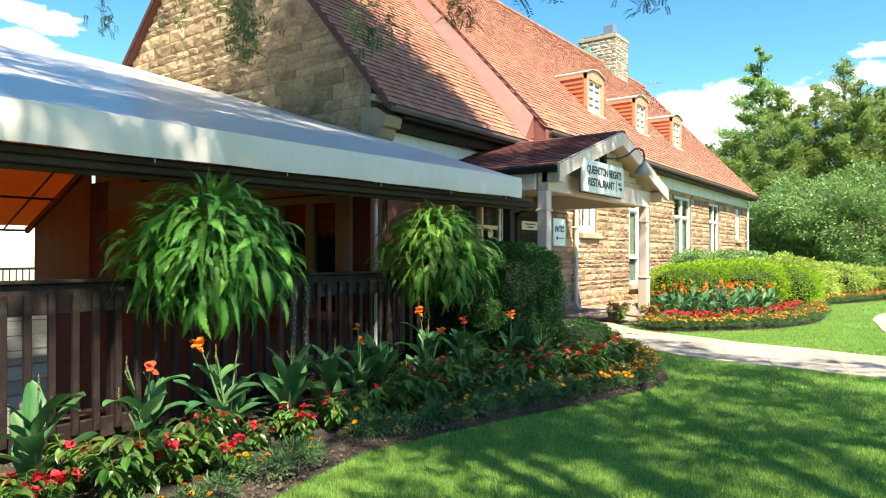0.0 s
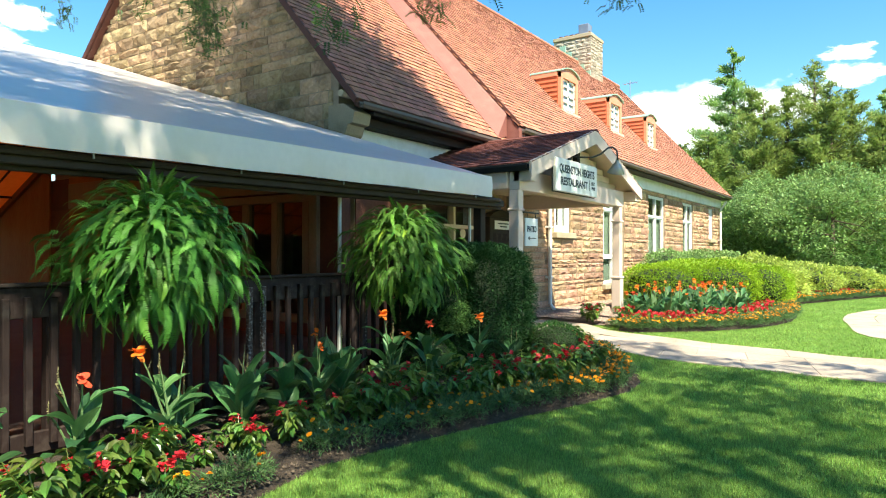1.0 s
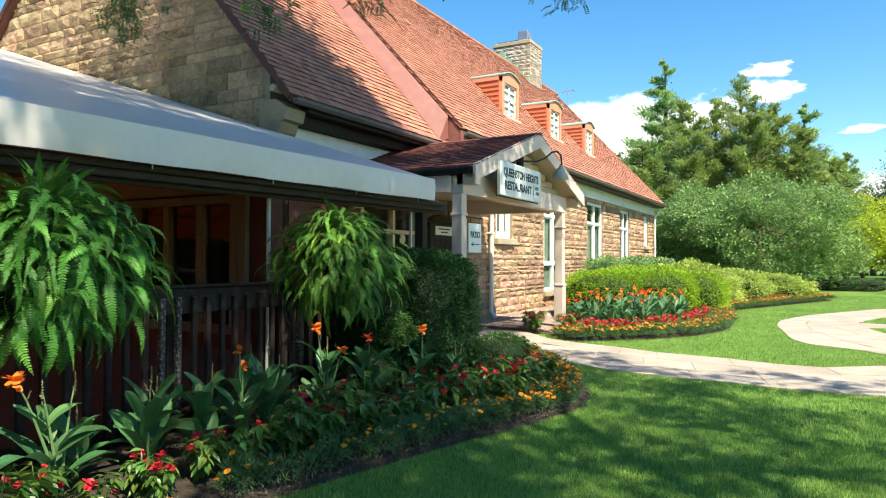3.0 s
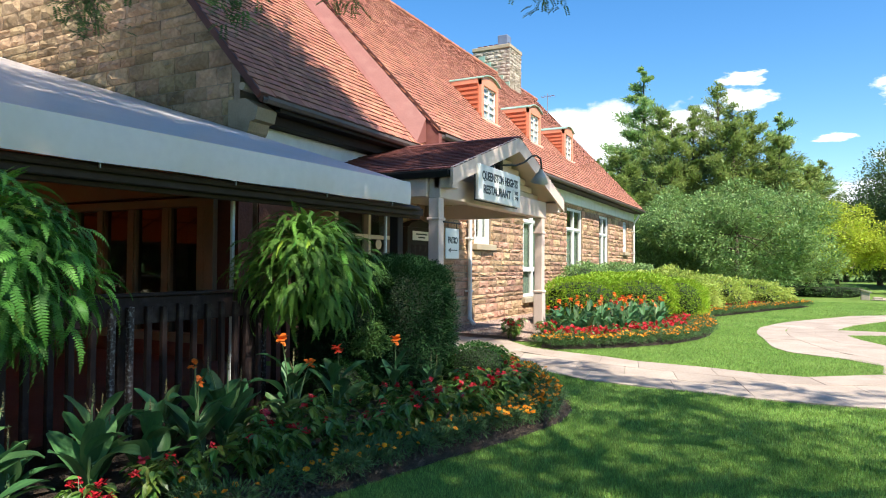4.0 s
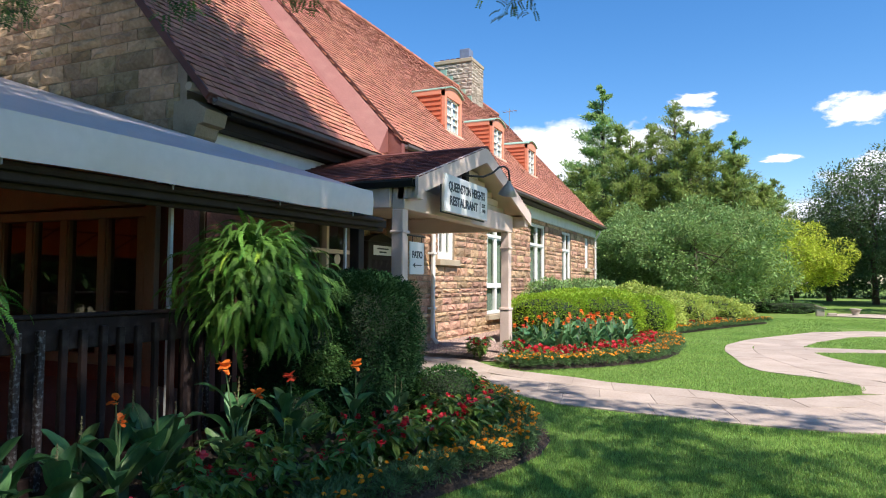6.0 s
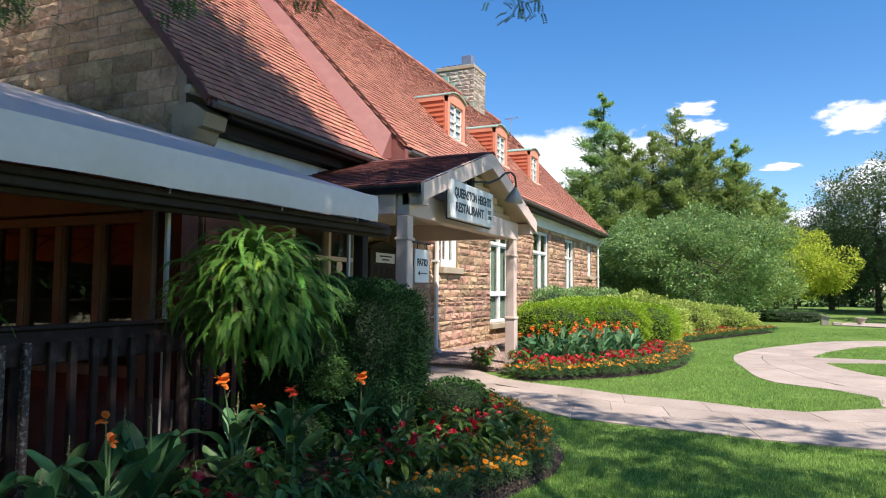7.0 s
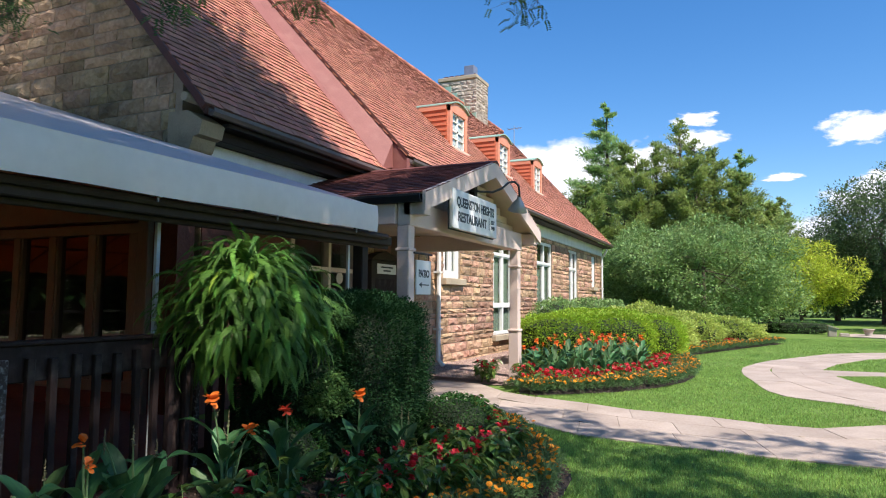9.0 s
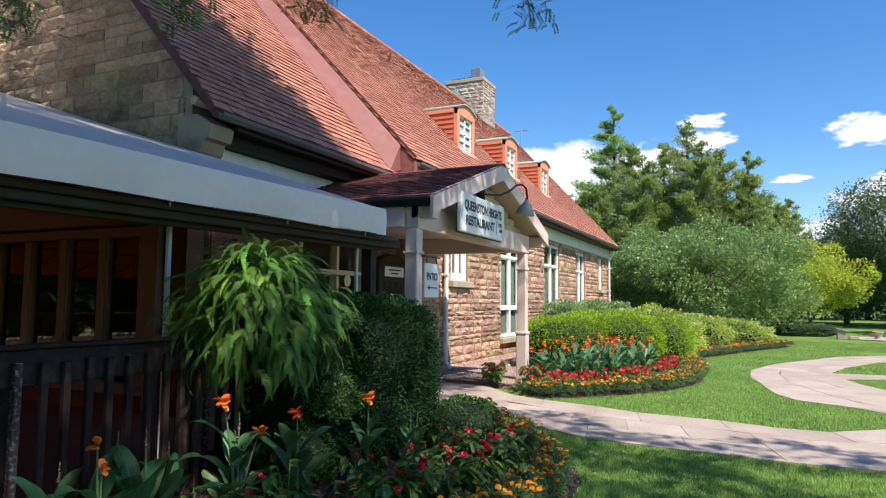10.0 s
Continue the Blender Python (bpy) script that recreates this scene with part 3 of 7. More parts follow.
WINDOWS = [(16.4, 17.42, 2.11, 3.65), (19.86, 21.7, 0.6, 3.68), (24.24, 26.24, 0.79, 3.68), (28.8, 30.4, 0.79, 3.69), (33.3, 34.1, 2.24, 3.70)]
DOOR = (11.0, 13.05, 0.0, 2.72)
front = lambda u, v, w: (MX + w, u, v)
gable = lambda u, v, w: (u, GY - w, v)
g = Geo()
holed_wall(g, 14.45, W_END, 0.0, 4.25, WINDOWS, front, 0.4)
wall_front = part("front_wall", g, MORTAR, house, "sandstone front wall with rough-faced blocks")
g = Geo()
holed_wall(g, GY + 0.4, 14.44, 0.0, 4.0, [DOOR], lambda u, v, w: (WX + w, u, v), 0.35)
wall_wing = part("entrance_wall", g, MORTAR, house, "shaded sandstone wall by the entrance")
rake = [(W_SLOPE, 1, W_EAVE_Z + W_SLOPE * W_EAVE_X - 0.12), (-W_LEFT, 1, W_RIDGE_Z - W_LEFT * W_RIDGE_X - 0.12)]
left_foot = W_LEFT_X + 0.5
g = Geo()
outline = clip_poly([(left_foot, 3.4), (WX, 3.4), (WX, 12), (left_foot, 12)], rake)
g.prism([gable(u, v, 0) for u, v in outline], (0, 0.4, 0))
wall_gable = part("gable_wall", g, MORTAR, house, "sandstone gable wall with rough-faced blocks")
g = Geo()
g.prism([(MX - 0.4, W_END, 0), (2 * RIDGE_X - MX, W_END, 0), (2 * RIDGE_X - MX, W_END, 4.2), (RIDGE_X, W_END, RIDGE_Z - 0.3), (MX - 0.4, W_END, 4.4)], (0, -0.4, 0))
g.box(2 * RIDGE_X - MX, 2 * RIDGE_X - MX + 0.4, GY + 0.4, W_END - 0.4, 0, 4.2)
part("rear_wall", g, MORTAR, house)

# frieze below the eaves
g = Geo().box(MX + 0.002, MX + 0.09, 14.46, W_END, 3.82, 4.26, 0.01)
part("frieze_board", g, WHITE, house, "white painted frieze board below the eaves")
part("eaves_board", Geo().box(WX + 0.002, WX + 0.30, GY + 0.3, 14.19, 3.74, 3.90, 0.01), DARKBROWN, house, "dark brown boxed eaves board")
g = Geo().box(WX + 0.002, WX + 0.06, GY + 0.3, 14.19, 3.3, 3.738, 0.01)
part("frieze_board", g, WHITE, house, "white board below the lower eaves")


def slab_roof(y0, y1, ex, ez, rx, rz, name, label, ex2=None):
    """Both slopes of a roof as one thick shell."""
    t = 0.14
    ex2 = ex2 or 2 * rx - ex
    g = Geo()
    g.prism([(ex, y0, ez - t), (ex, y0, ez), (rx, y0, rz), (ex2, y0, ez), (ex2, y0, ez - t), (rx, y0, rz - t * 1.5)], (0, y1 - y0, 0))
    return part(name, g, RAKE, house, label)


roof_main = slab_roof(Y_STEP, Y_END, EAVE_X, EAVE_Z, RIDGE_X, RIDGE_Z, "roof", "steep red clay tile roof")
roof_wing = slab_roof(GY - 0.16, Y_STEP - 0.01, W_EAVE_X, W_EAVE_Z, W_RIDGE_X, W_RIDGE_Z, "roof", "lower red clay tile roof in tree shade", W_LEFT_X)
# rose-painted gable strip where the taller roof stands above the lower one
g = Geo()
g.prism([(EAVE_X + 0.02, Y_STEP - 0.13, 3.95), (EAVE_X + 0.02, Y_STEP - 0.13, EAVE_Z - 0.06), (RIDGE_X, Y_STEP - 0.13, RIDGE_Z - 0.08), (RIDGE_X, Y_STEP - 0.13, W_RIDGE_Z - 0.4), (W_EAVE_X - 0.3, Y_STEP - 0.13, 3.95)], (0, 0.3, 0))
part("gable_strip", g, PINK, house, "rose-painted flat strip between the two roofs")
g = Geo()
ya, yb = Y_STEP - 0.54, Y_STEP - 0.165
low = lambda x: W_EAVE_Z + W_SLOPE * (W_EAVE_X - x) + 0.055
high = lambda x: EAVE_Z + SLOPE * (EAVE_X - x) - 0.03
xa, xb = W_EAVE_X + 0.02, W_RIDGE_X
g.add([(xa, ya, low(xa)), (xb, ya, low(xb)), (xb, yb, high(xb)), (xa, yb, high(xa)), (xa, ya, low(xa) - 0.05), (xb, ya, low(xb) - 0.05), (xb, yb + 0.02, high(xb) - 0.3), (xa, yb + 0.02, high(xa) - 0.5)],
      [(0, 3, 2, 1), (4, 5, 6, 7), (0, 1, 5, 4), (2, 3, 7, 6), (0, 4, 7, 3), (1, 2, 6, 5)])
part("flashing", g, PINK, house, "rose-painted sloped flashing between the two roofs")
g = Geo()
g.beam((EAVE_X + 0.05, Y_STEP - 0.135, EAVE_Z - 0.0), (RIDGE_X, Y_STEP - 0.135, RIDGE_Z - 0.0), 0.03, 0.07)
part("verge_board", g, RAKE, house, "dark rust-red verge board")
for s in (1, -1):
    g = Geo()
    xe = W_EAVE_X if s > 0 else W_LEFT_X
    g.beam((xe + 0.02 * s, GY - 0.18, W_EAVE_Z - 0.055), (W_RIDGE_X, GY - 0.18, W_RIDGE_Z - 0.055), 0.045, 0.10)
    part("verge_board", g, RAKE, house, "rust-red verge board of the gable")
# gutters
for y0, y1, ex, ez in ((Y_STEP, Y_END, EAVE_X, EAVE_Z), (GY - 0.1, Y_STEP - 0.15, W_EAVE_X, W_EAVE_Z)):
    g = Geo()
    prof = [(0, 0), (0.0, -0.07), (0.03, -0.10), (0.08, -0.095), (0.11, -0.05), (0.11, 0.0), (0.10, 0.0), (0.10, -0.04), (0.02, -0.065), (0.02, 0)]
    g.prism([(ex + 0.005 + a, y0, ez - 0.06 + b) for a, b in prof], (0, y1 - y0, 0))
    part("gutter", g, GUTTER, house, "dark brown metal gutter")
    g = Geo().box(MX + 0.1 if y1 > 20 else WX + 0.07, ex - 0.01, max(y0, GY + 0.3), y1, ez - 0.21, ez - 0.16, 0.0)
    part("soffit", g, DARKBROWN, house)
KNEELER = mat("weathered_kneeler", (0.26, 0.21, 0.14), (0.36, 0.29, 0.20), 0.9, 2, 40, 0.3, 40, stain=(0.12, 0.09, 0.06), stain_amt=0.5, stain_scale=3)
# stone kneeler at the foot of the gable
g = Geo()
g.prism([gable(u, v, 0.10) for u, v in ((WX - 0.14, 3.40), (WX + 0.10, 3.40), (WX + 0.26, 3.56), (WX + 0.31, 3.70), (WX + 0.41, 3.72), (WX + 0.46, 3.90), (WX + 0.2, 4.06), (WX - 0.14, 4.06))], (0, 0.42, 0))
part("kneeler_stone", g, KNEELER, house, "smooth dressed kneeler stone")
g = Geo().tube([(W_EAVE_X - 0.28, GY - 0.24, W_EAVE_Z + 0.10), (W_EAVE_X - 0.28, GY + 0.2, W_EAVE_Z + 0.10)], 0.06, 10)
part("verge_end", g, SMOOTH_STONE, house)
# downpipes
for y, zt in ((15.9, 4.12), (35.25, 4.15)):
    g = Geo()
    g.tube([(MX + 0.38, y, zt), (MX + 0.3, y, zt - 0.18), (MX + 0.13, y, zt - 0.42), (MX + 0.12, y, zt - 0.6), (MX + 0.12, y, 0.25), (MX + 0.25, y, 0.1)], 0.05, 8)
    for z in (0.9, 2.2, 3.3):
        g.box(MX + 0.0, MX + 0.18, y - 0.07, y + 0.07, z, z + 0.05, 0.004)
    part("downpipe", g, WHITE, house, "white metal downpipe", smooth=False)


def window(y0, y1, z0, z1, bars, rails, sill, name="window"):
    """A painted wooden window set back in the front wall."""
    fx0, fx1 = MX - 0.13, MX - 0.04
    g = Geo()
    f = 0.10
    g.box(fx0, fx1, y0, y0 + f, z0, z1, 0.006).box(fx0, fx1, y1 - f, y1, z0, z1, 0.006).box(fx0, fx1, y0 + f, y1 - f, z1 - f, z1, 0.006).box(fx0, fx1, y0 + f, y1 - f, z0, z0 + f, 0.006)
    frame_part = part(name, g, WHITE, house, "white painted window frame")
    for y in bars:
        part("mullion", Geo().box(fx0, fx1 + 0.01, y - 0.06, y + 0.06, z0 + f, z1 - f, 0.006), WHITE, frame_part)
    # casements below the transom, each with stiles and rails of its own
    top = rails[-1] if rails else z1 - f
    low = rails[0] if len(rails) > 1 else z0 + f
    for a, b in zip([y0 + f, *bars], [*bars, y1 - f]):
        g = Geo()
        for c, d, e, h in ((a, a + 0.11, low, top), (b - 0.11, b, low, top), (a + 0.11, b - 0.11, low, low + 0.09), (a + 0.11, b - 0.11, top - 0.09, top)):
            g.box(fx0 + 0.025, fx1 - 0.012, c, d, e, h, 0.005)
        part("casement", g, WHITE, frame_part)
    for z in rails:
        part("transom", Geo().box(fx0, fx1 + 0.015, y0 + f, y1 - f, z - 0.05, z + 0.05, 0.006), WHITE, frame_part)
    ys2, zs2 = [y0 + f, *bars, y1 - f], [z0 + f, *rails, z1 - f]
    for a, b in zip(ys2, ys2[1:]):
        for c, d in zip(zs2, zs2[1:]):
            part("pane", Geo().poly((MX - 0.09, a, c), (MX - 0.09, b, c), (MX - 0.09, b, d), (MX - 0.09, a, d)), GLASS, frame_part)
    if sill:
        part("sill", Geo().box(MX - 0.16, MX + 0.14, y0 - 0.12, y1 + 0.12, z0 - 0.16, z0, 0.015), SMOOTH_STONE, frame_part, "pale dressed stone sill")
    return frame_part


window(*WINDOWS[0], [16.91], [], True)
window(*WINDOWS[1], [20.78], [1.43, 2.93], True)
window(*WINDOWS[2], [25.24], [2.92], True)
window(*WINDOWS[3], [29.6], [2.92], True)
window(*WINDOWS[4], [33.7], [], True)
# curtains; the wide windows get grey-green sheets coloured like reflected trees
REFLECT_SHEET = mat("tree_reflection_sheet", (0.17, 0.215, 0.18), (0.27, 0.32, 0.275), 0.9, 3, 30, 0.1, 40)
CURTAIN = mat("white_curtain", (0.62, 0.62, 0.60), (0.72, 0.72, 0.70), 0.9, 3, 30, 0.1, 40)
for y0, y1, z0, z1, k in ((16.45, 17.37, 2.15, 3.6, 0.5), (19.9, 21.66, 0.65, 2.9, 1.0), (24.3, 26.2, 0.85, 2.9, 1.0), (28.85, 30.35, 0.85, 2.9, 1.0), (33.35, 34.05, 2.3, 3.65, 0.5)):
    g = Geo()
    m = 28
    pts = [(MX - 0.15 + 0.022 * math.sin(i * 1.9), y0 + (y1 - y0) * (1 - k + k * i / m)) for i in range(m + 1)]
    for (a, b), (c, d) in zip(pts, pts[1:]):
        g.poly((a, b, z0), (c, d, z0), (c, d, z1), (a, b, z1))
    wide = y1 - y0 > 1.2
    tagged(part("curtain", g, REFLECT_SHEET if wide else CURTAIN, smooth=True), "grey-green sheet behind the glass in place of tree reflections" if wide else "white curtain hanging inside the window", "curtain")
# added inner walls; their dark colour stands in for unlit rooms behind the panes
part("inner_wall", Geo().box(WX - 2.3, WX - 2.2, GY + 1.0, W_END - 0.5, 0, 4.0), REDBRICK, house)
part("inner_wall", Geo().box(-18.0, WX - 2.31, GY + 3.0, GY + 3.1, 0, 3.4), REDBRICK, house)
part("brick_facing", Geo().box(WX + 0.003, WX + 0.03, GY + 0.41, 10.98, 0, 3.29), REDBRICK, house, "dark red brick beside the entrance")

# entrance door with side light
g = Geo()
for a, b, c, d in ((11.0, 11.1, 0, 2.72), (12.95, 13.05, 0, 2.72), (11.1, 12.95, 2.62, 2.72), (12.1, 12.18, 0, 2.62), (11.1, 12.1, 2.08, 2.16), (12.18, 12.95, 2.08, 2.16)):
    g.box(WX - 0.14, WX + 0.03, a, b, c, d, 0.008)
door = part("entrance_door", g, CREAM, house, "cream painted door frame with glass")
for a, b, c, d in ((11.1, 12.1, 0.1, 2.08), (12.18, 12.95, 0.1, 2.08), (11.1, 12.1, 2.16, 2.62), (12.18, 12.95, 2.16, 2.62)):
    part("pane", Geo().poly((WX - 0.085, a, c), (WX - 0.085, b, c), (WX - 0.085, b, d), (WX - 0.085, a, d)), GLASS, door)
part("notice", Geo().box(WX - 0.078, WX - 0.074, 12.55, 12.8, 1.45, 1.72), SIGNWHITE, door, "white paper notice on the glass")
g = Geo().tube([(WX - 0.078, 12.62, 1.98), (WX - 0.072, 12.62, 1.98)], 0.11, 16)
part("round_sticker", g, CREAM, door, "round pale sticker on the glass")

# dormers
CHEEK = mat("orange_red_boards", (0.42, 0.10, 0.045), (0.52, 0.15, 0.07), 0.7, 3, 30, 0.2, 30)
D_X = -8.5
SKY_BACKING = mat("pale_sky_backing", (0.58, 0.59, 0.60), (0.70, 0.71, 0.72), 0.8, 3, 30, 0.05, 30)


def dormer(y0, y1, index):
    d_z0 = EAVE_Z + SLOPE * (EAVE_X - D_X)
    h_e = 7.03
    back_e = EAVE_X - (h_e - EAVE_Z) / SLOPE
    c = (y0 + y1) / 2
    g = Geo()
    f = 0.16
    g.box(D_X - 0.12, D_X, y0, y0 + f, d_z0 - 0.1, h_e, 0.01).box(D_X - 0.12, D_X, y1 - f, y1, d_z0 - 0.1, h_e, 0.01)
    arch = [(y0, h_e - 0.16)] + [(c + (y1 - y0) / 2 * math.cos(a), h_e + 0.17 * (1 - math.cos(a) ** 2)) for a in [math.pi * (1 - i / 12) for i in range(13)]] + [(y1, h_e - 0.16)]
    g.prism([(D_X - 0.12, y, z) for y, z in arch], (0.122, 0, 0))
    face = part("dormer", g, SALMON, house, "salmon painted dormer front")
    for s, y in ((-1, y0), (1, y1)):
        part("cheek_fascia", Geo().box(EAVE_X - (h_e - EAVE_Z) / SLOPE, D_X - 0.12, min(y, y + s * 0.05), max(y, y + s * 0.05), h_e - 0.13, h_e + 0.03, 0.006), SALMON, face)
        n = 8
        for i in range(n):
            g = Geo()
            za, zb = d_z0 + (h_e - d_z0) * i / n, d_z0 + (h_e - d_z0) * (i + 1) / n
            xb = EAVE_X - (za - EAVE_Z) / SLOPE
            g.prism([(D_X - 0.10, y, za), (xb, y, za), (xb - 0.08, y, zb), (D_X - 0.10, y, zb)], (0, s * 0.02, 0))
            g.prism([(xb, y, za), (xb, y + s * 0.04, za), (xb, y, zb)], (D_X - 0.12 - xb, 0, 0))
            part("cheek_board", g, CHEEK, face, "orange-red weatherboard")
    g = Geo()
    half = (y1 - y0) / 2 + 0.06
    prof = [(c + half * u, h_e + 0.035 + 0.17 * (1 - u * u)) for u in [-1 + i / 6 for i in range(13)]]
    low = [(y, z - 0.03) for y, z in reversed(prof)]
    pts = prof + low
    k = len(pts)
    x_front = D_X + 0.06
    vs = [(x_front, y, z) for y, z in pts] + [(EAVE_X - (z - 0.05 - EAVE_Z) / SLOPE - 0.15, y, z) for y, z in pts]
    g.add(vs, [tuple(range(k))[::-1], tuple(range(k, 2 * k))] + [(i, (i + 1) % k, k + (i + 1) % k, k + i) for i in range(k)])
    part("dormer_roof", g, COPPER, face, "curved green copper dormer roof")
    g = Geo()
    a, b, z0, z1 = y0 + f, y1 - f, d_z0 + 0.02, h_e - 0.16
    for p in ((a, a + 0.05, z0, z1), (b - 0.05, b, z0, z1), (c - 0.045, c + 0.045, z0, z1), (a, b, z1 - 0.05, z1), (a, b, z0, z0 + 0.05), (a, b, (z0 + z1) / 2 - 0.03, (z0 + z1) / 2 + 0.03), (a, b, z0 + (z1 - z0) * 0.26, z0 + (z1 - z0) * 0.26 + 0.025), (a, b, z0 + (z1 - z0) * 0.75, z0 + (z1 - z0) * 0.75 + 0.025)):
        part("glazing_bar", Geo().box(D_X - 0.09, D_X - 0.05, *p, 0.004), WHITE, face, "white glazing bar")
    part("pane", Geo().poly((D_X - 0.08, a, z0), (D_X - 0.08, b, z0), (D_X - 0.08, b, z1), (D_X - 0.08, a, z1)), GLASS, face)
    # pale sheet added behind the pane, coloured like reflected sky
    part("blind", Geo().box(D_X - 0.105, D_X - 0.095, a, b, z0, z1), SKY_BACKING, face, "pale backing behind the glass in place of sky reflection")
    part("sill", Geo().box(D_X - 0.1, D_X + 0.08, y0 - 0.05, y1 + 0.05, d_z0 - 0.09, d_z0 - 0.02, 0.01), CREAM, face)


for i, (a, b) in enumerate(((18.7, 19.95), (22.7, 23.92), (26.75, 27.95))):
    dormer(a, b, i)

# chimney
chimney = part("chimney", Geo().box(-14.2, -12.3, 30.3, 31.8, 9.0, 11.95), MORTAR, house, "pale rough stone chimney")
CHSTONE = mat("chimney_stone", (0.34, 0.28, 0.22), (0.52, 0.46, 0.38), 0.9, 3, 20, 0.8, 20, rand=0.2, stain=(0.16, 0.12, 0.09), stain_amt=0.4, spec=0.2)
for place, u0, u1 in ((lambda u, v, w: (-12.3 + w, u, v), 30.28, 31.82), (lambda u, v, w: (u, 30.3 - w, v), -14.22, -12.28)):
    for poly in courses(u0, u1, 9.2, 11.95, (0.13, 0.17, 0.2), (0.25, 0.6), [], [], rng, 0.02):
        g = Geo()
        stone(g, poly, place, 0.05, 0.035, rng)
        part("stone", g, CHSTONE, chimney)
part("coping", Geo().box(-14.25, -12.25, 30.24, 31.85, 11.95, 12.13, 0.02), SMOOTH_STONE, chimney)
for i in range(6):
    part("cap_brick", Geo().box(-14.0 + i * 0.28, -13.8 + i * 0.28, 30.4, 30.6, 12.135, 12.23, 0.01), RAKE, chimney)
BLUEMET = mat("blue_grey_metal", (0.13, 0.16, 0.24), (0.18, 0.22, 0.31), 0.5, 3, 30, 0.05, 30)
part("flue_cap", Geo().box(-12.95, -12.45, 30.35, 30.85, 12.135, 12.62, 0.02), BLUEMET, chimney, "square blue-grey metal flue cap")
for i in range(5):
    x = -12.28 - i * 0.32
    z = EAVE_Z + SLOPE * (EAVE_X - x)
    part("flashing", Geo().box(x - 0.33, x, 30.22, 30.26, z - 0.05, z + 0.30, 0.004), COPPER, chimney, "green copper flashing step")

# ---- ground floor under the gable, behind the terrace ----
wall_y = GY
def ybox(x0, x1, z0, z1, d0, d1, b=0.0):
    return Geo().box(x0, x1, wall_y - d1, wall_y - d0, z0, z1, b)


terrace = thing("wall_terrace", "terrace wall with tan timber windows and dark red brick", "wall", kind="structure")
g = Geo()
holed_wall(g, -21.45, WX, 0, 3.4, [(-15.6, -8.6, 0.35, 2.62)], gable, 0.3)
part("brickwork", g, REDBRICK, terrace, "dark red brick wall in shade")
part("plywood_panel", ybox(-21.45, -18.1, 0, 4.3, 0.003, 0.06), PLYWOOD, terrace, "stained plywood panel")
part("timber_panel", ybox(-17.1, -15.6, 0, 3.4, 0.003, 0.05), PLYWOOD, terrace, "stained timber panel")
part("fascia_board", ybox(-17.1, -8.6, 2.64, 3.25, 0.003, 0.07, 0.01), TAN, terrace, "tan timber fascia above the windows")
xs_f = [-15.6, -14.2, -12.9, -11.95, -11.2, -10.4, -9.56, -8.75]
g = Geo().box(-15.7, -8.64, wall_y - 0.062, wall_y + 0.13, 0.3, 0.45, 0.008)
wf = part("window_frame", g, TAN, terrace, "tan timber window frame")
part("head_rail", Geo().box(-15.7, -8.64, wall_y - 0.062, wall_y + 0.13, 2.46, 2.60, 0.008), TAN, wf)
for x in xs_f:
    g = Geo().box(x - 0.075, x + 0.075, wall_y - 0.05, wall_y + 0.12, 0.45, 2.46, 0.008)
    g.box(x - 0.11, x + 0.11, wall_y - 0.03, wall_y + 0.10, 0.45, 2.46, 0.008)
    part("mullion", g, TAN, wf)
for a, b in zip(xs_f, xs_f[1:]):
    part("pane", Geo().poly((a + 0.11, wall_y + 0.035, 0.45), (b - 0.11, wall_y + 0.035, 0.45), (b - 0.11, wall_y + 0.035, 2.46), (a + 0.11, wall_y + 0.035, 2.46)), GLASS_THIN, wf)
part("corner_post", ybox(-8.62, -8.42, 0, 3.25, 0.003, 0.1, 0.01), TAN, terrace)
# terrace floor and the far rail
tagged(part("floor", Geo().box(-26, -5.3, -6, 8.595, -0.3, 0.06), DECK), "worn reddish brown terrace floor", "floor", kind="structure")


# ---- awning over the terrace ----
AX, AZ_TOP, AZ_HEM = -4.9, 2.578, 2.288
A_SLOPE, A_RX = 0.321, -16.3
FALL = 0.0145                            # the front edge rises a little towards the entrance
Y0, Y1 = -11.0, 8.44
AR_Z = AZ_TOP + A_SLOPE * (AX - A_RX)
awning = thing("awning", "large pale grey vinyl terrace awning with a hanging valance", "awning")


def sheet(geo, rows, sag=0.0):
    """A skin through rows of points."""
    n = len(rows[0])
    k = len(geo.v)
    for r in rows:
        geo.v.extend(tuple(p) for p in r)
    geo.f.extend((k + j * n + i, k + j * n + i + 1, k + (j + 1) * n + i + 1, k + (j + 1) * n + i) for j in range(len(rows) - 1) for i in range(n - 1))


g = Geo()
rows = []
m = 80
for j in range(15):
    s = j / 14
    x = AX + (A_RX - AX) * s
    row = []
    for i in range(m + 1):
        y = Y0 + (Y1 - Y0) * i / m
        bay = (y - Y1) / 1.55
        sag = 0.012 * math.sin(math.pi * bay) ** 2 * math.sin(math.pi * s) + 0.006 * noise.noise((x * 0.8, y * 0.9, 2))
        row.append((x, y + (0.14 * s if i == m else 0), AZ_TOP + FALL * (y - 5.0) * (1 - s) + (AR_Z - AZ_TOP) * s - sag))
    rows.append(row)
sheet(g, rows)
part("canopy", g, VINYL, awning, "pale blue-grey vinyl canopy sheet", smooth=True)
g = Geo()
sheet(g, [[(x, y, z - 0.03) for x, y, z in r] for r in rows])
sheet(g, [[(A_RX, Y0, AR_Z - 0.03), (A_RX, 8.58, AR_Z - 0.03)], [(-18.3, Y0, 3.95), (-18.3, 8.58, 3.95)], [(-21.9, Y0, 2.36), (-21.9, 8.58, 2.36)]])
part("lining", g, ORANGE, awning, "orange lining of the awning", smooth=True)
g = Geo()
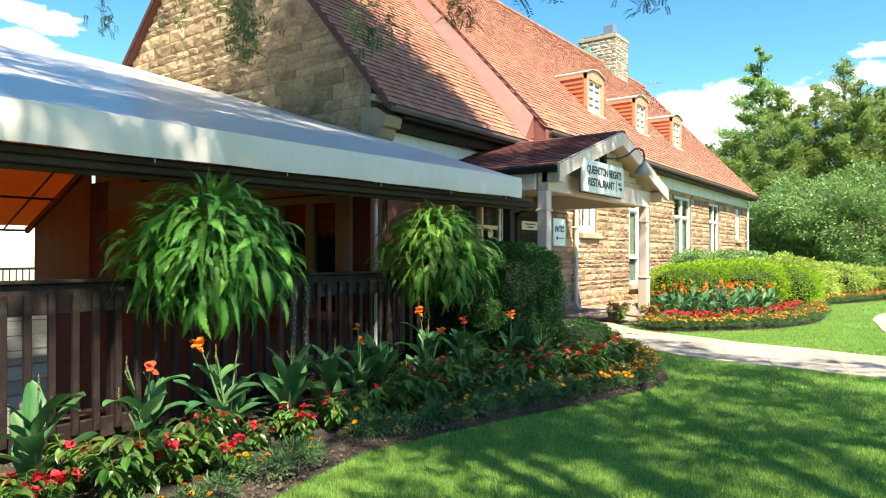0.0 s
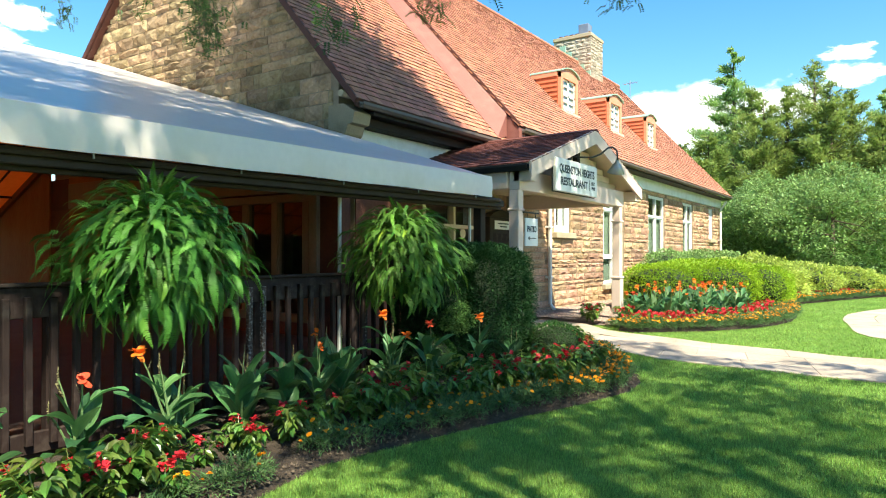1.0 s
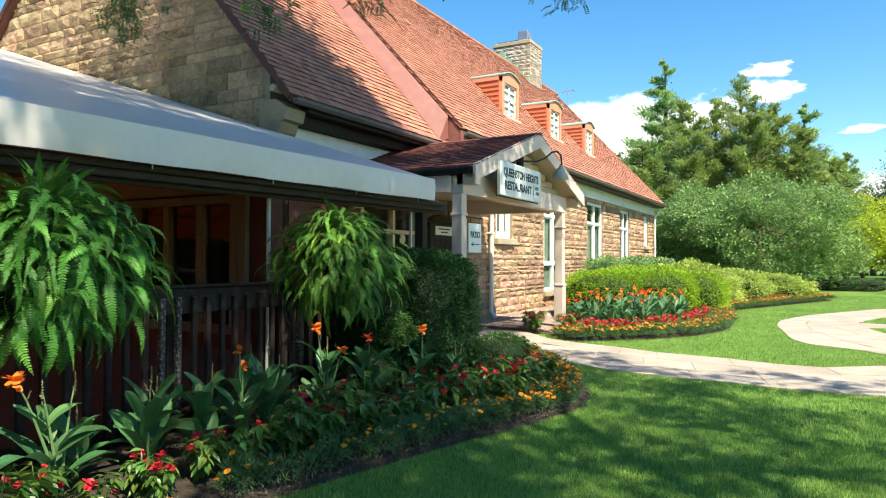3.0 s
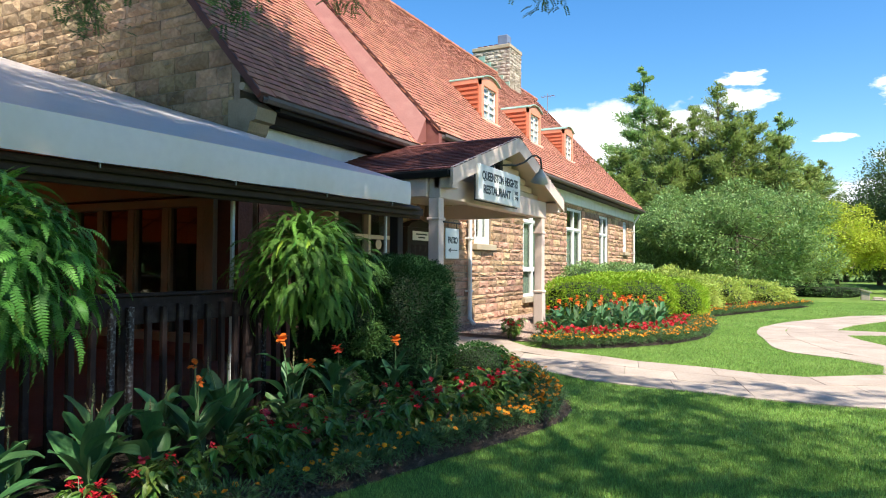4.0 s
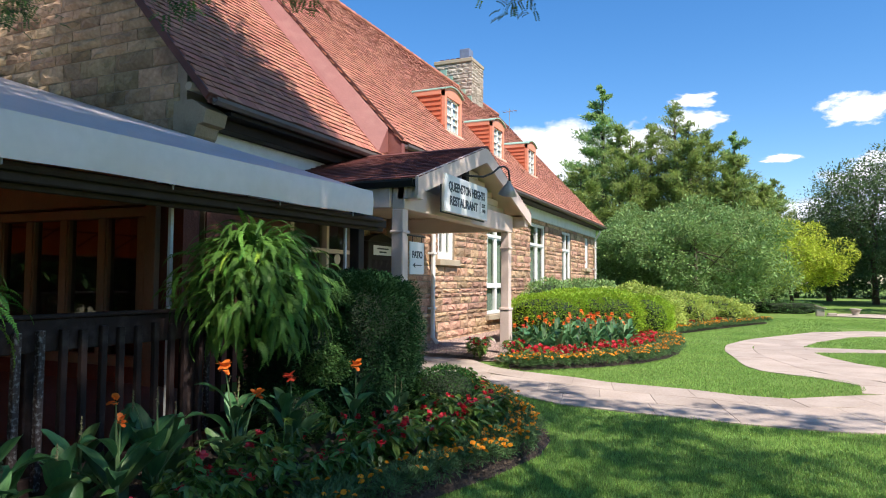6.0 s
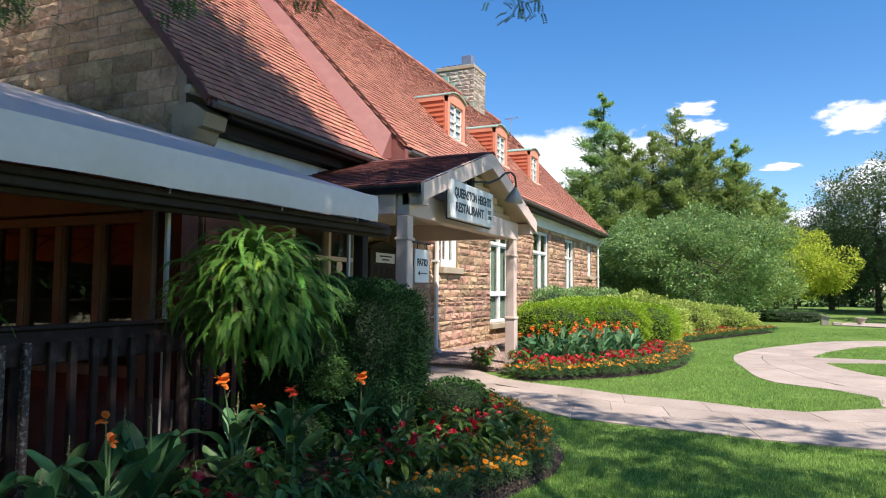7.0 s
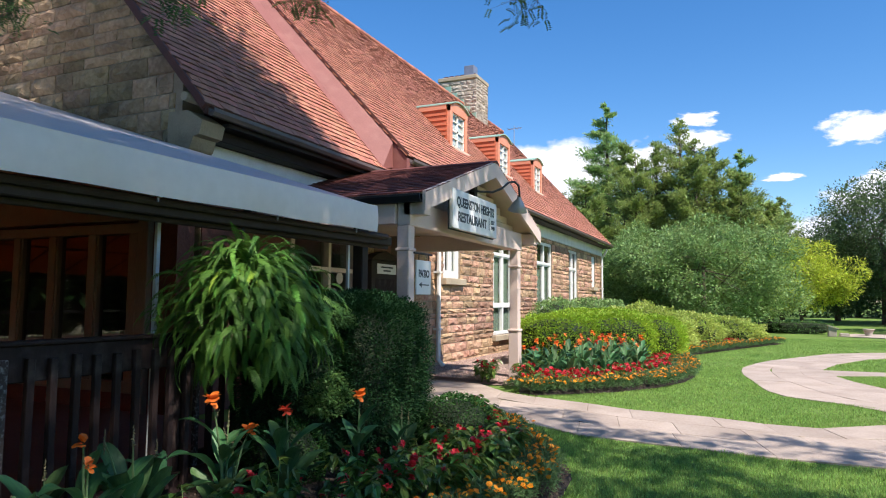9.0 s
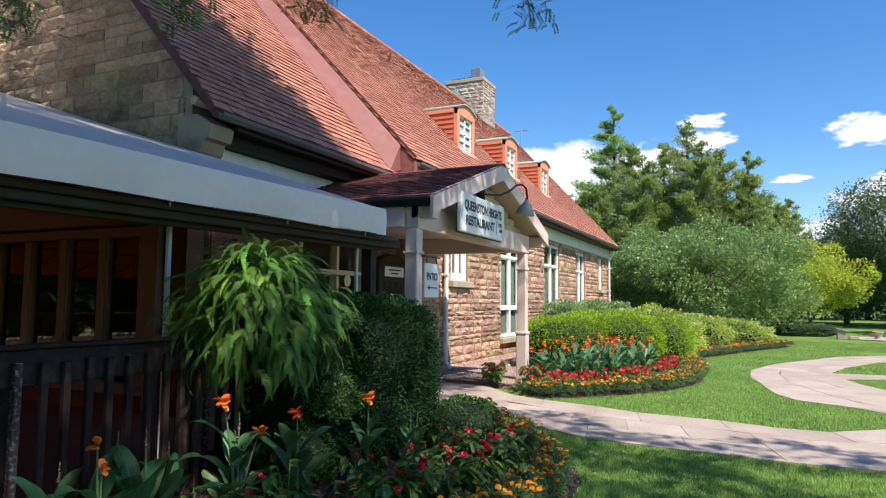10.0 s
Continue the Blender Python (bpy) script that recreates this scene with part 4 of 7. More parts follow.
sheet(g, [[(A_RX, Y0, AR_Z), (A_RX, 8.58, AR_Z)], [(-18.3, Y0, 3.98), (-18.3, 8.58, 3.98)], [(-21.9, Y0, 2.39), (-21.9, 8.58, 2.39)]])
part("rear_canopy", g, VINYL, awning)
# valance: a strip that hangs in shallow folds
g = Geo()
rows = []
for j in range(6):
    s = j / 5
    row = []
    for i in range(221):
        y = Y0 + (Y1 + 0.02 - Y0) * i / 220
        fold = 0.004 * math.sin(y * 3.1) + 0.010 * noise.noise((y * 1.3, s * 2, 7))
        z = FALL * (y - 5.0) + AZ_TOP - (AZ_TOP - AZ_HEM) * s + 0.004 * math.sin(y * 4.2) * (s == 1)
        row.append((AX + 0.02 + 0.05 * s * (1 - s) + fold * s, y, z))
    rows.append(row)
sheet(g, rows)
part("valance", g, VALANCE, awning, "hanging pale vinyl valance", smooth=True)
g = Geo()
up = FALL * (Y1 - 5.0)
sheet(g, [[(AX + 0.02, Y1 + 0.02, AZ_TOP + up), (AX - 0.12, Y1 + 0.05, AZ_TOP + up + 0.03)], [(AX + 0.03, Y1 + 0.02, AZ_HEM + up), (AX - 0.10, Y1 + 0.06, AZ_HEM + up + 0.02)]])
part("valance_end", g, VALANCE, awning)
# frame under the canopy
g = Geo()
y = 7.9
while y > Y0:
    g.beam((AX - 0.05, y, AZ_TOP - 0.08), (A_RX, y, AR_Z - 0.1), 0.035, 0.05, 0.004)
    g.beam((A_RX, y, AR_Z - 0.1), (-18.3, y, 3.85), 0.035, 0.05, 0.004)
    g.beam((-18.3, y, 3.85), (-21.9, y, 2.26), 0.035, 0.05, 0.004)
    y -= 1.5
for x in (-8.0, -12.0, A_RX):
    g.beam((x, Y0, AZ_TOP + A_SLOPE * (AX - x) - 0.13), (x, Y1, AZ_TOP + A_SLOPE * (AX - x) - 0.13), 0.035, 0.05, 0.004)
for x, z in ((-18.3, 3.8), (-20.0, 3.05), (-21.9, 2.22)):
    g.beam((x, Y0, z), (x, 8.5, z), 0.04, 0.06, 0.004)
part("frame", g, BLACK, awning, "dark steel awning frame")
part("edge_trim", Geo().beam((-18.25, 8.5, 3.78), (-21.9, 8.5, 2.2), 0.10, 0.16), PLYWOOD, awning, "orange-brown timber edge")
# eaves beam and gutter of the awning
g = Geo()
g.beam((-5.09, Y0, 2.225 + FALL * (Y0 - 5)), (-5.09, 9.1, 2.225 + FALL * 4.1), 0.10, 0.10, 0.01)
part("front_beam", g, AWN_METAL, awning, "dark brown front beam")
g = Geo()
g.tube([(-5.0, Y0, 2.265 + FALL * (Y0 - 5)), (-5.0, 8.9, 2.265 + FALL * 3.9)], 0.032, 8)
g.beam((-5.17, Y0, 2.165 + FALL * (Y0 - 5)), (-5.17, 9.2, 2.165 + FALL * 4.2), 0.05, 0.05, 0.008)
part("roller_tube", g, AWN_METAL, awning, "dark brown roller tube")
for i in range(9):
    y = 8.1 - i * 1.32
    part("hook", Geo().box(-4.93, -4.915, y - 0.006, y + 0.006, 2.25 + FALL * (y - 5), 2.33 + FALL * (y - 5), 0.002), GREYMET, awning, "small pale metal clip")
for y in (8.75, 5.94):
    g = Geo().box(-5.455, -5.42, y - 0.018, y + 0.018, 0.06, 2.4, 0.004)
    part("pole", g, mat("galvanised_pole", (0.50, 0.54, 0.51), (0.62, 0.66, 0.63), 0.45, 5, 40, 0.05, 40), awning, "thin galvanised pole")
g = Geo().box(-5.5, -5.36, 8.95, 9.09, 0.06, 2.62, 0.01)
part("end_post", g, DARKBROWN, awning, "dark brown end post")

# ---- terrace fence ----
fence = thing("fence", "dark brown painted timber fence with upright slats", "fence")
FX = -5.2
part("top_board", Geo().box(FX - 0.045, FX - 0.005, -11.0, 6.06, 1.06, 1.285, 0.008), BROWN, fence, "wide dark brown top board")
part("bottom_board", Geo().box(FX - 0.045, FX - 0.005, -11.0, 6.06, 0.08, 0.24, 0.008), BROWN, fence)
part("cap_rail", Geo().box(FX - 0.08, FX + 0.03, -11.0, 6.06, 1.287, 1.315, 0.006), BROWN, fence)
rng = random.Random(11)
slat = Geo().box(0, 0.045, -0.024, 0.024, 0.0, 1.06, 0.005)
SLAT_ME = slat.mesh("slat", BROWN)
SLAT_PEEL = slat.mesh("slat_peeled", PEELED)
y = -4.9
k = 0
while y < 6.05:
    peeled = min(abs(y - 4.45), abs(y - 4.62)) < 0.075
    ob = part("slat", SLAT_PEEL if peeled else SLAT_ME, None, fence, "slat with peeling paint" if peeled else "")
    ob.matrix_basis = pose(FX, y + rng.uniform(-0.006, 0.006), 0.15 + rng.uniform(-0.012, 0.012), rng.uniform(-0.5, 0.5), 0, rng.uniform(-2, 2))
    y += 0.161
    k += 1
for y in (-1.5, 0.6, 2.7, 4.6, 6.02):
    part("post", Geo().box(FX - 0.14, FX - 0.05, y - 0.045, y + 0.045, 0, 1.28, 0.008), BROWN, fence)
# return of the fence towards the entrance, lower down
back = thing("fence", "dark brown slatted fence beside the entrance", "fence")
part("top_board", Geo().box(-5.75, -5.71, 6.1, 9.0, 1.0, 1.18, 0.008), BROWN, back)
for i in range(18):
    ob = part("slat", SLAT_PEEL if i % 6 == 3 else SLAT_ME, None, back)
    ob.matrix_basis = pose(-5.7, 6.18 + i * 0.16, 0.1)
part("bottom_board", Geo().box(-5.75, -5.71, 6.1, 9.0, 0.08, 0.22, 0.008), BROWN, back)
# far rail of the terrace
far = thing("fence", "black metal rail at the far edge of the terrace", "fence")
part("rail", Geo().box(-25.06, -24.98, -6, 14, 0.98, 1.06, 0.01), BLACK, far)
bar = Geo().box(-0.012, 0.012, -0.02, 0.02, 0, 0.95, 0.003).mesh("bar", BLACK)
for i in range(80):
    ob = part("bar", bar, None, far)
    ob.matrix_basis = pose(-25.02, -2 + i * 0.2, 0.05)

# ---- porch over the entrance ----
PX, PY0, PY1, PC, P_EZ, P_AZ = -5.0, 9.92, 15.28, 12.6, 3.02, 3.93
porch = thing("entrance_porch", "gabled entrance porch with blush posts and red shingles", "porch")
PS = (P_AZ - P_EZ) / (PC - PY0)
for s in (-1, 1):
    ye = PY0 if s < 0 else PY1
    g = Geo()
    g.prism([(PX - 0.02, ye, P_EZ - 0.10), (PX - 0.02, ye, P_EZ), (PX - 0.02, PC, P_AZ), (PX - 0.02, PC, P_AZ - 0.10)], (WX - PX + 0.03, 0, 0))
    part("roof_deck", g, CREAM, porch, "cream boarded underside of the porch roof")
    # courses of shingles
    g = Geo()
    n = 17
    length = math.hypot(PC - PY0, P_AZ - P_EZ)
    for i in range(n):
        a, b = i / n, min(1, (i + 1.15) / n)
        x = WX + 0.03
        while x < PX + 0.02:
            w = rng.uniform(0.16, 0.36)
            x1 = min(x + w, PX + 0.04)
            lift = 0.014 + rng.uniform(0, 0.005)
            ya, yb = ye + (PC - ye) * a, ye + (PC - ye) * b
            za, zb = P_EZ + (P_AZ - P_EZ) * a, P_EZ + (P_AZ - P_EZ) * b
            if i == 0:
                ya += s * 0.05
                za -= 0.05 * PS
            g.add([(x, ya, za + lift + 0.008), (x1 - 0.004, ya, za + lift + 0.008), (x1 - 0.004, yb, zb + 0.006), (x, yb, zb + 0.006), (x, ya, za + 0.002), (x1 - 0.004, ya, za + 0.002)], [(0, 1, 2, 3), (4, 5, 1, 0), (4, 0, 3), (5, 2, 1)])
            x = x1
    ob = part("shingles", g, SHINGLE, porch, "dark red asphalt shingles")
    ob["kind"] = "stuff"
    # gutter
    g = Geo()
    g.prism([(WX + 0.02, ye + s * a, P_EZ - 0.03 + b) for a, b in ((0.005, 0), (0.005, -0.11), (0.09, -0.11), (0.12, -0.03), (0.12, 0), (0.10, 0), (0.08, -0.08), (0.03, -0.08), (0.03, 0))], (PX - WX - 0.05, 0, 0))
    part("gutter", g, BLACK, porch, "black gutter")
    # barge board
    g = Geo()
    t = 0.26
    g.prism([(PX - 0.01, ye + s * 0.06, P_EZ - t), (PX - 0.01, ye + s * 0.06, P_EZ + 0.005), (PX - 0.01, PC, P_AZ + 0.02), (PX - 0.01, PC, P_AZ - t)], (0.045, 0, 0))
    part("barge_board", g, PINKWHITE, porch, "blush painted barge board")
    # short return at the foot of the board
    part("eave_return", Geo().box(PX - 0.34, PX - 0.015, min(ye - s * 0.22, ye - s * 0.02), max(ye - s * 0.22, ye - s * 0.02), P_EZ - 0.30, P_EZ - 0.08, 0.01), PINKWHITE, porch)
# ridge cap
part("ridge_cap", Geo().prism([(WX + 0.02, PC - 0.12, P_AZ - 0.015), (WX + 0.02, PC, P_AZ + 0.035), (WX + 0.02, PC + 0.12, P_AZ - 0.015)], (PX - WX + 0.03, 0, 0)), SHINGLE, porch)
# gable infill boards behind the sign
for i in range(7):
    z0, z1 = 2.95 + i * 0.13, 2.95 + (i + 1) * 0.13 - 0.006
    half = (P_AZ - 0.12 - z1) / PS
    if half > 0.1:
        half = min(half, 2.4)
        part("gable_board", Geo().box(PX - 0.42, PX - 0.38, PC - half, PC + half, z0, z1, 0.004), CREAM, porch, "cream horizontal board")
for y in (PC - 0.12,):
    part("king_post", Geo().box(PX - 0.38, PX - 0.28, y - 0.07, y + 0.07, 2.9, P_AZ - 0.15, 0.008), DARKBROWN, porch)
# beams
part("front_beam", Geo().box(-5.42, -5.22, PY0 + 0.02, 14.85, 2.58, 2.93, 0.012), PINKWHITE, porch, "blush painted front beam")
for y in (9.98, 14.7):
    part("side_beam", Geo().box(WX + 0.02, -5.43, y - 0.09, y + 0.09, 2.6, 2.92, 0.012), PINKWHITE, porch)
part("ceiling_lining", Geo().box(WX + 0.02, -5.44, 10.1, 14.6, 2.93, 2.97), CREAM, porch)
for y, w in ((10.0, 0.09), (14.72, 0.088)):
    g = Geo().box(-5.32 - w, -5.32 + w, y - w, y + w, 0.95, 2.58, 0.012)
    post = part("post", g, PINKWHITE, porch, "square blush painted post")
    part("post_base", Geo().box(-5.32 - w - 0.015, -5.32 + w + 0.015, y - w - 0.015, y + w + 0.015, 0.0, 0.98, 0.012), PINKWHITE, post)
    part("post_moulding", Geo().box(-5.32 - w - 0.03, -5.32 + w + 0.03, y - w - 0.03, y + w + 0.03, 0.98, 1.03, 0.012), PINKWHITE, post)
    part("post_collar", Geo().box(-5.32 - w - 0.02, -5.32 + w + 0.02, y - w - 0.02, y + w + 0.02, 2.24, 2.28, 0.012), PINKWHITE, post)


def lettering(words, x, y, z, size, name, parent, material=SIGNINK, squeeze=1.0):
    """Raised letters that face +x, starting at y, baseline z."""
    c = bpy.data.curves.new(name, "FONT")
    c.body, c.size, c.extrude = words, size, 0.0015
    c.space_character = 0.94
    c.offset = 0.007 * size / 0.2
    ob = new(name, c)
    me = bpy.data.meshes.new_from_object(ob.evaluated_get(bpy.context.evaluated_depsgraph_get()))
    bpy.data.objects.remove(ob)
    me.materials.clear()
    me.materials.append(material)
    ob = part(name, me, None, parent)
    ob.matrix_basis = Matrix(((0, 0, 1, x), (squeeze, 0, 0, y), (0, 1, 0, z), (0, 0, 0, 1)))
    return ob, me


def fit_line(caps, x, y0, y1, z, parent, name="lettering"):
    """A line in large and small capitals, fitted to a width. caps: (text, size)."""
    obs, width = [], 0
    for text, size in caps:
        ob, me = lettering(text, x, 0, z, size, name, parent)
        w = max(v.co.x for v in me.vertices) if len(me.vertices) else 0
        obs.append((ob, width, w))
        width += w + size * 0.06 + (size * 0.16 if text.endswith(" ") else 0)
    k = (y1 - y0) / width
    for ob, off, w in obs:
        ob.matrix_basis = Matrix(((0, 0, 1, x), (k, 0, 0, y0 + off * k), (0, 1, 0, z), (0, 0, 0, 1)))


SX = -4.94
sign = thing("restaurant_sign", "white board sign with dark slate capitals on the porch", "sign")
part("board", Geo().box(SX - 0.06, SX, 10.72, 12.56, 2.62, 3.20, 0.008), SIGNWHITE, sign)
part("edge", Geo().box(SX - 0.075, SX - 0.06, 10.70, 12.58, 2.60, 3.22, 0.004), BLACK, sign)
fit_line([("QUEENSTON HEIGHTS", 0.195)], SX + 0.002, 10.86, 12.44, 2.96, sign)
fit_line([("RESTAURANT", 0.195)], SX + 0.002, 10.90, 12.10, 2.74, sign)
part("divider", Geo().box(SX + 0.0005, SX + 0.004, 12.19, 12.205, 2.72, 2.92), SIGNINK, sign)
fit_line([("EST", 0.085)], SX + 0.002, 12.28, 12.46, 2.835, sign)
fit_line([("1940", 0.085)], SX + 0.002, 12.28, 12.46, 2.745, sign)

# goose-neck lamp above the sign
lamp = thing("wall_lamp", "black goose-neck lamp with a grey metal shade", "lamp")
part("mount", Geo().tube([(-5.27, 11.9, 3.36), (-5.20, 11.9, 3.36)], 0.075, 14), BLACK, lamp)
part("rod", Geo().tube([(-5.24, 11.9, 3.36), (-5.24, 11.9, 3.62)], 0.012, 6), BLACK, lamp)
neck = [(-5.2, 11.9, 3.36), (-5.05, 12.05, 3.35), (-4.9, 12.25, 3.36), (-4.8, 12.42, 3.44), (-4.72, 12.55, 3.56), (-4.66, 12.66, 3.59), (-4.61, 12.74, 3.53), (-4.60, 12.76, 3.42), (-4.60, 12.76, 3.34)]
part("neck", Geo().tube(neck, 0.018, 8), BLACK, lamp, smooth=True)
g = Geo()
prof = [(0.035, 0.0), (0.04, -0.05), (0.085, -0.10), (0.17, -0.26), (0.165, -0.262), (0.075, -0.105), (0.0, -0.07)]
m = 20
tilt = Matrix.Translation((-4.60, 12.76, 3.35)) @ Matrix.Rotation(radians(16), 4, "X") @ Matrix.Rotation(radians(14), 4, "Y")
vs = [tuple(tilt @ Vector((r * math.cos(2 * math.pi * i / m), r * math.sin(2 * math.pi * i / m), z))) for r, z in prof for i in range(m)]
g.add(vs, [(j * m + i, (j + 1) * m + i, (j + 1) * m + (i + 1) % m, j * m + (i + 1) % m) for j in range(len(prof) - 1) for i in range(m)])
part("shade", g, GREYMET, lamp, "grey metal cone shade", smooth=True)

# hanging patio sign
patio = thing("patio_sign", "white hanging sign that points to the patio", "sign")
part("bracket", Geo().tube([(-5.22, 10.05, 2.22), (-5.22, 10.62, 2.22)], 0.014, 6), BLACK, patio)
for y in (10.2, 10.5):
    part("chain", Geo().tube([(-5.22, y, 2.22), (-5.22, y, 2.13)], 0.006, 5), BLACK, patio)
part("board", Geo().box(-5.24, -5.215, 10.13, 10.58, 1.66, 2.13, 0.005), SIGNWHITE, patio)
fit_line([("PATIO", 0.14)], -5.213, 10.185, 10.53, 1.90, patio)
g = Geo().box(-5.2135, -5.2115, 10.26, 10.51, 1.785, 1.80)
g.prism([(-5.2135, 10.20, 1.7925), (-5.2135, 10.29, 1.755), (-5.2135, 10.27, 1.7925), (-5.2135, 10.29, 1.83)], (0.002, 0, 0))
part("arrow", g, SIGNINK, patio)

# menu case on the wall
menu = thing("menu_case", "dark brown wall-mounted menu case with a white header", "display case")
part("case", Geo().box(WX + 0.05, WX + 0.22, 13.3, 14.35, 1.0, 2.38, 0.015), DARKBROWN, menu)
part("roof", Geo().prism([(WX + 0.03, 13.25, 2.38), (WX + 0.03, 14.4, 2.38), (WX + 0.03, 14.2, 2.48), (WX + 0.03, 13.82, 2.56), (WX + 0.03, 13.45, 2.48)], (0.22, 0, 0)), DARKBROWN, menu)
part("header", Geo().box(WX + 0.222, WX + 0.23, 13.5, 14.28, 2.1, 2.3), SIGNWHITE, menu, "white header board")
for z, a in ((2.22, 0.5), (2.15, 0.3)):
    part("writing_bar", Geo().box(WX + 0.231, WX + 0.234, 13.89 - a / 2, 13.89 + a / 2, z, z + 0.03), SIGNINK, menu)
part("panel", Geo().box(WX + 0.221, WX + 0.225, 13.45, 14.22, 1.1, 2.0), BROWN, menu, "dark brown display panel")
part("paper", Geo().box(WX + 0.226, WX + 0.229, 13.55, 13.85, 1.3, 1.75), SIGNWHITE, menu, "white menu sheet")

# weathered boards behind the fence
screen = thing("board_screen", "weathered grey horizontal boards behind the fence", "screen")
WEATHERED = mat("weathered_board", (0.22, 0.20, 0.20), (0.38, 0.35, 0.35), 0.8, 4, 40, 0.3, 30, stretch=(1, 0.15, 1), rand=0.2)
for i in range(9):
    part("board", Geo().box(-5.72, -5.69, 0.3, 2.38, 0.07 + i * 0.115, 0.181 + i * 0.115, 0.004), WEATHERED, screen)
for y in (0.5, 2.2):
    part("batten", Geo().box(-5.78, -5.722, y, y + 0.06, 0.06, 1.1, 0.004), BROWN, screen)

# stone pedestal, block and urn by the far walk
far_stone = mat("far_dressed_stone", (0.30, 0.26, 0.21), (0.42, 0.37, 0.30), 0.85, 2, 20, 0.3, 30, stain=(0.3, 0.25, 0.2), stain_amt=0.4)
pedestal = thing("stone_pedestal", "pale stone pedestal with a sloped plaque top on the lawn", "pedestal")
part("shaft", Geo().box(2.5, 2.86, 39.0, 39.4, -0.02, 0.36, 0.02), far_stone, pedestal)
part("plaque", Geo().prism([(2.44, 38.94, 0.51), (2.44, 38.94, 0.56), (2.94, 38.94, 0.40), (2.94, 38.94, 0.35)], (0, 0.52, 0)), far_stone, pedestal, "sloped stone slab")
part("wedge", Geo().prism([(2.5, 39.0, 0.36), (2.5, 39.0, 0.485), (2.86, 39.0, 0.36)], (0, 0.4, 0)), far_stone, pedestal)
block = thing("stone_block", "low pale stone block beside the pedestal", "stone")
part("block", Geo().box(3.0, 3.4, 39.0, 39.4, -0.02, 0.15, 0.02), far_stone, block)
urn = thing("stone_planter", "pale stone urn planter beside the far walk", "planter", at=(4.3, 40.0, 0))
m = 24
prof = [(0.0, 0.0), (0.30, 0.0), (0.32, 0.06), (0.28, 0.10), (0.38, 0.34), (0.46, 0.50), (0.52, 0.52), (0.52, 0.60), (0.46, 0.61), (0.42, 0.54), (0.0, 0.52)]
g = Geo()
g.add([(4.3 + 0.5 * r * math.cos(2 * math.pi * i / m), 40.0 + 0.5 * r * math.sin(2 * math.pi * i / m), 0.6 * z) for r, z in prof for i in range(m)],
      [(j * m + i, j * m + (i + 1) % m, (j + 1) * m + (i + 1) % m, (j + 1) * m + i) for j in range(len(prof) - 1) for i in range(m)])
part("bowl", g, far_stone, urn, smooth=True)
# small aerial on the ridge behind the dormers
aerial = thing("aerial", "small thin metal aerial on the roof", "antenna")
az = EAVE_Z + SLOPE * (EAVE_X + 11.834)
g = Geo().tube([(-11.834, 34.5, az - 0.05), (-11.834, 34.5, az + 1.15)], 0.018, 6)
part("mast", g, GREYMET, aerial)
part("boom", Geo().tube([(-12.18, 34.5, az + 0.98), (-11.43, 34.5, az + 1.02)], 0.014, 6), GREYMET, aerial)
for dx in (-0.3, -0.1, 0.12, 0.32):
    part("rod", Geo().tube([(-11.834 + dx, 34.25, az + 1.0), (-11.834 + dx, 34.75, az + 1.0)], 0.009, 5), GREYMET, aerial)


# ---- plants: leaves and trees ----
def leaf_mat(name, a, b, translucent=0.35, rough=0.5, island=0.3, hue=0.02, scale=0.4, spec=0.35):
    return mat(name, a, b, rough, scale, 3.0, 0, island=island, hue=hue, translucent=translucent, spec=spec)


LEAF_DARK = leaf_mat("dark_leaf", (0.034, 0.08, 0.02), (0.07, 0.14, 0.034))
LEAF_MID = leaf_mat("mid_leaf", (0.075, 0.17, 0.045), (0.15, 0.27, 0.075))
LEAF_OAK = leaf_mat("oak_leaf", (0.080, 0.135, 0.056), (0.15, 0.22, 0.092), 0.3, 0.8, 0.3, 0.02, 0.4, 0.08)
LEAF_YEW = leaf_mat("yew_leaf", (0.015, 0.047, 0.018), (0.034, 0.088, 0.030), 0.15, 0.9, 0.28, 0.02, 0.4, 0.05)
LEAF_BOX = leaf_mat("box_leaf", (0.030, 0.085, 0.020), (0.060, 0.145, 0.034), 0.2, 0.7, 0.3, 0.02, 0.4, 0.1)
LEAF_GREY = leaf_mat("greyish_leaf", (0.145, 0.265, 0.078), (0.31, 0.44, 0.16), 0.3, 0.5, 0.4)
LEAF_YEL = leaf_mat("yellow_leaf", (0.38, 0.48, 0.04), (0.56, 0.62, 0.08))
LEAF_LIME = leaf_mat("lime_leaf", (0.20, 0.36, 0.022), (0.36, 0.50, 0.04))
LEAF_GOLD = leaf_mat("golden_juniper_leaf", (0.29, 0.40, 0.065), (0.47, 0.54, 0.13))
NEEDLE = leaf_mat("pine_needle", (0.25, 0.40, 0.14), (0.38, 0.52, 0.21), 0.35)
CEDAR = leaf_mat("cedar_needle", (0.235, 0.32, 0.085), (0.38, 0.46, 0.155), 0.35)
LOCUST = leaf_mat("locust_leaf", (0.045, 0.105, 0.022), (0.095, 0.175, 0.045), 0.5)


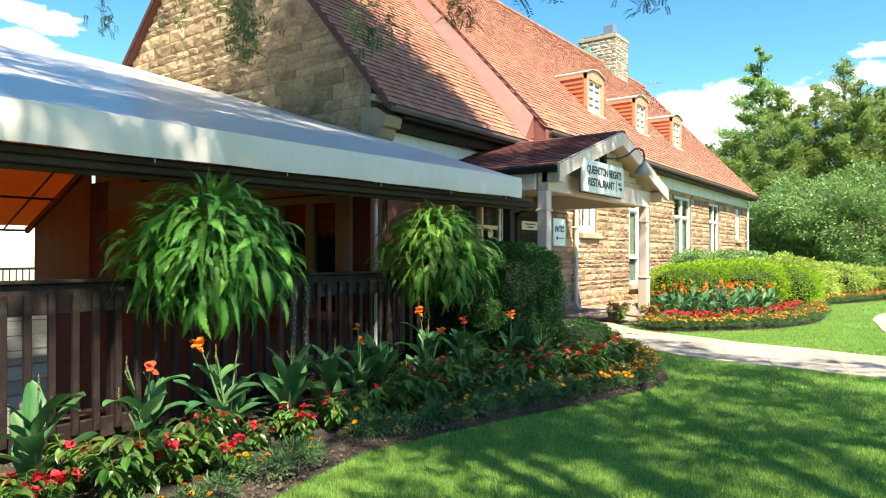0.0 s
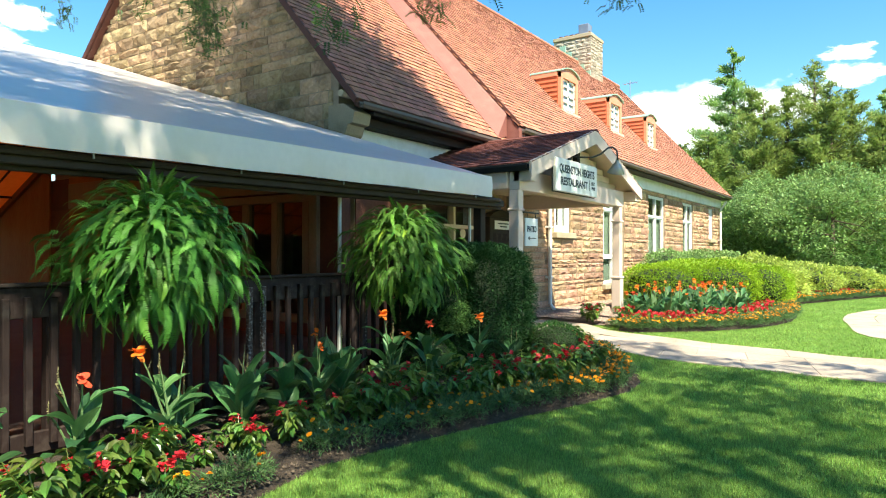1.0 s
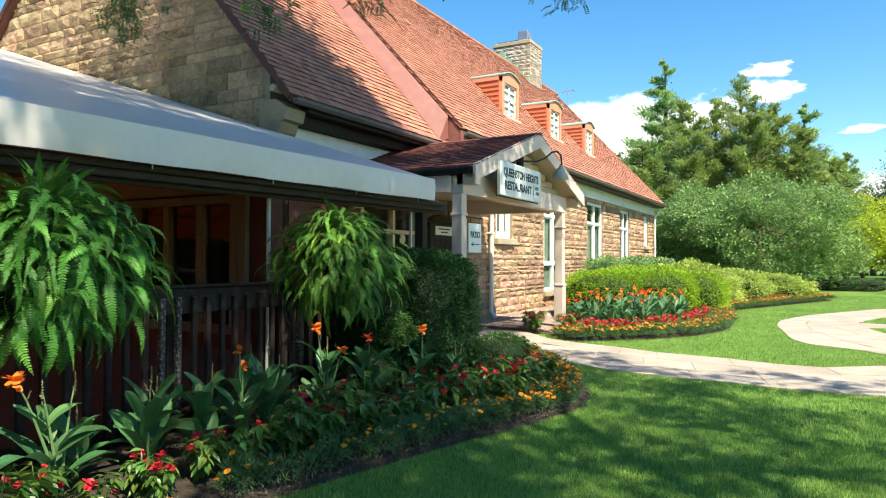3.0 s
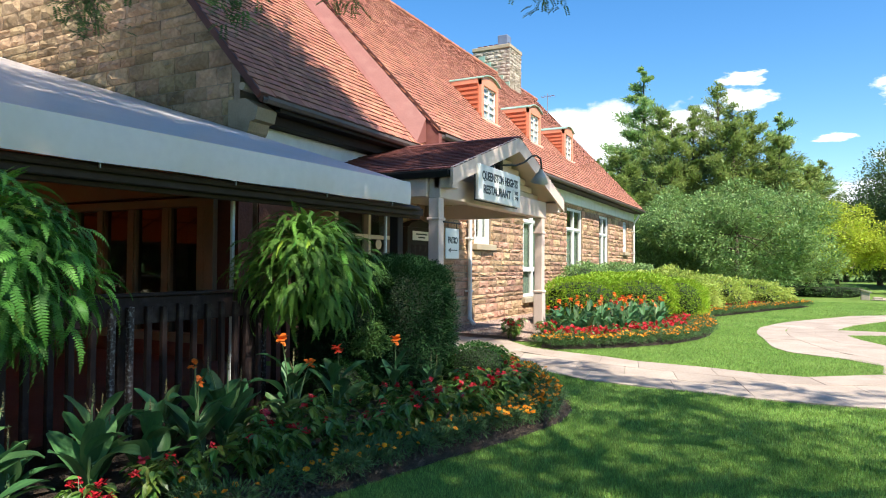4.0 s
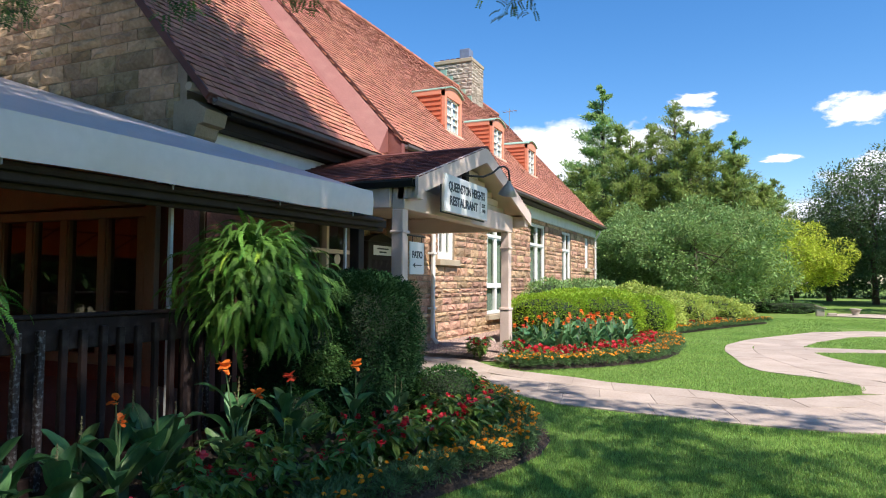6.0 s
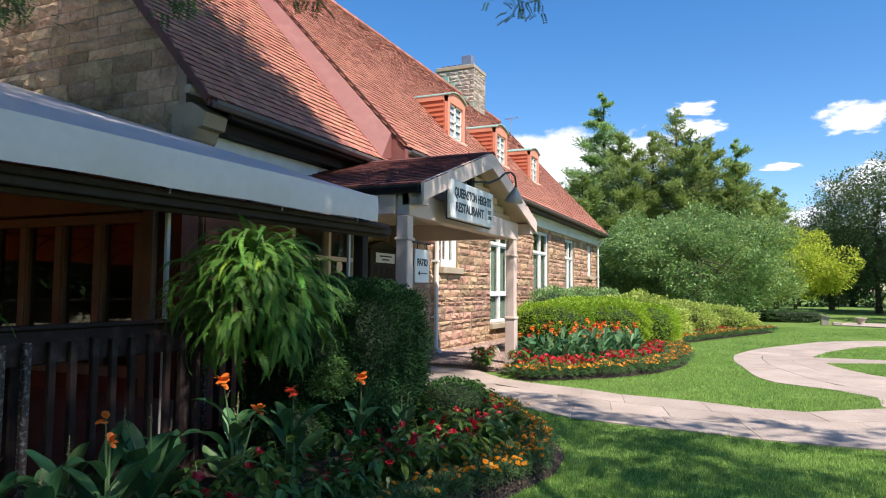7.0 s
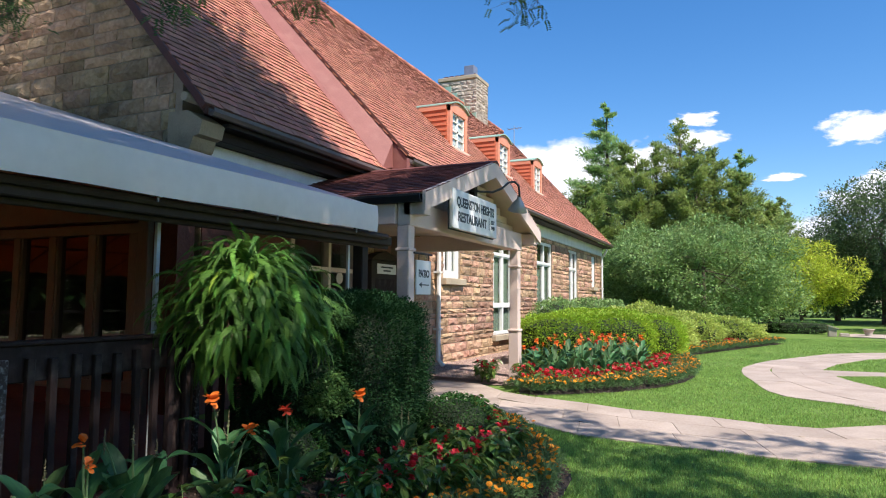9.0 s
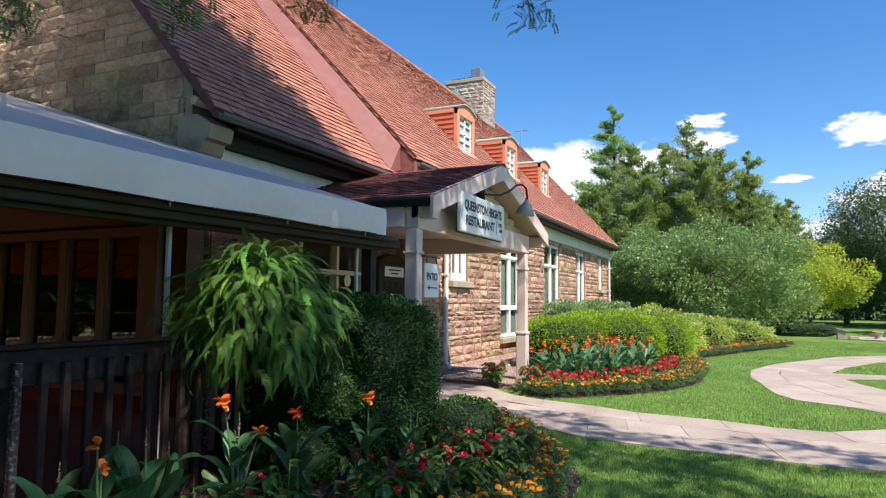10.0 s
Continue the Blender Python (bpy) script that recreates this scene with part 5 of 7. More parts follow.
def leaves(geo, spots, size, rng, flat=0.4, droop=0.0, ratio=0.5):
    """Small folded leaves at the spots (point, outward vector)."""
    v, f = geo.v, geo.f
    for p, o in spots:
        s = size * rng.uniform(0.65, 1.35)
        d = Vector((o[0] + rng.uniform(-0.9, 0.9), o[1] + rng.uniform(-0.9, 0.9), o[2] * 0.7 + rng.uniform(-0.9, 0.9) * (1 - flat) - droop))
        if d.length < 0.05:
            d = Vector((1, 0, 0))
        d.normalize()
        side = d.cross(Vector((rng.uniform(-0.5, 0.5), rng.uniform(-0.5, 0.5), 1)))
        if side.length < 0.05:
            side = Vector((1, 0, 0))
        side.normalize()
        up = side.cross(d)
        w = s * ratio
        k = len(v)
        a = Vector(p)
        m = a + d * s * 0.45 - up * s * 0.06
        b = a + d * s
        v += [tuple(a), tuple(m + side * w * 0.5 + up * s * 0.08), tuple(b), tuple(m - side * w * 0.5 + up * s * 0.08)]
        f += [(k, k + 1, k + 2), (k, k + 2, k + 3)]


def clump_spots(c, r, n, rng, squash=0.8):
    """Spots in a small cloud of leaves round c."""
    out = []
    for _ in range(n):
        d = Vector((rng.gauss(0, 1), rng.gauss(0, 1), rng.gauss(0, 1)))
        d.normalize()
        k = r * rng.uniform(0.35, 1.0) ** 0.6
        out.append(((c[0] + d.x * k, c[1] + d.y * k, c[2] + d.z * k * squash), d))
    return out


def trunk_geo(path, r0, r1, n=9):
    k = len(path) - 1
    return Geo().tube(path, [r0 + (r1 - r0) * (i / k) ** 0.8 for i in range(k + 1)], n)


def broad_tree(name, label, base, height, crown_r, crown_z, material, leaf, count, seed, clumps=60, squash=0.75, trunk_r=0.2, category="tree", low=0.0, clump_r=0.28, outline=0.25):
    """A tree with a tapered trunk, limbs to its clumps and a crown of many leaves with gaps."""
    rng = random.Random(seed)
    t = thing(name, label, category, at=base)
    bx, by, bz = base
    top = Vector((bx + rng.uniform(-0.4, 0.4), by + rng.uniform(-0.4, 0.4), bz + height * 0.8))
    g = Geo()
    path = [Vector(base).lerp(top, i / 6) + Vector((rng.uniform(-1, 1), rng.uniform(-1, 1), 0)) * 0.04 * height * (0 < i < 6) * 0.4 for i in range(7)]
    path[0].z -= 0.05
    g.tube(path, [trunk_r * (1.25 if i == 0 else 1) * (1 - 0.8 * i / 6) for i in range(7)], 9)
    centers = []
    tries = 0
    while len(centers) < clumps and tries < clumps * 40:
        tries += 1
        d = Vector((rng.gauss(0, 1), rng.gauss(0, 1), rng.gauss(0, 1))).normalized()
        k = rng.uniform(0.45, 1.0) ** 0.5
        bump = 1 + outline * noise.noise((d.x * 1.7 + seed, d.y * 1.7, d.z * 1.7))
        c = Vector((bx + d.x * crown_r * k * bump, by + d.y * crown_r * k * bump, bz + crown_z + d.z * crown_r * squash * k * bump))
        if c.z < bz + low:
            continue
        centers.append((c, d))
    for c, d in centers[::6]:
        s = path[rng.randint(2, 5)]
        mid = s.lerp(c, 0.5) + Vector((0, 0, 0.08 * height * rng.uniform(-0.3, 0.6)))
        g.tube([s, mid, c], [trunk_r * 0.22, trunk_r * 0.12, 0.01], 5, False)
    part("trunk", g, BARK, t, "trunk and limbs", smooth=True)
    g = Geo()
    per = count // max(1, len(centers))
    for c, d in centers:
        r = crown_r * clump_r * rng.uniform(0.7, 1.3)
        leaves(g, clump_spots(c, r, per, rng), leaf, rng)
    ob = part("crown", g, material, t, "crown of many small leaves")
    return t


def conifer(name, label, base, height, radius, material, count, seed, gappy=False, leaf=0.3, category="conifer"):
    """A conifer: straight trunk, whorls of boughs, sprays of needles along each bough."""
    rng = random.Random(seed)
    t = thing(name, label, category, at=base)
    b = Vector(base)
    g = Geo().tube([b, b + Vector((0.1, 0.1, height * 0.5)), b + Vector((0, 0.1, height))], [0.03 * height * 0.5 + 0.08, 0.01 * height + 0.05, 0.02], 8)
    needles = Geo()
    boughs = int(height * (3.6 if gappy else 8))
    total = boughs * 0.62
    for i in range(boughs):
        s = (i + rng.random()) / boughs
        z = height * (0.08 + 0.92 * s)
        taper = (1 - s) ** (0.8 if gappy else 0.74) * 0.97 + 0.03
        reach = radius * taper * rng.uniform(0.6, 1.15)
        if gappy:
            reach *= rng.choice((0.4, 0.8, 1.0, 1.15))
        a = rng.uniform(0, 2 * math.pi)
        d = Vector((math.cos(a), math.sin(a), 0))
        p0 = b + Vector((0, 0, z))
        rise = rng.uniform(0.05, 0.45) if gappy else rng.uniform(0.1, 0.9)
        p1 = p0 + d * reach + Vector((0, 0, reach * rise))
        g.tube([p0, p0.lerp(p1, 0.5) - Vector((0, 0, 0.04 * reach)), p1], [0.035, 0.02, 0.008], 4, False)
        spots = []
        for _ in range(max(6, int(count * taper / total))):
            k = rng.uniform(0.1, 1.05)
            spread = reach * (0.30 if gappy else 0.26) * (1.1 - 0.6 * k) + 0.06
            off = Vector((rng.gauss(0, 1), rng.gauss(0, 1), rng.gauss(0, 0.55))) * spread * 0.6
            spots.append((p0.lerp(p1, k) + off, (d.x, d.y, 0.5)))
        leaves(needles, spots, leaf, rng, 0.2, ratio=0.32)
    part("trunk", g, BARK, t, "trunk and boughs", smooth=True)
    part("crown", needles, material, t, "sprays of needles")
    return t


def shrub(name, label, blobs, material, leaf, density, seed, category="shrub", core=None, bump=0.12, group="", square=0):
    """A bush made of overlapping mounds (x, y, z, rx, ry, rz): a dense shell of leaves over twigs."""
    rng = random.Random(seed)
    x0, y0 = blobs[0][0], blobs[0][1]
    t = thing(name, label, category, group, at=(x0, y0, 0))
    g = Geo()
    tw = Geo()
    for bx, by, bz, rx, ry, rz in blobs:
        area = 4 * math.pi * ((rx * ry) ** 1.6 / 3 + (rx * rz) ** 1.6 / 3 + (ry * rz) ** 1.6 / 3) ** (1 / 1.6)
        spots = []
        for _ in range(int(area * density)):
            d = Vector((rng.gauss(0, 1), rng.gauss(0, 1), rng.gauss(0, 1))).normalized()
            if square:
                d = d / (abs(d.x) ** square + abs(d.y) ** square + abs(d.z) ** square) ** (1 / square)
            if bz + d.z * rz < 0.02:
                continue
            n = 1 + bump * noise.noise((d.x * 3 + bx * 3, d.y * 3 + by * 3, d.z * 3)) + bump * 0.5 * noise.noise((d.x * 9 + bx * 3, d.y * 9, d.z * 9))
            k = n * rng.uniform(0.86, 1.0)
            spots.append(((bx + d.x * rx * k, by + d.y * ry * k, bz + d.z * rz * k), d))
        leaves(g, spots, leaf, rng, 0.25)
        for _ in range(10):
            d = Vector((rng.gauss(0, 1), rng.gauss(0, 1), abs(rng.gauss(0, 1)))).normalized()
            tw.tube([(bx + d.x * 0.1, by + d.y * 0.1, 0.0), (bx + d.x * rx * 0.5, by + d.y * ry * 0.5, bz * 0.5 + d.z * rz * 0.3), (bx + d.x * rx * 0.85, by + d.y * ry * 0.85, max(0.05, bz + d.z * rz * 0.85))], [0.02, 0.014, 0.005], 4, False)
    # solid core that stops daylight; its near-black colour paints the shade between leaves
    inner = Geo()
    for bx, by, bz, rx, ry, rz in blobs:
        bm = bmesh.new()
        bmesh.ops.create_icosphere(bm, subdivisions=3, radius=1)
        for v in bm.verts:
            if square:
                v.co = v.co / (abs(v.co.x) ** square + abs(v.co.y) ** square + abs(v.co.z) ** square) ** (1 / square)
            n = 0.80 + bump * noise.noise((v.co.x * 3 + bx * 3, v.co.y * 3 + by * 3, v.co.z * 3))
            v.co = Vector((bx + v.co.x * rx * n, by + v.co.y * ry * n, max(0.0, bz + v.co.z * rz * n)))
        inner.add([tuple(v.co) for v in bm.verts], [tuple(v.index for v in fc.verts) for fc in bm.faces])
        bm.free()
    part("core", inner, SHADE_CORE, t)
    part("twigs", tw, BARK, t)
    part("foliage", g, material, t)
    return t


# near-black green that stands in for shade inside the bushes
SHADE_CORE = mat("inner_leaf_shade", (0.012, 0.022, 0.008), (0.022, 0.038, 0.012), 0.95, 6, 40, 0.8, 30, dist=0.05)

# far trees beyond the house
conifer("pine_tree", "tall dark green white pine with open whorled boughs", (-11.6, 59, 0), 18.6, 5.6, NEEDLE, 44000, 21, True, 0.32)
conifer("pine_tree", "white pine with long upswept open boughs", (-1.2, 58, 0), 13.4, 5.2, NEEDLE, 34000, 22, True, 0.32)
for i, (x, y, h, r) in enumerate(((-15.0, 56, 10.5, 4.4), (-9.6, 55.5, 14.2, 4.4), (-8.3, 52.5, 12.6, 4.2), (-7.0, 54, 13.6, 4.2), (-5.4, 55.5, 15.6, 4.2), (-4.2, 53, 13.2, 4.0), (-3.0, 54.5, 13.0, 4.0), (-1.2, 53, 10.6, 3.8), (0.6, 56, 8.8, 3.4), (1.6, 62, 10.0, 3.0), (-11.5, 50, 10.0, 4.0), (-13, 62, 12, 4.4))):
    conifer("cedar_tree", "olive green cedar with dense upswept sprays", (x, y, 0), h, r, CEDAR, 34000, 30 + i, False, 0.26)
broad_tree("magnolia_tree", "broad low tree with grey-green leaves", (-3.1, 40.5, 0), 6.2, 4.8, 3.0, LEAF_GREY, 0.15, 60000, 41, 150, 0.62, 0.18, low=0.3, clump_r=0.17, outline=0.35)
broad_tree("magnolia_tree", "broad low tree with grey-green leaves", (-6.5, 42, 0), 6.0, 4.2, 3.0, LEAF_GREY, 0.15, 44000, 42, 120, 0.62, 0.16, low=0.3, clump_r=0.17, outline=0.35)
broad_tree("maple_tree", "young maple with bright yellow-green leaves", (1.95, 46.5, 0), 5.3, 2.75, 3.2, LEAF_YEL, 0.15, 24000, 43, 80, 0.72, 0.12, low=1.5)
for i, (x, y, h, r) in enumerate(((8.8, 63, 12.5, 5.4), (6.6, 72, 9.5, 4.2), (13, 60, 14, 6), (18, 66, 15, 6.5))):
    broad_tree("oak_tree", "large dark green tree in its own shade", (x, y, 0), h, r, h * 0.52, LEAF_OAK, 0.22, 30000, 50 + i, 90, 0.95, 0.22, low=0.5)
for i, x in enumerate((-28, 24, 34, 46, 60)):
    broad_tree("oak_tree", "distant dark green tree", (x, 95 + 9 * (i % 3), 0), 13, 7.5, 7, LEAF_DARK, 0.6, 5000, 60 + i, 60, 0.85, 0.3)
for i, x in enumerate((-8, -1, 5, 11, 17)):
    broad_tree("oak_tree", "distant dark green tree", (x, 88 + 5 * (i % 2), 0), 9, 5, 4.5, LEAF_DARK, 0.5, 6000, 70 + i, 60, 0.9, 0.25)
# unseen park trees behind the lawn, the last two added for terrace pane reflections
for i, (x, y) in enumerate(((-24, -24), (-12, -28), (2, -30), (16, -32), (-29, -4), (-28, -13))):
    broad_tree("offview_tree", "tall park tree added out of view behind the lawn", (x, y, 0), 17, 8.0, 9.5, LEAF_DARK, 0.75, 4600, 160 + i, 60, 1.05, 0.4, low=0.3)

# trees added out of view so the front windows mirror green
for i, (x, y) in enumerate(((15, 44), (19, 34), (24, 52))):
    broad_tree("offview_tree", "large green tree added out of view for window reflections", (x, y, 0), 12, 5.5, 6.5, LEAF_OAK, 0.5, 7000, 170 + i, 60, 1.0, 0.3, low=0.8)

# hedges
for i, (x, y) in enumerate(((-26, -16), (-14, -19))):
    shrub("offview_hedge", "tall dark hedge at the edge of the park", [(x, y, 1.2, 6.5, 2.0, 1.8)], LEAF_DARK, 0.4, 30, 180 + i)
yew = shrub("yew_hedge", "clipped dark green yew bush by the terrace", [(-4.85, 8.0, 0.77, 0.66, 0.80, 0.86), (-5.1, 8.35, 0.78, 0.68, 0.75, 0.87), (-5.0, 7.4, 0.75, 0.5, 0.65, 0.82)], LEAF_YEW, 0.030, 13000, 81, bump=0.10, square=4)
g = Geo()
rng = random.Random(82)
spots = []
for c, r in (((-4.54, 6.97, 0.78), 0.14), ((-4.52, 7.09, 0.84), 0.13), ((-4.52, 7.03, 0.66), 0.15), ((-4.49, 7.17, 0.70), 0.14), ((-4.57, 6.90, 0.68), 0.11), ((-4.5, 7.18, 1.42), 0.10), ((-4.5, 7.3, 1.38), 0.09)):
    spots += clump_spots(c, r, 620, rng)
leaves(g, spots, 0.032, rng, 0.25)
part("new_growth", g, LEAF_MID, yew, "patch of lighter new shoots")
shrub("low_hedge", "low clipped hedge along the far walk", [(-0.2, 42, 0.28, 1.6, 0.5, 0.34), (1.6, 41.4, 0.28, 1.4, 0.5, 0.34), (-2.6, 42.6, 0.28, 1.6, 0.5, 0.34)], LEAF_MID, 0.09, 260, 88, square=4)
# unseen hedges added so the terrace panes mirror foliage, not bright sky
for i, y in enumerate((-17.0, -9.0, -1.5)):
    shrub("offview_hedge", "tall dense hedge added out of view for terrace pane reflections", [(-29.0, y, 2.2, 1.6, 4.6, 3.4)], LEAF_MID, 0.3, 60, 195 + i)
# further unseen hedges that darken what the terrace panes mirror
for i, x in enumerate((-22, -15, -8.5)):
    shrub("offview_hedge", "tall dark hedge added out of view beyond the end of the terrace", [(x, -13.0, 1.7, 4.2, 1.2, 2.5)], LEAF_DARK, 0.2, 110, 190 + i)
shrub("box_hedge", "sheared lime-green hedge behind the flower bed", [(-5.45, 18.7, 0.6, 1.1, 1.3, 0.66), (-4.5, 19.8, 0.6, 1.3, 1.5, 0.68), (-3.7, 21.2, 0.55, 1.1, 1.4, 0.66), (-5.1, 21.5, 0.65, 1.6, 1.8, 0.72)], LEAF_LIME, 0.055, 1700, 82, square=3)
shrub("juniper_bush", "low spreading golden juniper bushes", [(-4.2, 24.5, 0.5, 1.7, 2.2, 0.95), (-3.4, 27.5, 0.45, 1.6, 2.2, 0.75), (-2.2, 30.5, 0.4, 1.8, 2.2, 0.6)], LEAF_GOLD, 0.09, 700, 83, bump=0.25)
shrub("grey_shrub", "low grey-green shrubs along the wall", [(-6.6, 23.2, 0.8, 0.9, 2.2, 0.85), (-6.6, 27, 0.8, 0.9, 2.4, 0.9), (-6.6, 31.5, 0.8, 0.9, 2.4, 0.9)], LEAF_GREY, 0.09, 420, 84)


# ---- the shade tree overhead, with its drooping twigs ----
def shade_tree():
    """A large honey locust: its crown spreads over the lawn and the terrace, above and behind the camera."""
    rng = random.Random(91)
    t = thing("locust_tree", "tall honey locust with fine feathery leaves and drooping twigs", "tree", at=(8.4, -2.2, 0))
    fall = Vector((0.68, -0.36, 1.0))
    reach = [(6, -6), (6, 9.4), (0.5, 10.4), (-4.3, 11.0), (-5.9, 12.0), (-6.9, 13.4), (-8.6, 13.3), (-10.4, 12.2), (-14, 12.8), (-15.6, 12.2), (-15.6, 8), (-14.5, 1), (-8, -5)]

    def inside(x, y):
        c = False
        for (x0, y0), (x1, y1) in zip(reach, reach[1:] + reach[:1]):
            if (y0 > y) != (y1 > y) and x < (x1 - x0) * (y - y0) / (y1 - y0) + x0:
                c = not c
        return c

    centers = []
    while len(centers) < 270:
        s = (rng.uniform(-15.6, 6), rng.uniform(-6, 14.2))
        if not inside(*s) or math.hypot(s[0] + 4.4, s[1] - 1.9) < 1.25 or math.hypot(s[0] + 5.5, s[1] - 3.7) < 0.75 or math.hypot(s[0] + 5.6, s[1] - 7.15) < 1.5:
            continue
        if s[0] > -3.4 and rng.random() < 0.3:
            continue
        h = rng.uniform(9, 13.5)
        if s[0] < -9:
            h += 1.5
        centers.append(Vector((s[0], s[1], 0)) + fall * h)
    for i in range(7):
        centers.append(Vector((rng.uniform(-5.4, -2.8), 4.7 + 0.4 * i, 0)) + fall * rng.uniform(9.5, 12.5))
    for i in range(46):
        centers.append(Vector((rng.uniform(-8.1, -7.15), 0.2 + 0.215 * i, 0)) + fall * rng.uniform(9.5, 12.5))
    for _ in range(6):
        centers.append(Vector((rng.uniform(-7.9, -6.8), rng.uniform(13.9, 14.6), 0)) + fall * rng.uniform(11, 13))
    for _ in range(44):
        centers.append(Vector((rng.uniform(-13.9, -9.8), rng.uniform(9.6, 12.1), 0)) + fall * rng.uniform(11, 14.5))
    veil = [Vector((rng.uniform(-6.95, -6.6), 4.6 + 0.17 * i, 0)) + fall * rng.uniform(9.5, 12.5) for i in range(30)]
    g = Geo()
    base = Vector((8.4, -2.2, 0))
    top = Vector((7.2, -0.6, 8.0))
    g.tube([base - Vector((0, 0, 0.05)), base.lerp(top, 0.15), base.lerp(top, 0.6), top, Vector((6.4, 0.2, 12.5))], [0.55, 0.42, 0.34, 0.26, 0.1], 12)
    hubs = [Vector((6.0, 2.5, 10.0)), Vector((1.5, 2.0, 10.5)), Vector((-2.5, 3.0, 11.5)), Vector((9.5, -3.5, 10.0)), Vector((-4.5, 7.5, 12.6)), Vector((2.5, 6.0, 10.6)), Vector((3.5, -6.0, 10.5))]
    for hub in hubs:
        mid = top.lerp(hub, 0.5) + Vector((0, 0, 0.6))
        g.tube([top - Vector((0, 0, 0.6)), mid, hub], [0.12, 0.075, 0.045], 8, False)
    for c in centers + veil:
        hub = min(hubs, key=lambda q: (q - c).length)
        g.tube([hub, hub.lerp(c, 0.5) + Vector((0, 0, 0.3)), c], [0.02, 0.012, 0.005], 4, False)
    crown = Geo()
    for c in centers:
        leaves(crown, clump_spots(c, rng.uniform(0.8, 1.35), 330, rng, 0.6), 0.155, rng, 0.5)
    for c in veil:
        leaves(crown, clump_spots(c, 0.45, 120, rng, 0.6), 0.14, rng, 0.5)
    twigs = Geo()
    # drooping twigs with feathered leaves
    feather = Geo()
    anchor = [((-10.2, 7.5, 5.6), 9), ((-9.9, 7.3, 5.6), 6), ((-8.68, 6.67, 4.72), 5), ((-8.9, 6.5, 4.95), 6), ((-6.54, 6.86, 4.75), 5), ((-6.35, 7.0, 4.85), 3), ((-6.42, 9.03, 5.6), 9), ((-3.93, 7.05, 4.86), 4), ((-3.7, 7.1, 4.88), 4),
              ((-4.3, 11.63, 6.2), 6), ((-4.0, 11.8, 6.2), 3), ((-15.0, 7.4, 6.8), 5), ((-12.5, 7.6, 6.45), 5)]
    for p, n in anchor:
        p = Vector(p)
        root = p + Vector((1.2, -1.6, 2.6))
        hub = min(hubs, key=lambda q: (q - root).length)
        twigs.tube([hub, root + Vector((0, 0, 0.8)), p + Vector((0.25, -0.33, 0.85)), p], [0.03, 0.016, 0.007, 0.004], 4, False)
        for _ in range(n * 8):
            s = max(0.0, rng.uniform(-0.45, 1.0))
            hang = p + Vector((0.25, -0.33, 0.85)) * s
            q = hang + Vector((rng.gauss(0, 0.15), rng.gauss(0, 0.15), rng.uniform(-0.32, 0.05)))
            twigs.tube([hang + Vector((0, 0, 0.06)), q], [0.0025, 0.0015], 3, False)
            d = Vector((rng.uniform(-1, 1), rng.uniform(-1, 1), rng.uniform(-0.8, 0.1))).normalized()
            side = d.cross(Vector((0, 0, 1)))
            side = side.normalized() if side.length > 0.05 else Vector((1, 0, 0))
            m = rng.randint(5, 9)
            for i in range(m):
                c = q + d * (0.022 * i) + Vector((0, 0, -0.0012 * i * i))
                for s in (-1, 1):
                    tip = c + (side * s + d * 0.45).normalized() * rng.uniform(0.05, 0.068) + Vector((0, 0, rng.uniform(-0.012, 0.004)))
                    w = d * 0.013
                    k = len(feather.v)
                    mid = c.lerp(tip, 0.5)
                    feather.v += [tuple(c), tuple(mid + w), tuple(tip), tuple(mid - w)]
                    feather.f.append((k, k + 1, k + 2, k + 3))
    part("trunk", g, BARK, t, "trunk and spreading limbs", smooth=True)
    part("twig", twigs, BARK, t)
    part("crown", crown, LOCUST, t, "crown of small leaves")
    part("drooping_foliage", feather, LOCUST, t, "drooping feathered leaves")


shade_tree()

# ---- hanging ferns ----
FERN = mat("fern_frond", (0.042, 0.130, 0.018), (0.125, 0.285, 0.045), 0.5, 3.0, 14, 0, rand=0.6, hue=0.018, translucent=0.24, spec=0.25)
FERN_YOUNG = mat("young_fern_frond", (0.24, 0.42, 0.04), (0.36, 0.52, 0.08), 0.5, 2.0, 9, 0, rand=0.2, translucent=0.45, spec=0.3)


def frond_geo(seed, length, rise, end):
    """An arching rib with broad blunt leaflets on both sides; rise and end are its first and last slopes in degrees."""
    rng = random.Random(seed)
    g = Geo()
    n = int(52 * length)
    p = Vector((0, 0, 0))
    pts = []
    bend = rng.uniform(-0.25, 0.25)
    for i in range(n + 1):
        s = i / n
        a = radians(rise + (end - rise) * s ** rng.uniform(0.98, 1.02))
        yaw = bend * s
        d = Vector((math.cos(a) * math.cos(yaw), math.cos(a) * math.sin(yaw), math.sin(a)))
        pts.append((p.copy(), d))
        p = p + d * length / n
    g.tube([q for q, _ in pts[::5]], 0.002, 3, False)
    for i in range(3, n + 1):
        q, d = pts[i]
        s = i / n
        w = 0.044 * min(1, 0.4 + 3 * s) * min(1, (1.03 - s) * 2.2) ** 0.85 * rng.uniform(0.85, 1.12)
        out = d.cross(Vector((0, 0, 1)))
        out = out.normalized() if out.length > 0.05 else Vector((0, 1, 0))
        up = out.cross(d)
        h = length / n * 0.44
        for side in (-1, 1):
            tip = q + out * (side * w) + d * w * 0.34 - up * w * rng.uniform(-0.1, 0.32)
            root, wide = q.lerp(tip, 0.06), q.lerp(tip, 0.55) + up * w * 0.07
            k = len(g.v)
            g.v += [tuple(root - d * h * 0.9), tuple(wide - d * h * 0.8), tuple(tip), tuple(wide + d * h * 0.8), tuple(root + d * h * 0.9)]
            g.f += [(k, k + 1, k + 3, k + 4), (k + 1, k + 2, k + 3)]
    return g


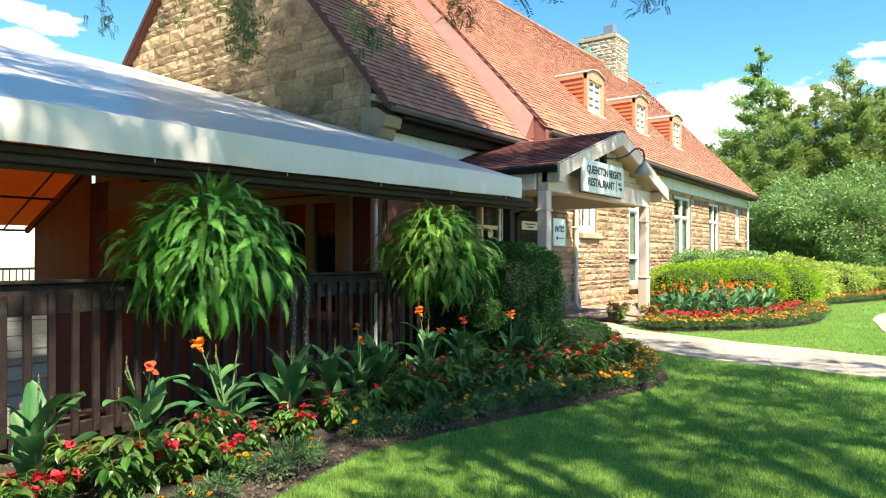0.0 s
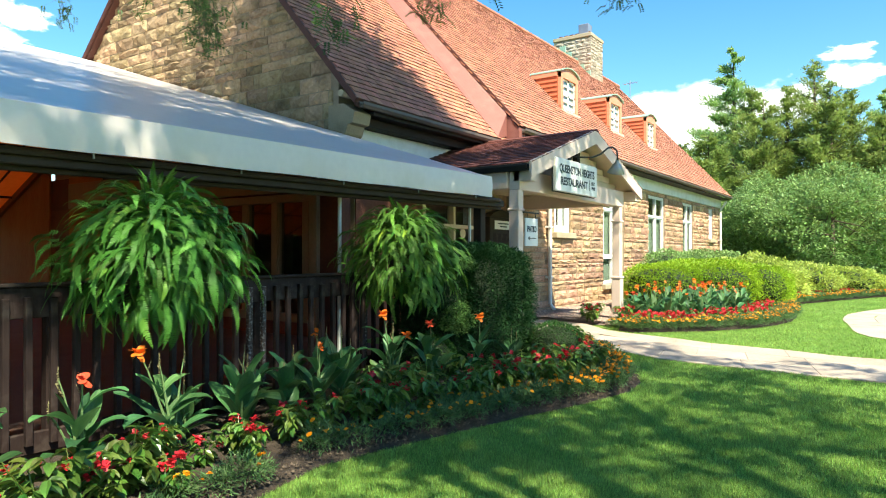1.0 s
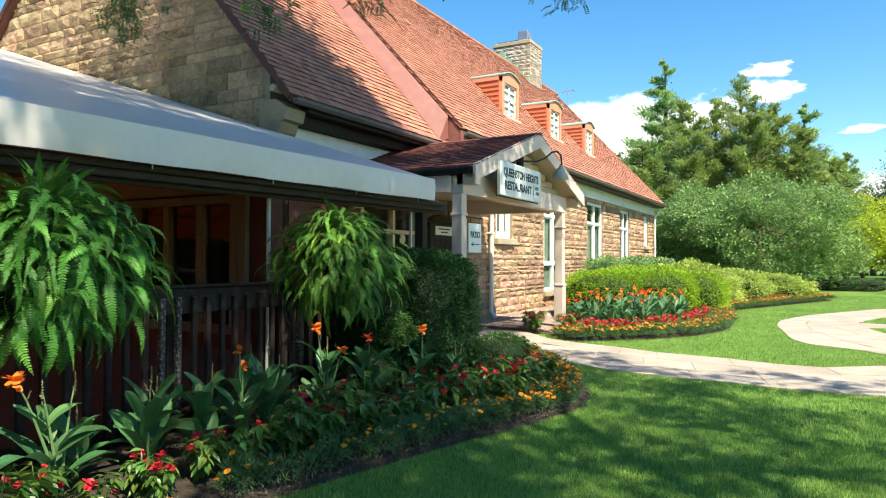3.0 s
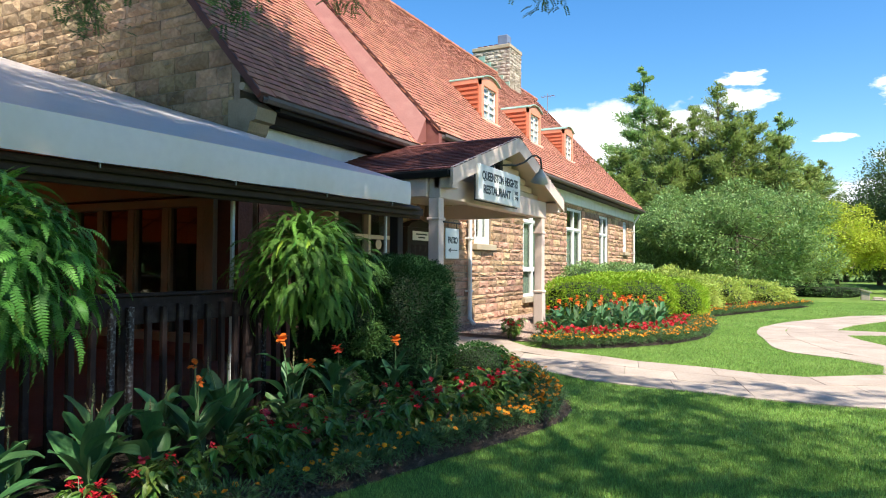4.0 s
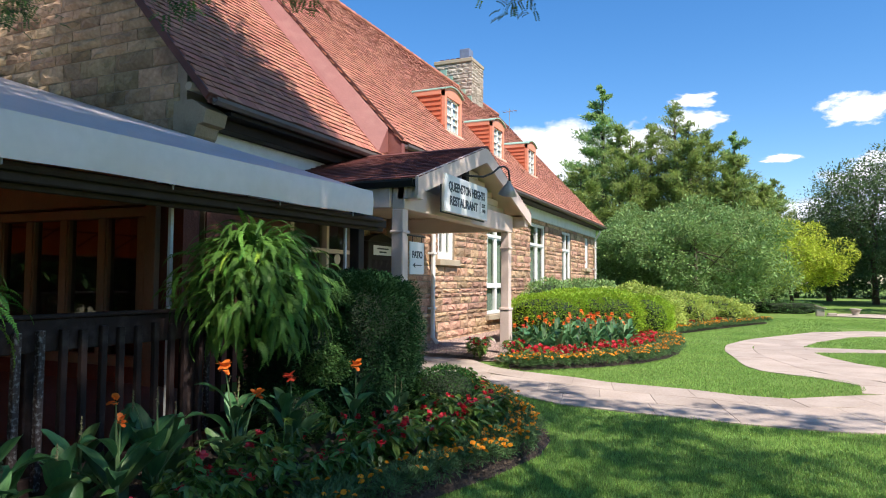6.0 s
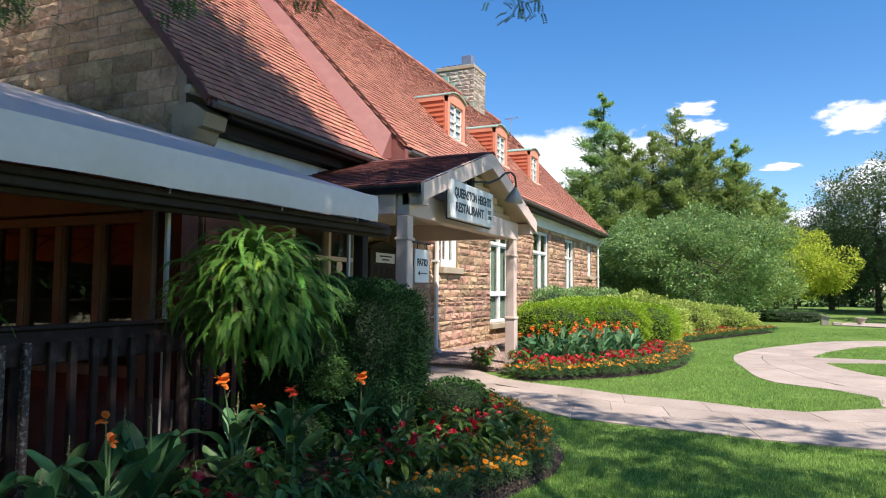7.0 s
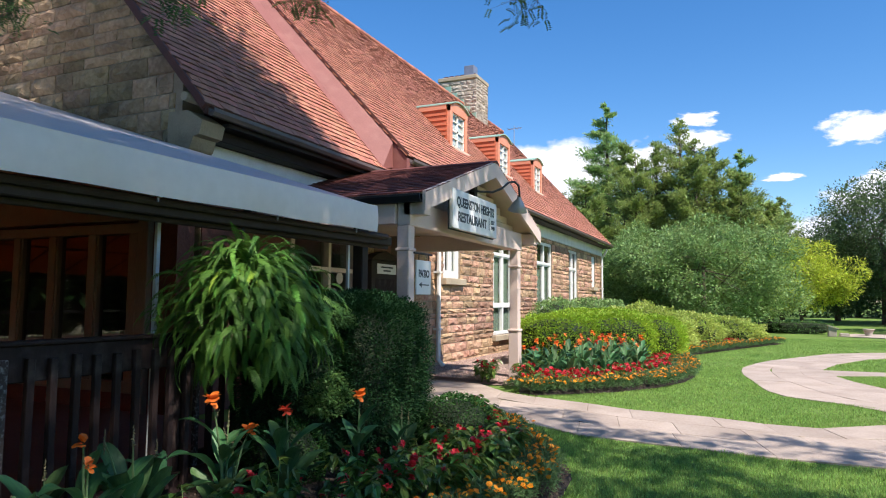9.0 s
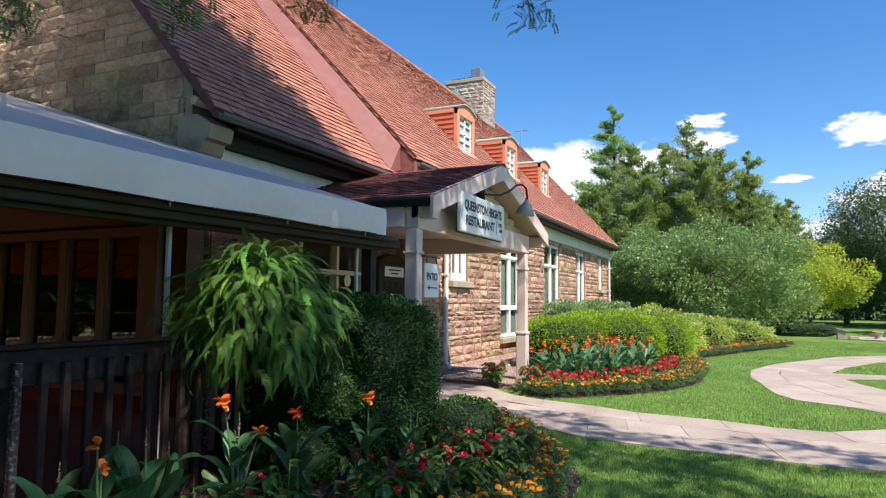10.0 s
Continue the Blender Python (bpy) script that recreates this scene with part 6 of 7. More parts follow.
# arching, hanging, spreading and upright fronds
KINDS = [(0.40, 25, -78), (0.44, 0, -82), (0.36, 50, -66), (0.40, -20, -84), (0.62, 78, -60), (0.80, 70, -72), (0.95, 62, -78), (0.70, 55, -70), (0.92, 45, -78), (1.02, 38, -80), (0.75, 30, -74), (0.98, 25, -82), (0.60, 20, -60), (0.85, 12, -80), (0.70, 0, -80), (1.0, -8, -86), (0.9, -22, -87), (1.15, 18, -86), (0.78, 40, -50), (0.84, 22, -38), (0.42, 85, 30), (0.50, 70, 5)]
FROND_GEO = [frond_geo(100 + i, *kind) for i, kind in enumerate(KINDS)]
FRONDS = [g.mesh("frond", FERN) for g in FROND_GEO]
YOUNG = [frond_geo(130 + i, 0.6 + 0.08 * i, 60 - 14 * i, -74).mesh("frond", FERN_YOUNG) for i in range(3)]


def fern(c, seed, n, more, k):
    rng = random.Random(seed)
    t = thing("hanging_fern", "huge lush Boston fern hanging under the awning edge", "fern", "hanging ferns", at=c)
    basket = Geo()
    m = 16
    prof = [(0.05, -0.20), (0.13, -0.18), (0.17, -0.02), (0.18, 0.0), (0.16, 0.0), (0.14, -0.03), (0.0, -0.03)]
    basket.add([(c[0] + r * math.cos(2 * math.pi * i / m), c[1] + r * math.sin(2 * math.pi * i / m), c[2] + z) for r, z in prof for i in range(m)],
               [(j * m + i, j * m + (i + 1) % m, (j + 1) * m + (i + 1) % m, (j + 1) * m + i) for j in range(len(prof) - 1) for i in range(m)])
    part("basket", basket, DARKBROWN, t)
    for i in range(3):
        a = 2.1 * i
        part("chain", Geo().tube([(c[0] + 0.17 * math.cos(a), c[1] + 0.17 * math.sin(a), c[2]), (c[0] - 0.08, c[1], 2.16)], 0.003, 4), BLACK, t)

    def stand(i):
        a = rng.uniform(0, 360)
        rise = KINDS[i][1]
        if i < 4:
            # short fronds that fill the outer mound
            el, u = rng.uniform(-1.2, 1.15), rng.uniform(0.55, 1.0)
            off, z = 0.70 * math.cos(el) * u, (0.44 if el > 0 else 0.52) * math.sin(el) * u
            turn = a + rng.uniform(-55, 55)
            return pose(off * math.cos(radians(a)), off * math.sin(radians(a)), z, 0, 0, turn) @ pose(0, 0, 0, rng.uniform(-35, 35), rng.uniform(-5, 35) - 22 * el, 0) @ Matrix.Scale(k * rng.uniform(0.75, 1.15), 4)
        off = rng.uniform(0.02, 0.16) + (0.06 if rise < 10 else 0)
        z = 0.04 + 0.0036 * max(rise, -30) + rng.uniform(-0.06, 0.10)
        return pose(off * math.cos(radians(a)), off * math.sin(radians(a)), z, 0, 0, a) @ pose(0, 0, 0, rng.uniform(-28, 28), rng.uniform(-11, 11), 0) @ Matrix.Scale(k * rng.uniform(0.72, 1.08), 4)

    for _ in range(n):
        i = rng.choice((rng.randrange(4), rng.randrange(4), rng.randrange(4), rng.randrange(4), rng.randrange(18), rng.randrange(18), rng.randrange(18, 22)))
        young = rng.random() < 0.06
        ob = part("frond", rng.choice(YOUNG) if young else FRONDS[i], None, t)
        ob.matrix_parent_inverse = Matrix()
        ob.matrix_basis = stand(8 if young else i)
    # the crowded inner fronds, past counting
    g = Geo()
    for _ in range(more):
        i = rng.randrange(4) if rng.random() < 0.55 else rng.randrange(18)
        mx = Matrix.Translation(c) @ stand(i)
        g.add([tuple(mx @ Vector(v)) for v in FROND_GEO[i].v], FROND_GEO[i].f)
    tagged(part("inner_fronds", g, FERN, t), kind="stuff")


fern((-4.78, 3.22, 1.53), 201, 300, 560, 0.76)
fern((-4.80, 6.29, 1.52), 202, 300, 560, 0.76)

# ---- flowers ----
CANNA = mat("canna_leaf", (0.036, 0.118, 0.045), (0.098, 0.225, 0.075), 0.48, 3, 14, 0.15, 20, rand=0.4, hue=0.035, translucent=0.28, stretch=(1, 4, 1), spec=0.35)
STEM = mat("canna_stem", (0.09, 0.16, 0.06), (0.15, 0.23, 0.09), 0.5, 5, 20, 0)
PETAL_OR = mat("orange_petal", (0.85, 0.17, 0.02), (0.92, 0.27, 0.04), 0.5, 10, 40, 0, translucent=0.3)
PETAL_RED = mat("coral_petal", (0.75, 0.07, 0.03), (0.85, 0.14, 0.07), 0.5, 10, 40, 0, translucent=0.3)
SEED = mat("seed_head", (0.10, 0.095, 0.04), (0.20, 0.17, 0.08), 0.7, 20, 60, 0)


def canna_leaf(seed, length, width, droop):
    """A broad pointed blade with a sunken midrib and a wavy rim."""
    g = Geo()
    n, m = 12, 6
    p, a = Vector((0, 0, 0)), radians(72)
    for i in range(n + 1):
        s = i / n
        w = width * (1.32 * s ** 0.62 * (1 - s) ** 0.58 * 0.72 + 0.010 * (1 - s))
        wave = 0.010 * math.sin(s * 11 + seed)
        for j in range(-m // 2, m // 2 + 1):
            u = j / (m / 2)
            cup = 0.30 * abs(u) ** 1.4 * w
            g.v.append((p.x - cup * math.sin(a), u * w, p.z + cup * math.cos(a) + wave * u * abs(u)))
        p = p + Vector((math.cos(a), 0, math.sin(a))) * length / n
        a -= droop / n * (0.5 + 1.0 * s)
    k = m + 1
    g.f = [(i * k + j, i * k + j + 1, (i + 1) * k + j + 1, (i + 1) * k + j) for i in range(n) for j in range(m)]
    return g.mesh("leaf", CANNA, True)


CLEAVES = [canna_leaf(300 + i, 0.42 + 0.05 * (i % 3), 0.17 + 0.025 * (i % 2), radians(10 + 17 * i)) for i in range(6)]


def petal_cluster(seed, size, material, n=9):
    rng = random.Random(seed)
    g = Geo()
    for i in range(n):
        a, e = rng.uniform(0, 2 * math.pi), rng.uniform(-0.6, 1.2)
        d = Vector((math.cos(a) * math.cos(e), math.sin(a) * math.cos(e), math.sin(e)))
        side = d.cross(Vector((0, 0, 1))).normalized()
        up = side.cross(d)
        s = size * rng.uniform(0.7, 1.1)
        c = Vector((rng.uniform(-1, 1), rng.uniform(-1, 1), rng.uniform(-1, 1))) * size * 0.25
        k = len(g.v)
        g.v += [tuple(c), tuple(c + d * s * 0.4 + side * s * 0.36 + up * s * 0.05), tuple(c + d * s * 0.85 + side * s * 0.32 - up * s * 0.1), tuple(c + d * s - up * s * 0.16), tuple(c + d * s * 0.85 - side * s * 0.32 - up * s * 0.1), tuple(c + d * s * 0.4 - side * s * 0.36 + up * s * 0.05), tuple(c + d * s * 0.5)]
        g.f += [(k, k + 1, k + 6), (k + 1, k + 2, k + 6), (k + 2, k + 3, k + 6), (k + 3, k + 4, k + 6), (k + 4, k + 5, k + 6), (k + 5, k, k + 6)]
    return g.mesh("flower", material, True)


CANNA_FL = [petal_cluster(310, 0.072, PETAL_OR, 14), petal_cluster(311, 0.074, PETAL_RED, 14), petal_cluster(312, 0.055, PETAL_OR)]


def seed_mesh():
    """One knobbly spike of dried bracts on a thin stalk."""
    rng = random.Random(5)
    g = Geo()
    way, radii = [(0, 0, -0.02), (0, 0, 0.0)], [0.003, 0.003]
    for i in range(14):
        a, z = i * 2.4, 0.004 + 0.008 * i
        out = 0.006 * (1 - 0.5 * i / 14)
        way.append((out * math.cos(a), out * math.sin(a), z))
        radii.append((0.011 if i % 2 else 0.0045) * (1 - 0.55 * i / 14) * rng.uniform(0.85, 1.15))
    way.append((0, 0, 0.125))
    radii.append(0.001)
    g.tube(way, radii, 6)
    return g.mesh("seed_head", SEED)


SEEDS = seed_mesh()


def canna(x, y, stems, seed, n=8, group="cannas in the near bed", k=1.0):
    """A clump of upright stems (dx, dy, height, flower) with broad leaves round the first one."""
    rng = random.Random(seed)
    kinds = [f for *_, f in stems if f is not None]
    word = "a coral red flower" if 1 in kinds else ("an orange flower" if kinds else "a dry seed head")
    t = thing("canna", "canna with broad blue-green leaves and " + word, "flower", group, at=(x, y, 0.03))

    def fix(ob, m=None):
        ob.matrix_parent_inverse = Matrix()
        if m is not None:
            ob.matrix_basis = m

    for dx, dy, h, flower in stems:
        top = Vector((dx, dy, h))
        way = [Vector((dx * 0.1, dy * 0.1, -0.03)), Vector((dx * 0.3 + 0.01, dy * 0.3, h * 0.45)), Vector((dx * 0.75, dy * 0.75, h * 0.85)), top]
        fix(part("stem", Geo().tube(way, [0.013, 0.010, 0.006, 0.004], 6).mesh("stem", STEM), None, t))
        turn = Matrix.Rotation(rng.uniform(0, 6), 4, "Z")
        if flower is None:
            fix(part("seed_head", SEEDS, None, t), Matrix.Translation(top - Vector((0, 0, 0.05))) @ turn)
            if seed % 2:
                fix(part("seed_head", SEEDS, None, t), Matrix.Translation(way[2] - Vector((0, 0, 0.02))) @ Matrix.Rotation(0.5, 4, "X") @ Matrix.Scale(0.8, 4))
        else:
            fix(part("flower", CANNA_FL[flower], None, t), Matrix.Translation(top) @ turn)
            fix(part("seed_head", SEEDS, None, t), Matrix.Translation(way[2]) @ turn @ Matrix.Rotation(0.6, 4, "X") @ Matrix.Scale(0.7, 4))
    dx, dy, h, _ = stems[0]
    for i in range(n):
        z = h * (0.06 + 0.60 * i / n)
        lift = 10 * (i / n)
        fix(part("leaf", CLEAVES[rng.randrange(6)], None, t),
            pose(dx * 0.5 * z / h + rng.uniform(-0.04, 0.04), dy * 0.5 * z / h + rng.uniform(-0.04, 0.04), z, 0, 0, i * 137 + rng.uniform(-35, 35))
            @ pose(0, 0, 0, rng.uniform(-14, 14), rng.uniform(0, 36) - lift, 0) @ Matrix.Scale(k * rng.uniform(0.75, 1.08) * (1 - 0.22 * i / n), 4))
    return t


NEAR_CANNAS = [
    (-4.50, 1.80, [(0.05, 0.0, 0.66, None), (0.0, 0.10, 0.50, None)], 9, 1.0),
    (-4.45, 2.50, [(0.16, -0.07, 0.70, 1), (-0.05, -0.12, 0.70, None), (0.0, -0.2, 0.5, None)], 9, 0.95),
    (-4.40, 3.12, [(0.0, -0.25, 0.80, 0), (0.0, 0.10, 0.74, None), (0.0, -0.1, 0.72, None)], 9, 0.95),
    (-4.45, 3.76, [(0.05, 0.0, 0.70, None), (0.0, 0.15, 0.55, None)], 9, 1.0),
    (-4.45, 4.22, [(0.0, 0.0, 0.52, None)], 8, 1.05),
    (-4.45, 4.62, [(0.05, -0.06, 0.78, 2), (0.06, -0.03, 0.65, 2)], 9, 0.95),
    (-4.50, 4.98, [(0.05, -0.25, 0.75, None), (0.10, -0.10, 0.75, None)], 10, 1.0),
    (-4.50, 5.75, [(0.0, -0.14, 0.86, 0), (0.1, 0.12, 0.62, 0), (0.0, 0.02, 0.70, None)], 10, 0.9),
    (-4.35, 6.25, [(0.10, -0.15, 0.74, 1)], 9, 0.9),
    (-4.20, 7.00, [(0.05, -0.05, 0.75, 0), (0.0, 0.05, 0.5, None)], 6, 0.8),
    (-4.10, 7.62, [(0.0, 0.0, 0.50, None), (0.03, 0.08, 0.44, None)], 7, 0.75),
    (-4.30, 8.75, [(0.0, 0.0, 0.42, None)], 9, 0.7),
    (-4.70, 3.42, [(0.0, 0.0, 0.48, None)], 6, 0.9),
    (-4.72, 4.05, [(0.0, 0.0, 0.56, None)], 6, 1.0),
    (-4.75, 4.60, [(0.0, 0.0, 0.58, None)], 6, 1.0),
    (-4.72, 5.35, [(0.0, 0.0, 0.56, None)], 6, 0.95),
    (-4.70, 6.05, [(0.0, 0.0, 0.50, None)], 6, 0.9),
    (-4.60, 1.00, [(0.0, 0.0, 0.66, 0)], 8, 1.0),
    (-4.55, 0.30, [(0.0, 0.0, 0.60, None)], 8, 1.0),
]
for i, (x, y, stems, n, k) in enumerate(NEAR_CANNAS):
    canna(x, y, stems, 330 + i, n + 3, k=k)

BEG_LEAF = leaf_mat("begonia_leaf", (0.058, 0.160, 0.026), (0.175, 0.235, 0.048), 0.35, 0.32, 0.4, 0.045, 6, 0.5)
BEG_RED = mat("red_petal", (0.55, 0.015, 0.030), (0.72, 0.04, 0.06), 0.5, 10, 40, 0, translucent=0.3)
MAR_LEAF = leaf_mat("marigold_leaf", (0.065, 0.145, 0.048), (0.14, 0.235, 0.085), 0.3, 0.6, 0.35, 0.02, 6)
MAR_YEL = mat("yellow_orange_petal", (0.86, 0.30, 0.008), (0.93, 0.48, 0.02), 0.55, 10, 40, 0, rand=0.2, translucent=0.3)


def wing_leaf(g, p, d, size, rng):
    """One pointed leaf, folded along its midrib and arching down."""
    d = d.normalized()
    side = d.cross(Vector((rng.uniform(-0.4, 0.4), rng.uniform(-0.4, 0.4), 1))).normalized()
    up = side.cross(d)
    k = len(g.v)
    for s, w in ((0.0, 0.0), (0.18, 0.20), (0.45, 0.29), (0.75, 0.19), (1.0, 0.0)):
        c = p + d * (size * s) - Vector((0, 0, 0.28 * size * s * s))
        if w == 0.0:
            g.v.append(tuple(c))
        else:
            lift = up * (0.10 * size)
            g.v += [tuple(c + side * (w * size) + lift), tuple(c), tuple(c - side * (w * size * 0.85) + lift)]
    g.f += [(k, k + 1, k + 2), (k, k + 2, k + 3)]
    for a in (k + 1, k + 4):
        g.f += [(a, a + 3, a + 4, a + 1), (a + 1, a + 4, a + 5, a + 2)]
    g.f += [(k + 7, k + 10, k + 8), (k + 8, k + 10, k + 9)]


def begonia_leaves(seed):
    """Arching fleshy stems with pointed wing-shaped leaves that hang outward."""
    rng = random.Random(seed)
    g = Geo()
    for i in range(9):
        a, r, h = 2 * math.pi * i / 9 + rng.uniform(-0.3, 0.3), rng.uniform(0.05, 0.17), rng.uniform(0.22, 0.36)
        way = [Vector((0, 0, 0)), Vector((r * 0.35 * math.cos(a), r * 0.35 * math.sin(a), h * 0.6)), Vector((r * math.cos(a), r * math.sin(a), h))]
        g.tube(way, [0.006, 0.005, 0.003], 4, False)
        for s in (0.3, 0.45, 0.58, 0.7, 0.8, 0.88, 0.95, 1.0, 1.0):
            p = way[0].lerp(way[1], s * 2) if s < 0.5 else way[1].lerp(way[2], s * 2 - 1)
            b = a + rng.uniform(-1.6, 1.6)
            wing_leaf(g, p, Vector((math.cos(b), math.sin(b), rng.uniform(-0.75, 0.25))), rng.uniform(0.07, 0.11), rng)
    return g.mesh("foliage", BEG_LEAF)


def marigold_leaves(seed):
    rng = random.Random(seed)
    g = Geo()
    spots = []
    for _ in range(400):
        d = Vector((rng.gauss(0, 1), rng.gauss(0, 1), rng.uniform(-0.1, 1.4))).normalized()
        k = rng.uniform(0.6, 1)
        spots.append(((d.x * 0.13 * k, d.y * 0.13 * k, 0.06 + d.z * 0.12 * k), d))
    leaves(g, spots, 0.05, rng, 0.1, 0, 0.17)
    return g.mesh("foliage", MAR_LEAF)


def bloom(seed, r, n, material, name):
    rng = random.Random(seed)
    g = Geo()
    for ring, (k, rise) in enumerate(((1.0, 0.1), (0.7, 0.4), (0.4, 0.7))):
        for i in range(n):
            a = 2 * math.pi * (i + 0.5 * ring) / n + rng.uniform(-0.1, 0.1)
            d = Vector((math.cos(a), math.sin(a), 0))
            s = Vector((-d.y, d.x, 0))
            q = len(g.v)
            z = rise * r * 0.7
            g.v += [(0, 0, z * 0.5), tuple(d * r * k * 0.75 + s * r * 0.3 + Vector((0, 0, z))), tuple(d * r * k + Vector((0, 0, z * 0.9))), tuple(d * r * k * 0.75 - s * r * 0.3 + Vector((0, 0, z)))]
            g.f.append((q, q + 1, q + 2, q + 3))
    return g.mesh(name, material)


BEG_F = [begonia_leaves(400 + i) for i in range(4)]
MAR_F = [marigold_leaves(410 + i) for i in range(4)]
RED_BLOOM = [petal_cluster(420 + i, 0.036, BEG_RED, 18) for i in range(3)]
MAR_BLOOM = [bloom(430 + i, 0.024, 8, MAR_YEL, "blossom") for i in range(2)]


def bedding(kind, x, y, rng, group, z=0.03, k=1.0, more=0, big=1.0):
    if kind == "begonia":
        t = thing("begonia", "begonia with bronze-green leaves and red blossoms", "flower", group, at=(x, y, z))
        fol, blooms, n, r, hh = rng.choice(BEG_F), RED_BLOOM, rng.randint(1, 3), 0.18, 0.33
    else:
        t = thing("marigold", "low marigold with feathery leaves and orange blossoms", "flower", group, at=(x, y, z))
        fol, blooms, n, r, hh = rng.choice(MAR_F), MAR_BLOOM, rng.randint(2, 5), 0.12, 0.18
    n += more
    turn = rng.uniform(0, 360)
    ob = part("foliage", fol, None, t)
    ob.matrix_parent_inverse = Matrix()
    s = k * rng.uniform(0.85, 1.2)
    ob.matrix_basis = pose(0, 0, 0, 0, 0, turn) @ Matrix.Scale(s, 4)
    for _ in range(n):
        a, q = rng.uniform(0, 2 * math.pi), r * rng.uniform(0.2, 1) * s
        ob = part("blossom", rng.choice(blooms), None, t)
        ob.matrix_parent_inverse = Matrix()
        ob.matrix_basis = pose(q * math.cos(a), q * math.sin(a), (hh - 0.25 * q) * s + rng.uniform(-0.02, 0.03), rng.uniform(-35, 35), rng.uniform(-35, 35), turn) @ Matrix.Scale(big * rng.uniform(0.8, 1.25), 4)


rng = random.Random(77)


def along_edge(outline, lo, hi, step, inset, jitter):
    """Points beside a stretch of an outline, inset to its inner side."""
    pts = []
    run = 0.0
    for (x0, y0), (x1, y1) in zip(outline[lo:hi], outline[lo + 1:hi + 1]):
        d = math.hypot(x1 - x0, y1 - y0)
        nx, ny = -(y1 - y0) / d, (x1 - x0) / d
        while run < d:
            k = run / d
            pts.append((x0 + (x1 - x0) * k + nx * inset + rng.uniform(-jitter, jitter), y0 + (y1 - y0) * k + ny * inset + rng.uniform(-jitter, jitter)))
            run += step
        run -= d
    return pts


for inset, step in ((0.17, 0.17), (0.36, 0.21)):
    for x, y in along_edge(LEFT_BED, 1, 12, step, inset, 0.05):
        if y > 0.8 and in_left(x, y) and not (y < 5.2 and rng.random() < (0.65 if inset > 0.3 else 0.2)):
            bedding("marigold", x, y, rng, "marigolds in the near bed", more=(4 if y > 6.4 else -1), big=(1.0 if y > 6.4 else 0.95))
for inset, step in ((0.58, 0.24), (0.84, 0.27), (1.1, 0.36)):
    for x, y in along_edge(LEFT_BED, 1, 12, step, inset, 0.07):
        if y > 0.8 and in_left(x, y) and x > -4.4 and not (rng.random() < (0.85 if y < 4.4 else 0.5 if y < 6.2 else 0.25) * (inset > 0.7) + 0.35 * (inset < 0.7 and y < 4.4)):
            bedding("begonia", x, y, rng, "begonias in the near bed", big=0.9, more=(1 if y > 6.2 else 0))
for x, y, more in ((-4.05, 1.42, 1), (-4.0, 1.72, 2), (-3.95, 2.02, 1), (-4.12, 2.25, 0), (-3.82, 2.36, 3), (-3.68, 2.66, 4), (-3.95, 2.75, 1), (-3.98, 3.1, 1), (-3.86, 3.42, 3), (-4.08, 3.5, 1)):
    bedding("begonia", x, y, rng, "begonias in the near bed", k=0.74, big=0.9, more=max(0, more - 1))
for inset, step in ((0.06, 0.22), (0.30, 0.24)):
    for x, y in along_edge(RIGHT_BED, 1, 13, step, inset, 0.06):
        if in_right(x, y) and (x > -4.8 or y > 14.6):
            bedding("marigold", x, y, rng, "marigolds in the far bed", k=1.2, more=5, big=1.1)
for inset, step in ((0.66, 0.26), (0.92, 0.28), (1.18, 0.34)):
    for x, y in along_edge(RIGHT_BED, 1, 13, step, inset, 0.08):
        if in_right(x, y) and (x > -4.8 or y > 14.6):
            bedding("begonia", x, y, rng, "begonias in the far bed", k=0.72, more=2, big=1.1)
for x, y, kind in ((-5.72, 14.35, "begonia"), (-5.6, 14.0, "begonia"), (-5.78, 14.1, "begonia"), (-4.98, 13.5, "marigold"), (-5.05, 13.9, "marigold"), (-4.9, 14.2, "begonia"), (-4.85, 13.8, "begonia")):
    bedding(kind, x, y, rng, "flowers round the porch post", k=1.1, more=2, big=1.2)
def from_front(x, y):
    """Distance from the front edge of the far bed."""
    best = 9.0
    for (x0, y0), (x1, y1) in zip(RIGHT_BED[1:9], RIGHT_BED[2:10]):
        dx, dy = x1 - x0, y1 - y0
        k = max(0, min(1, ((x - x0) * dx + (y - y0) * dy) / (dx * dx + dy * dy)))
        best = min(best, math.hypot(x - x0 - k * dx, y - y0 - k * dy))
    return best


spots = []
for _ in range(6000):
    x, y = rng.uniform(-5.4, -2.8), rng.uniform(14.2, 20.4)
    if len(spots) < 84 and in_right(x, y) and edge_right(x, y) > 0.2 and 1.15 < from_front(x, y) < 2.3 and all(math.hypot(x - a, y - b) > 0.24 for a, b in spots):
        spots.append((x, y))
for i, (x, y) in enumerate(spots):
    stems = [(rng.uniform(-0.08, 0.08), rng.uniform(-0.08, 0.08), rng.uniform(0.58, 0.84), rng.choice((0, 0, 1, 2, None, None)))]
    canna(x, y, stems, 500 + i, 7, "cannas in the far bed", 0.85)
# small round box bushes in the near bed
shrub("box_bush", "small round box bush in the flower bed", [(-3.95, 8.55, 0.28, 0.42, 0.42, 0.34)], LEAF_BOX, 0.026, 5000, 86, bump=0.05)
shrub("box_bush", "small round box bush in the flower bed", [(-4.75, 6.75, 0.25, 0.36, 0.36, 0.32)], LEAF_BOX, 0.026, 4500, 87, bump=0.05)

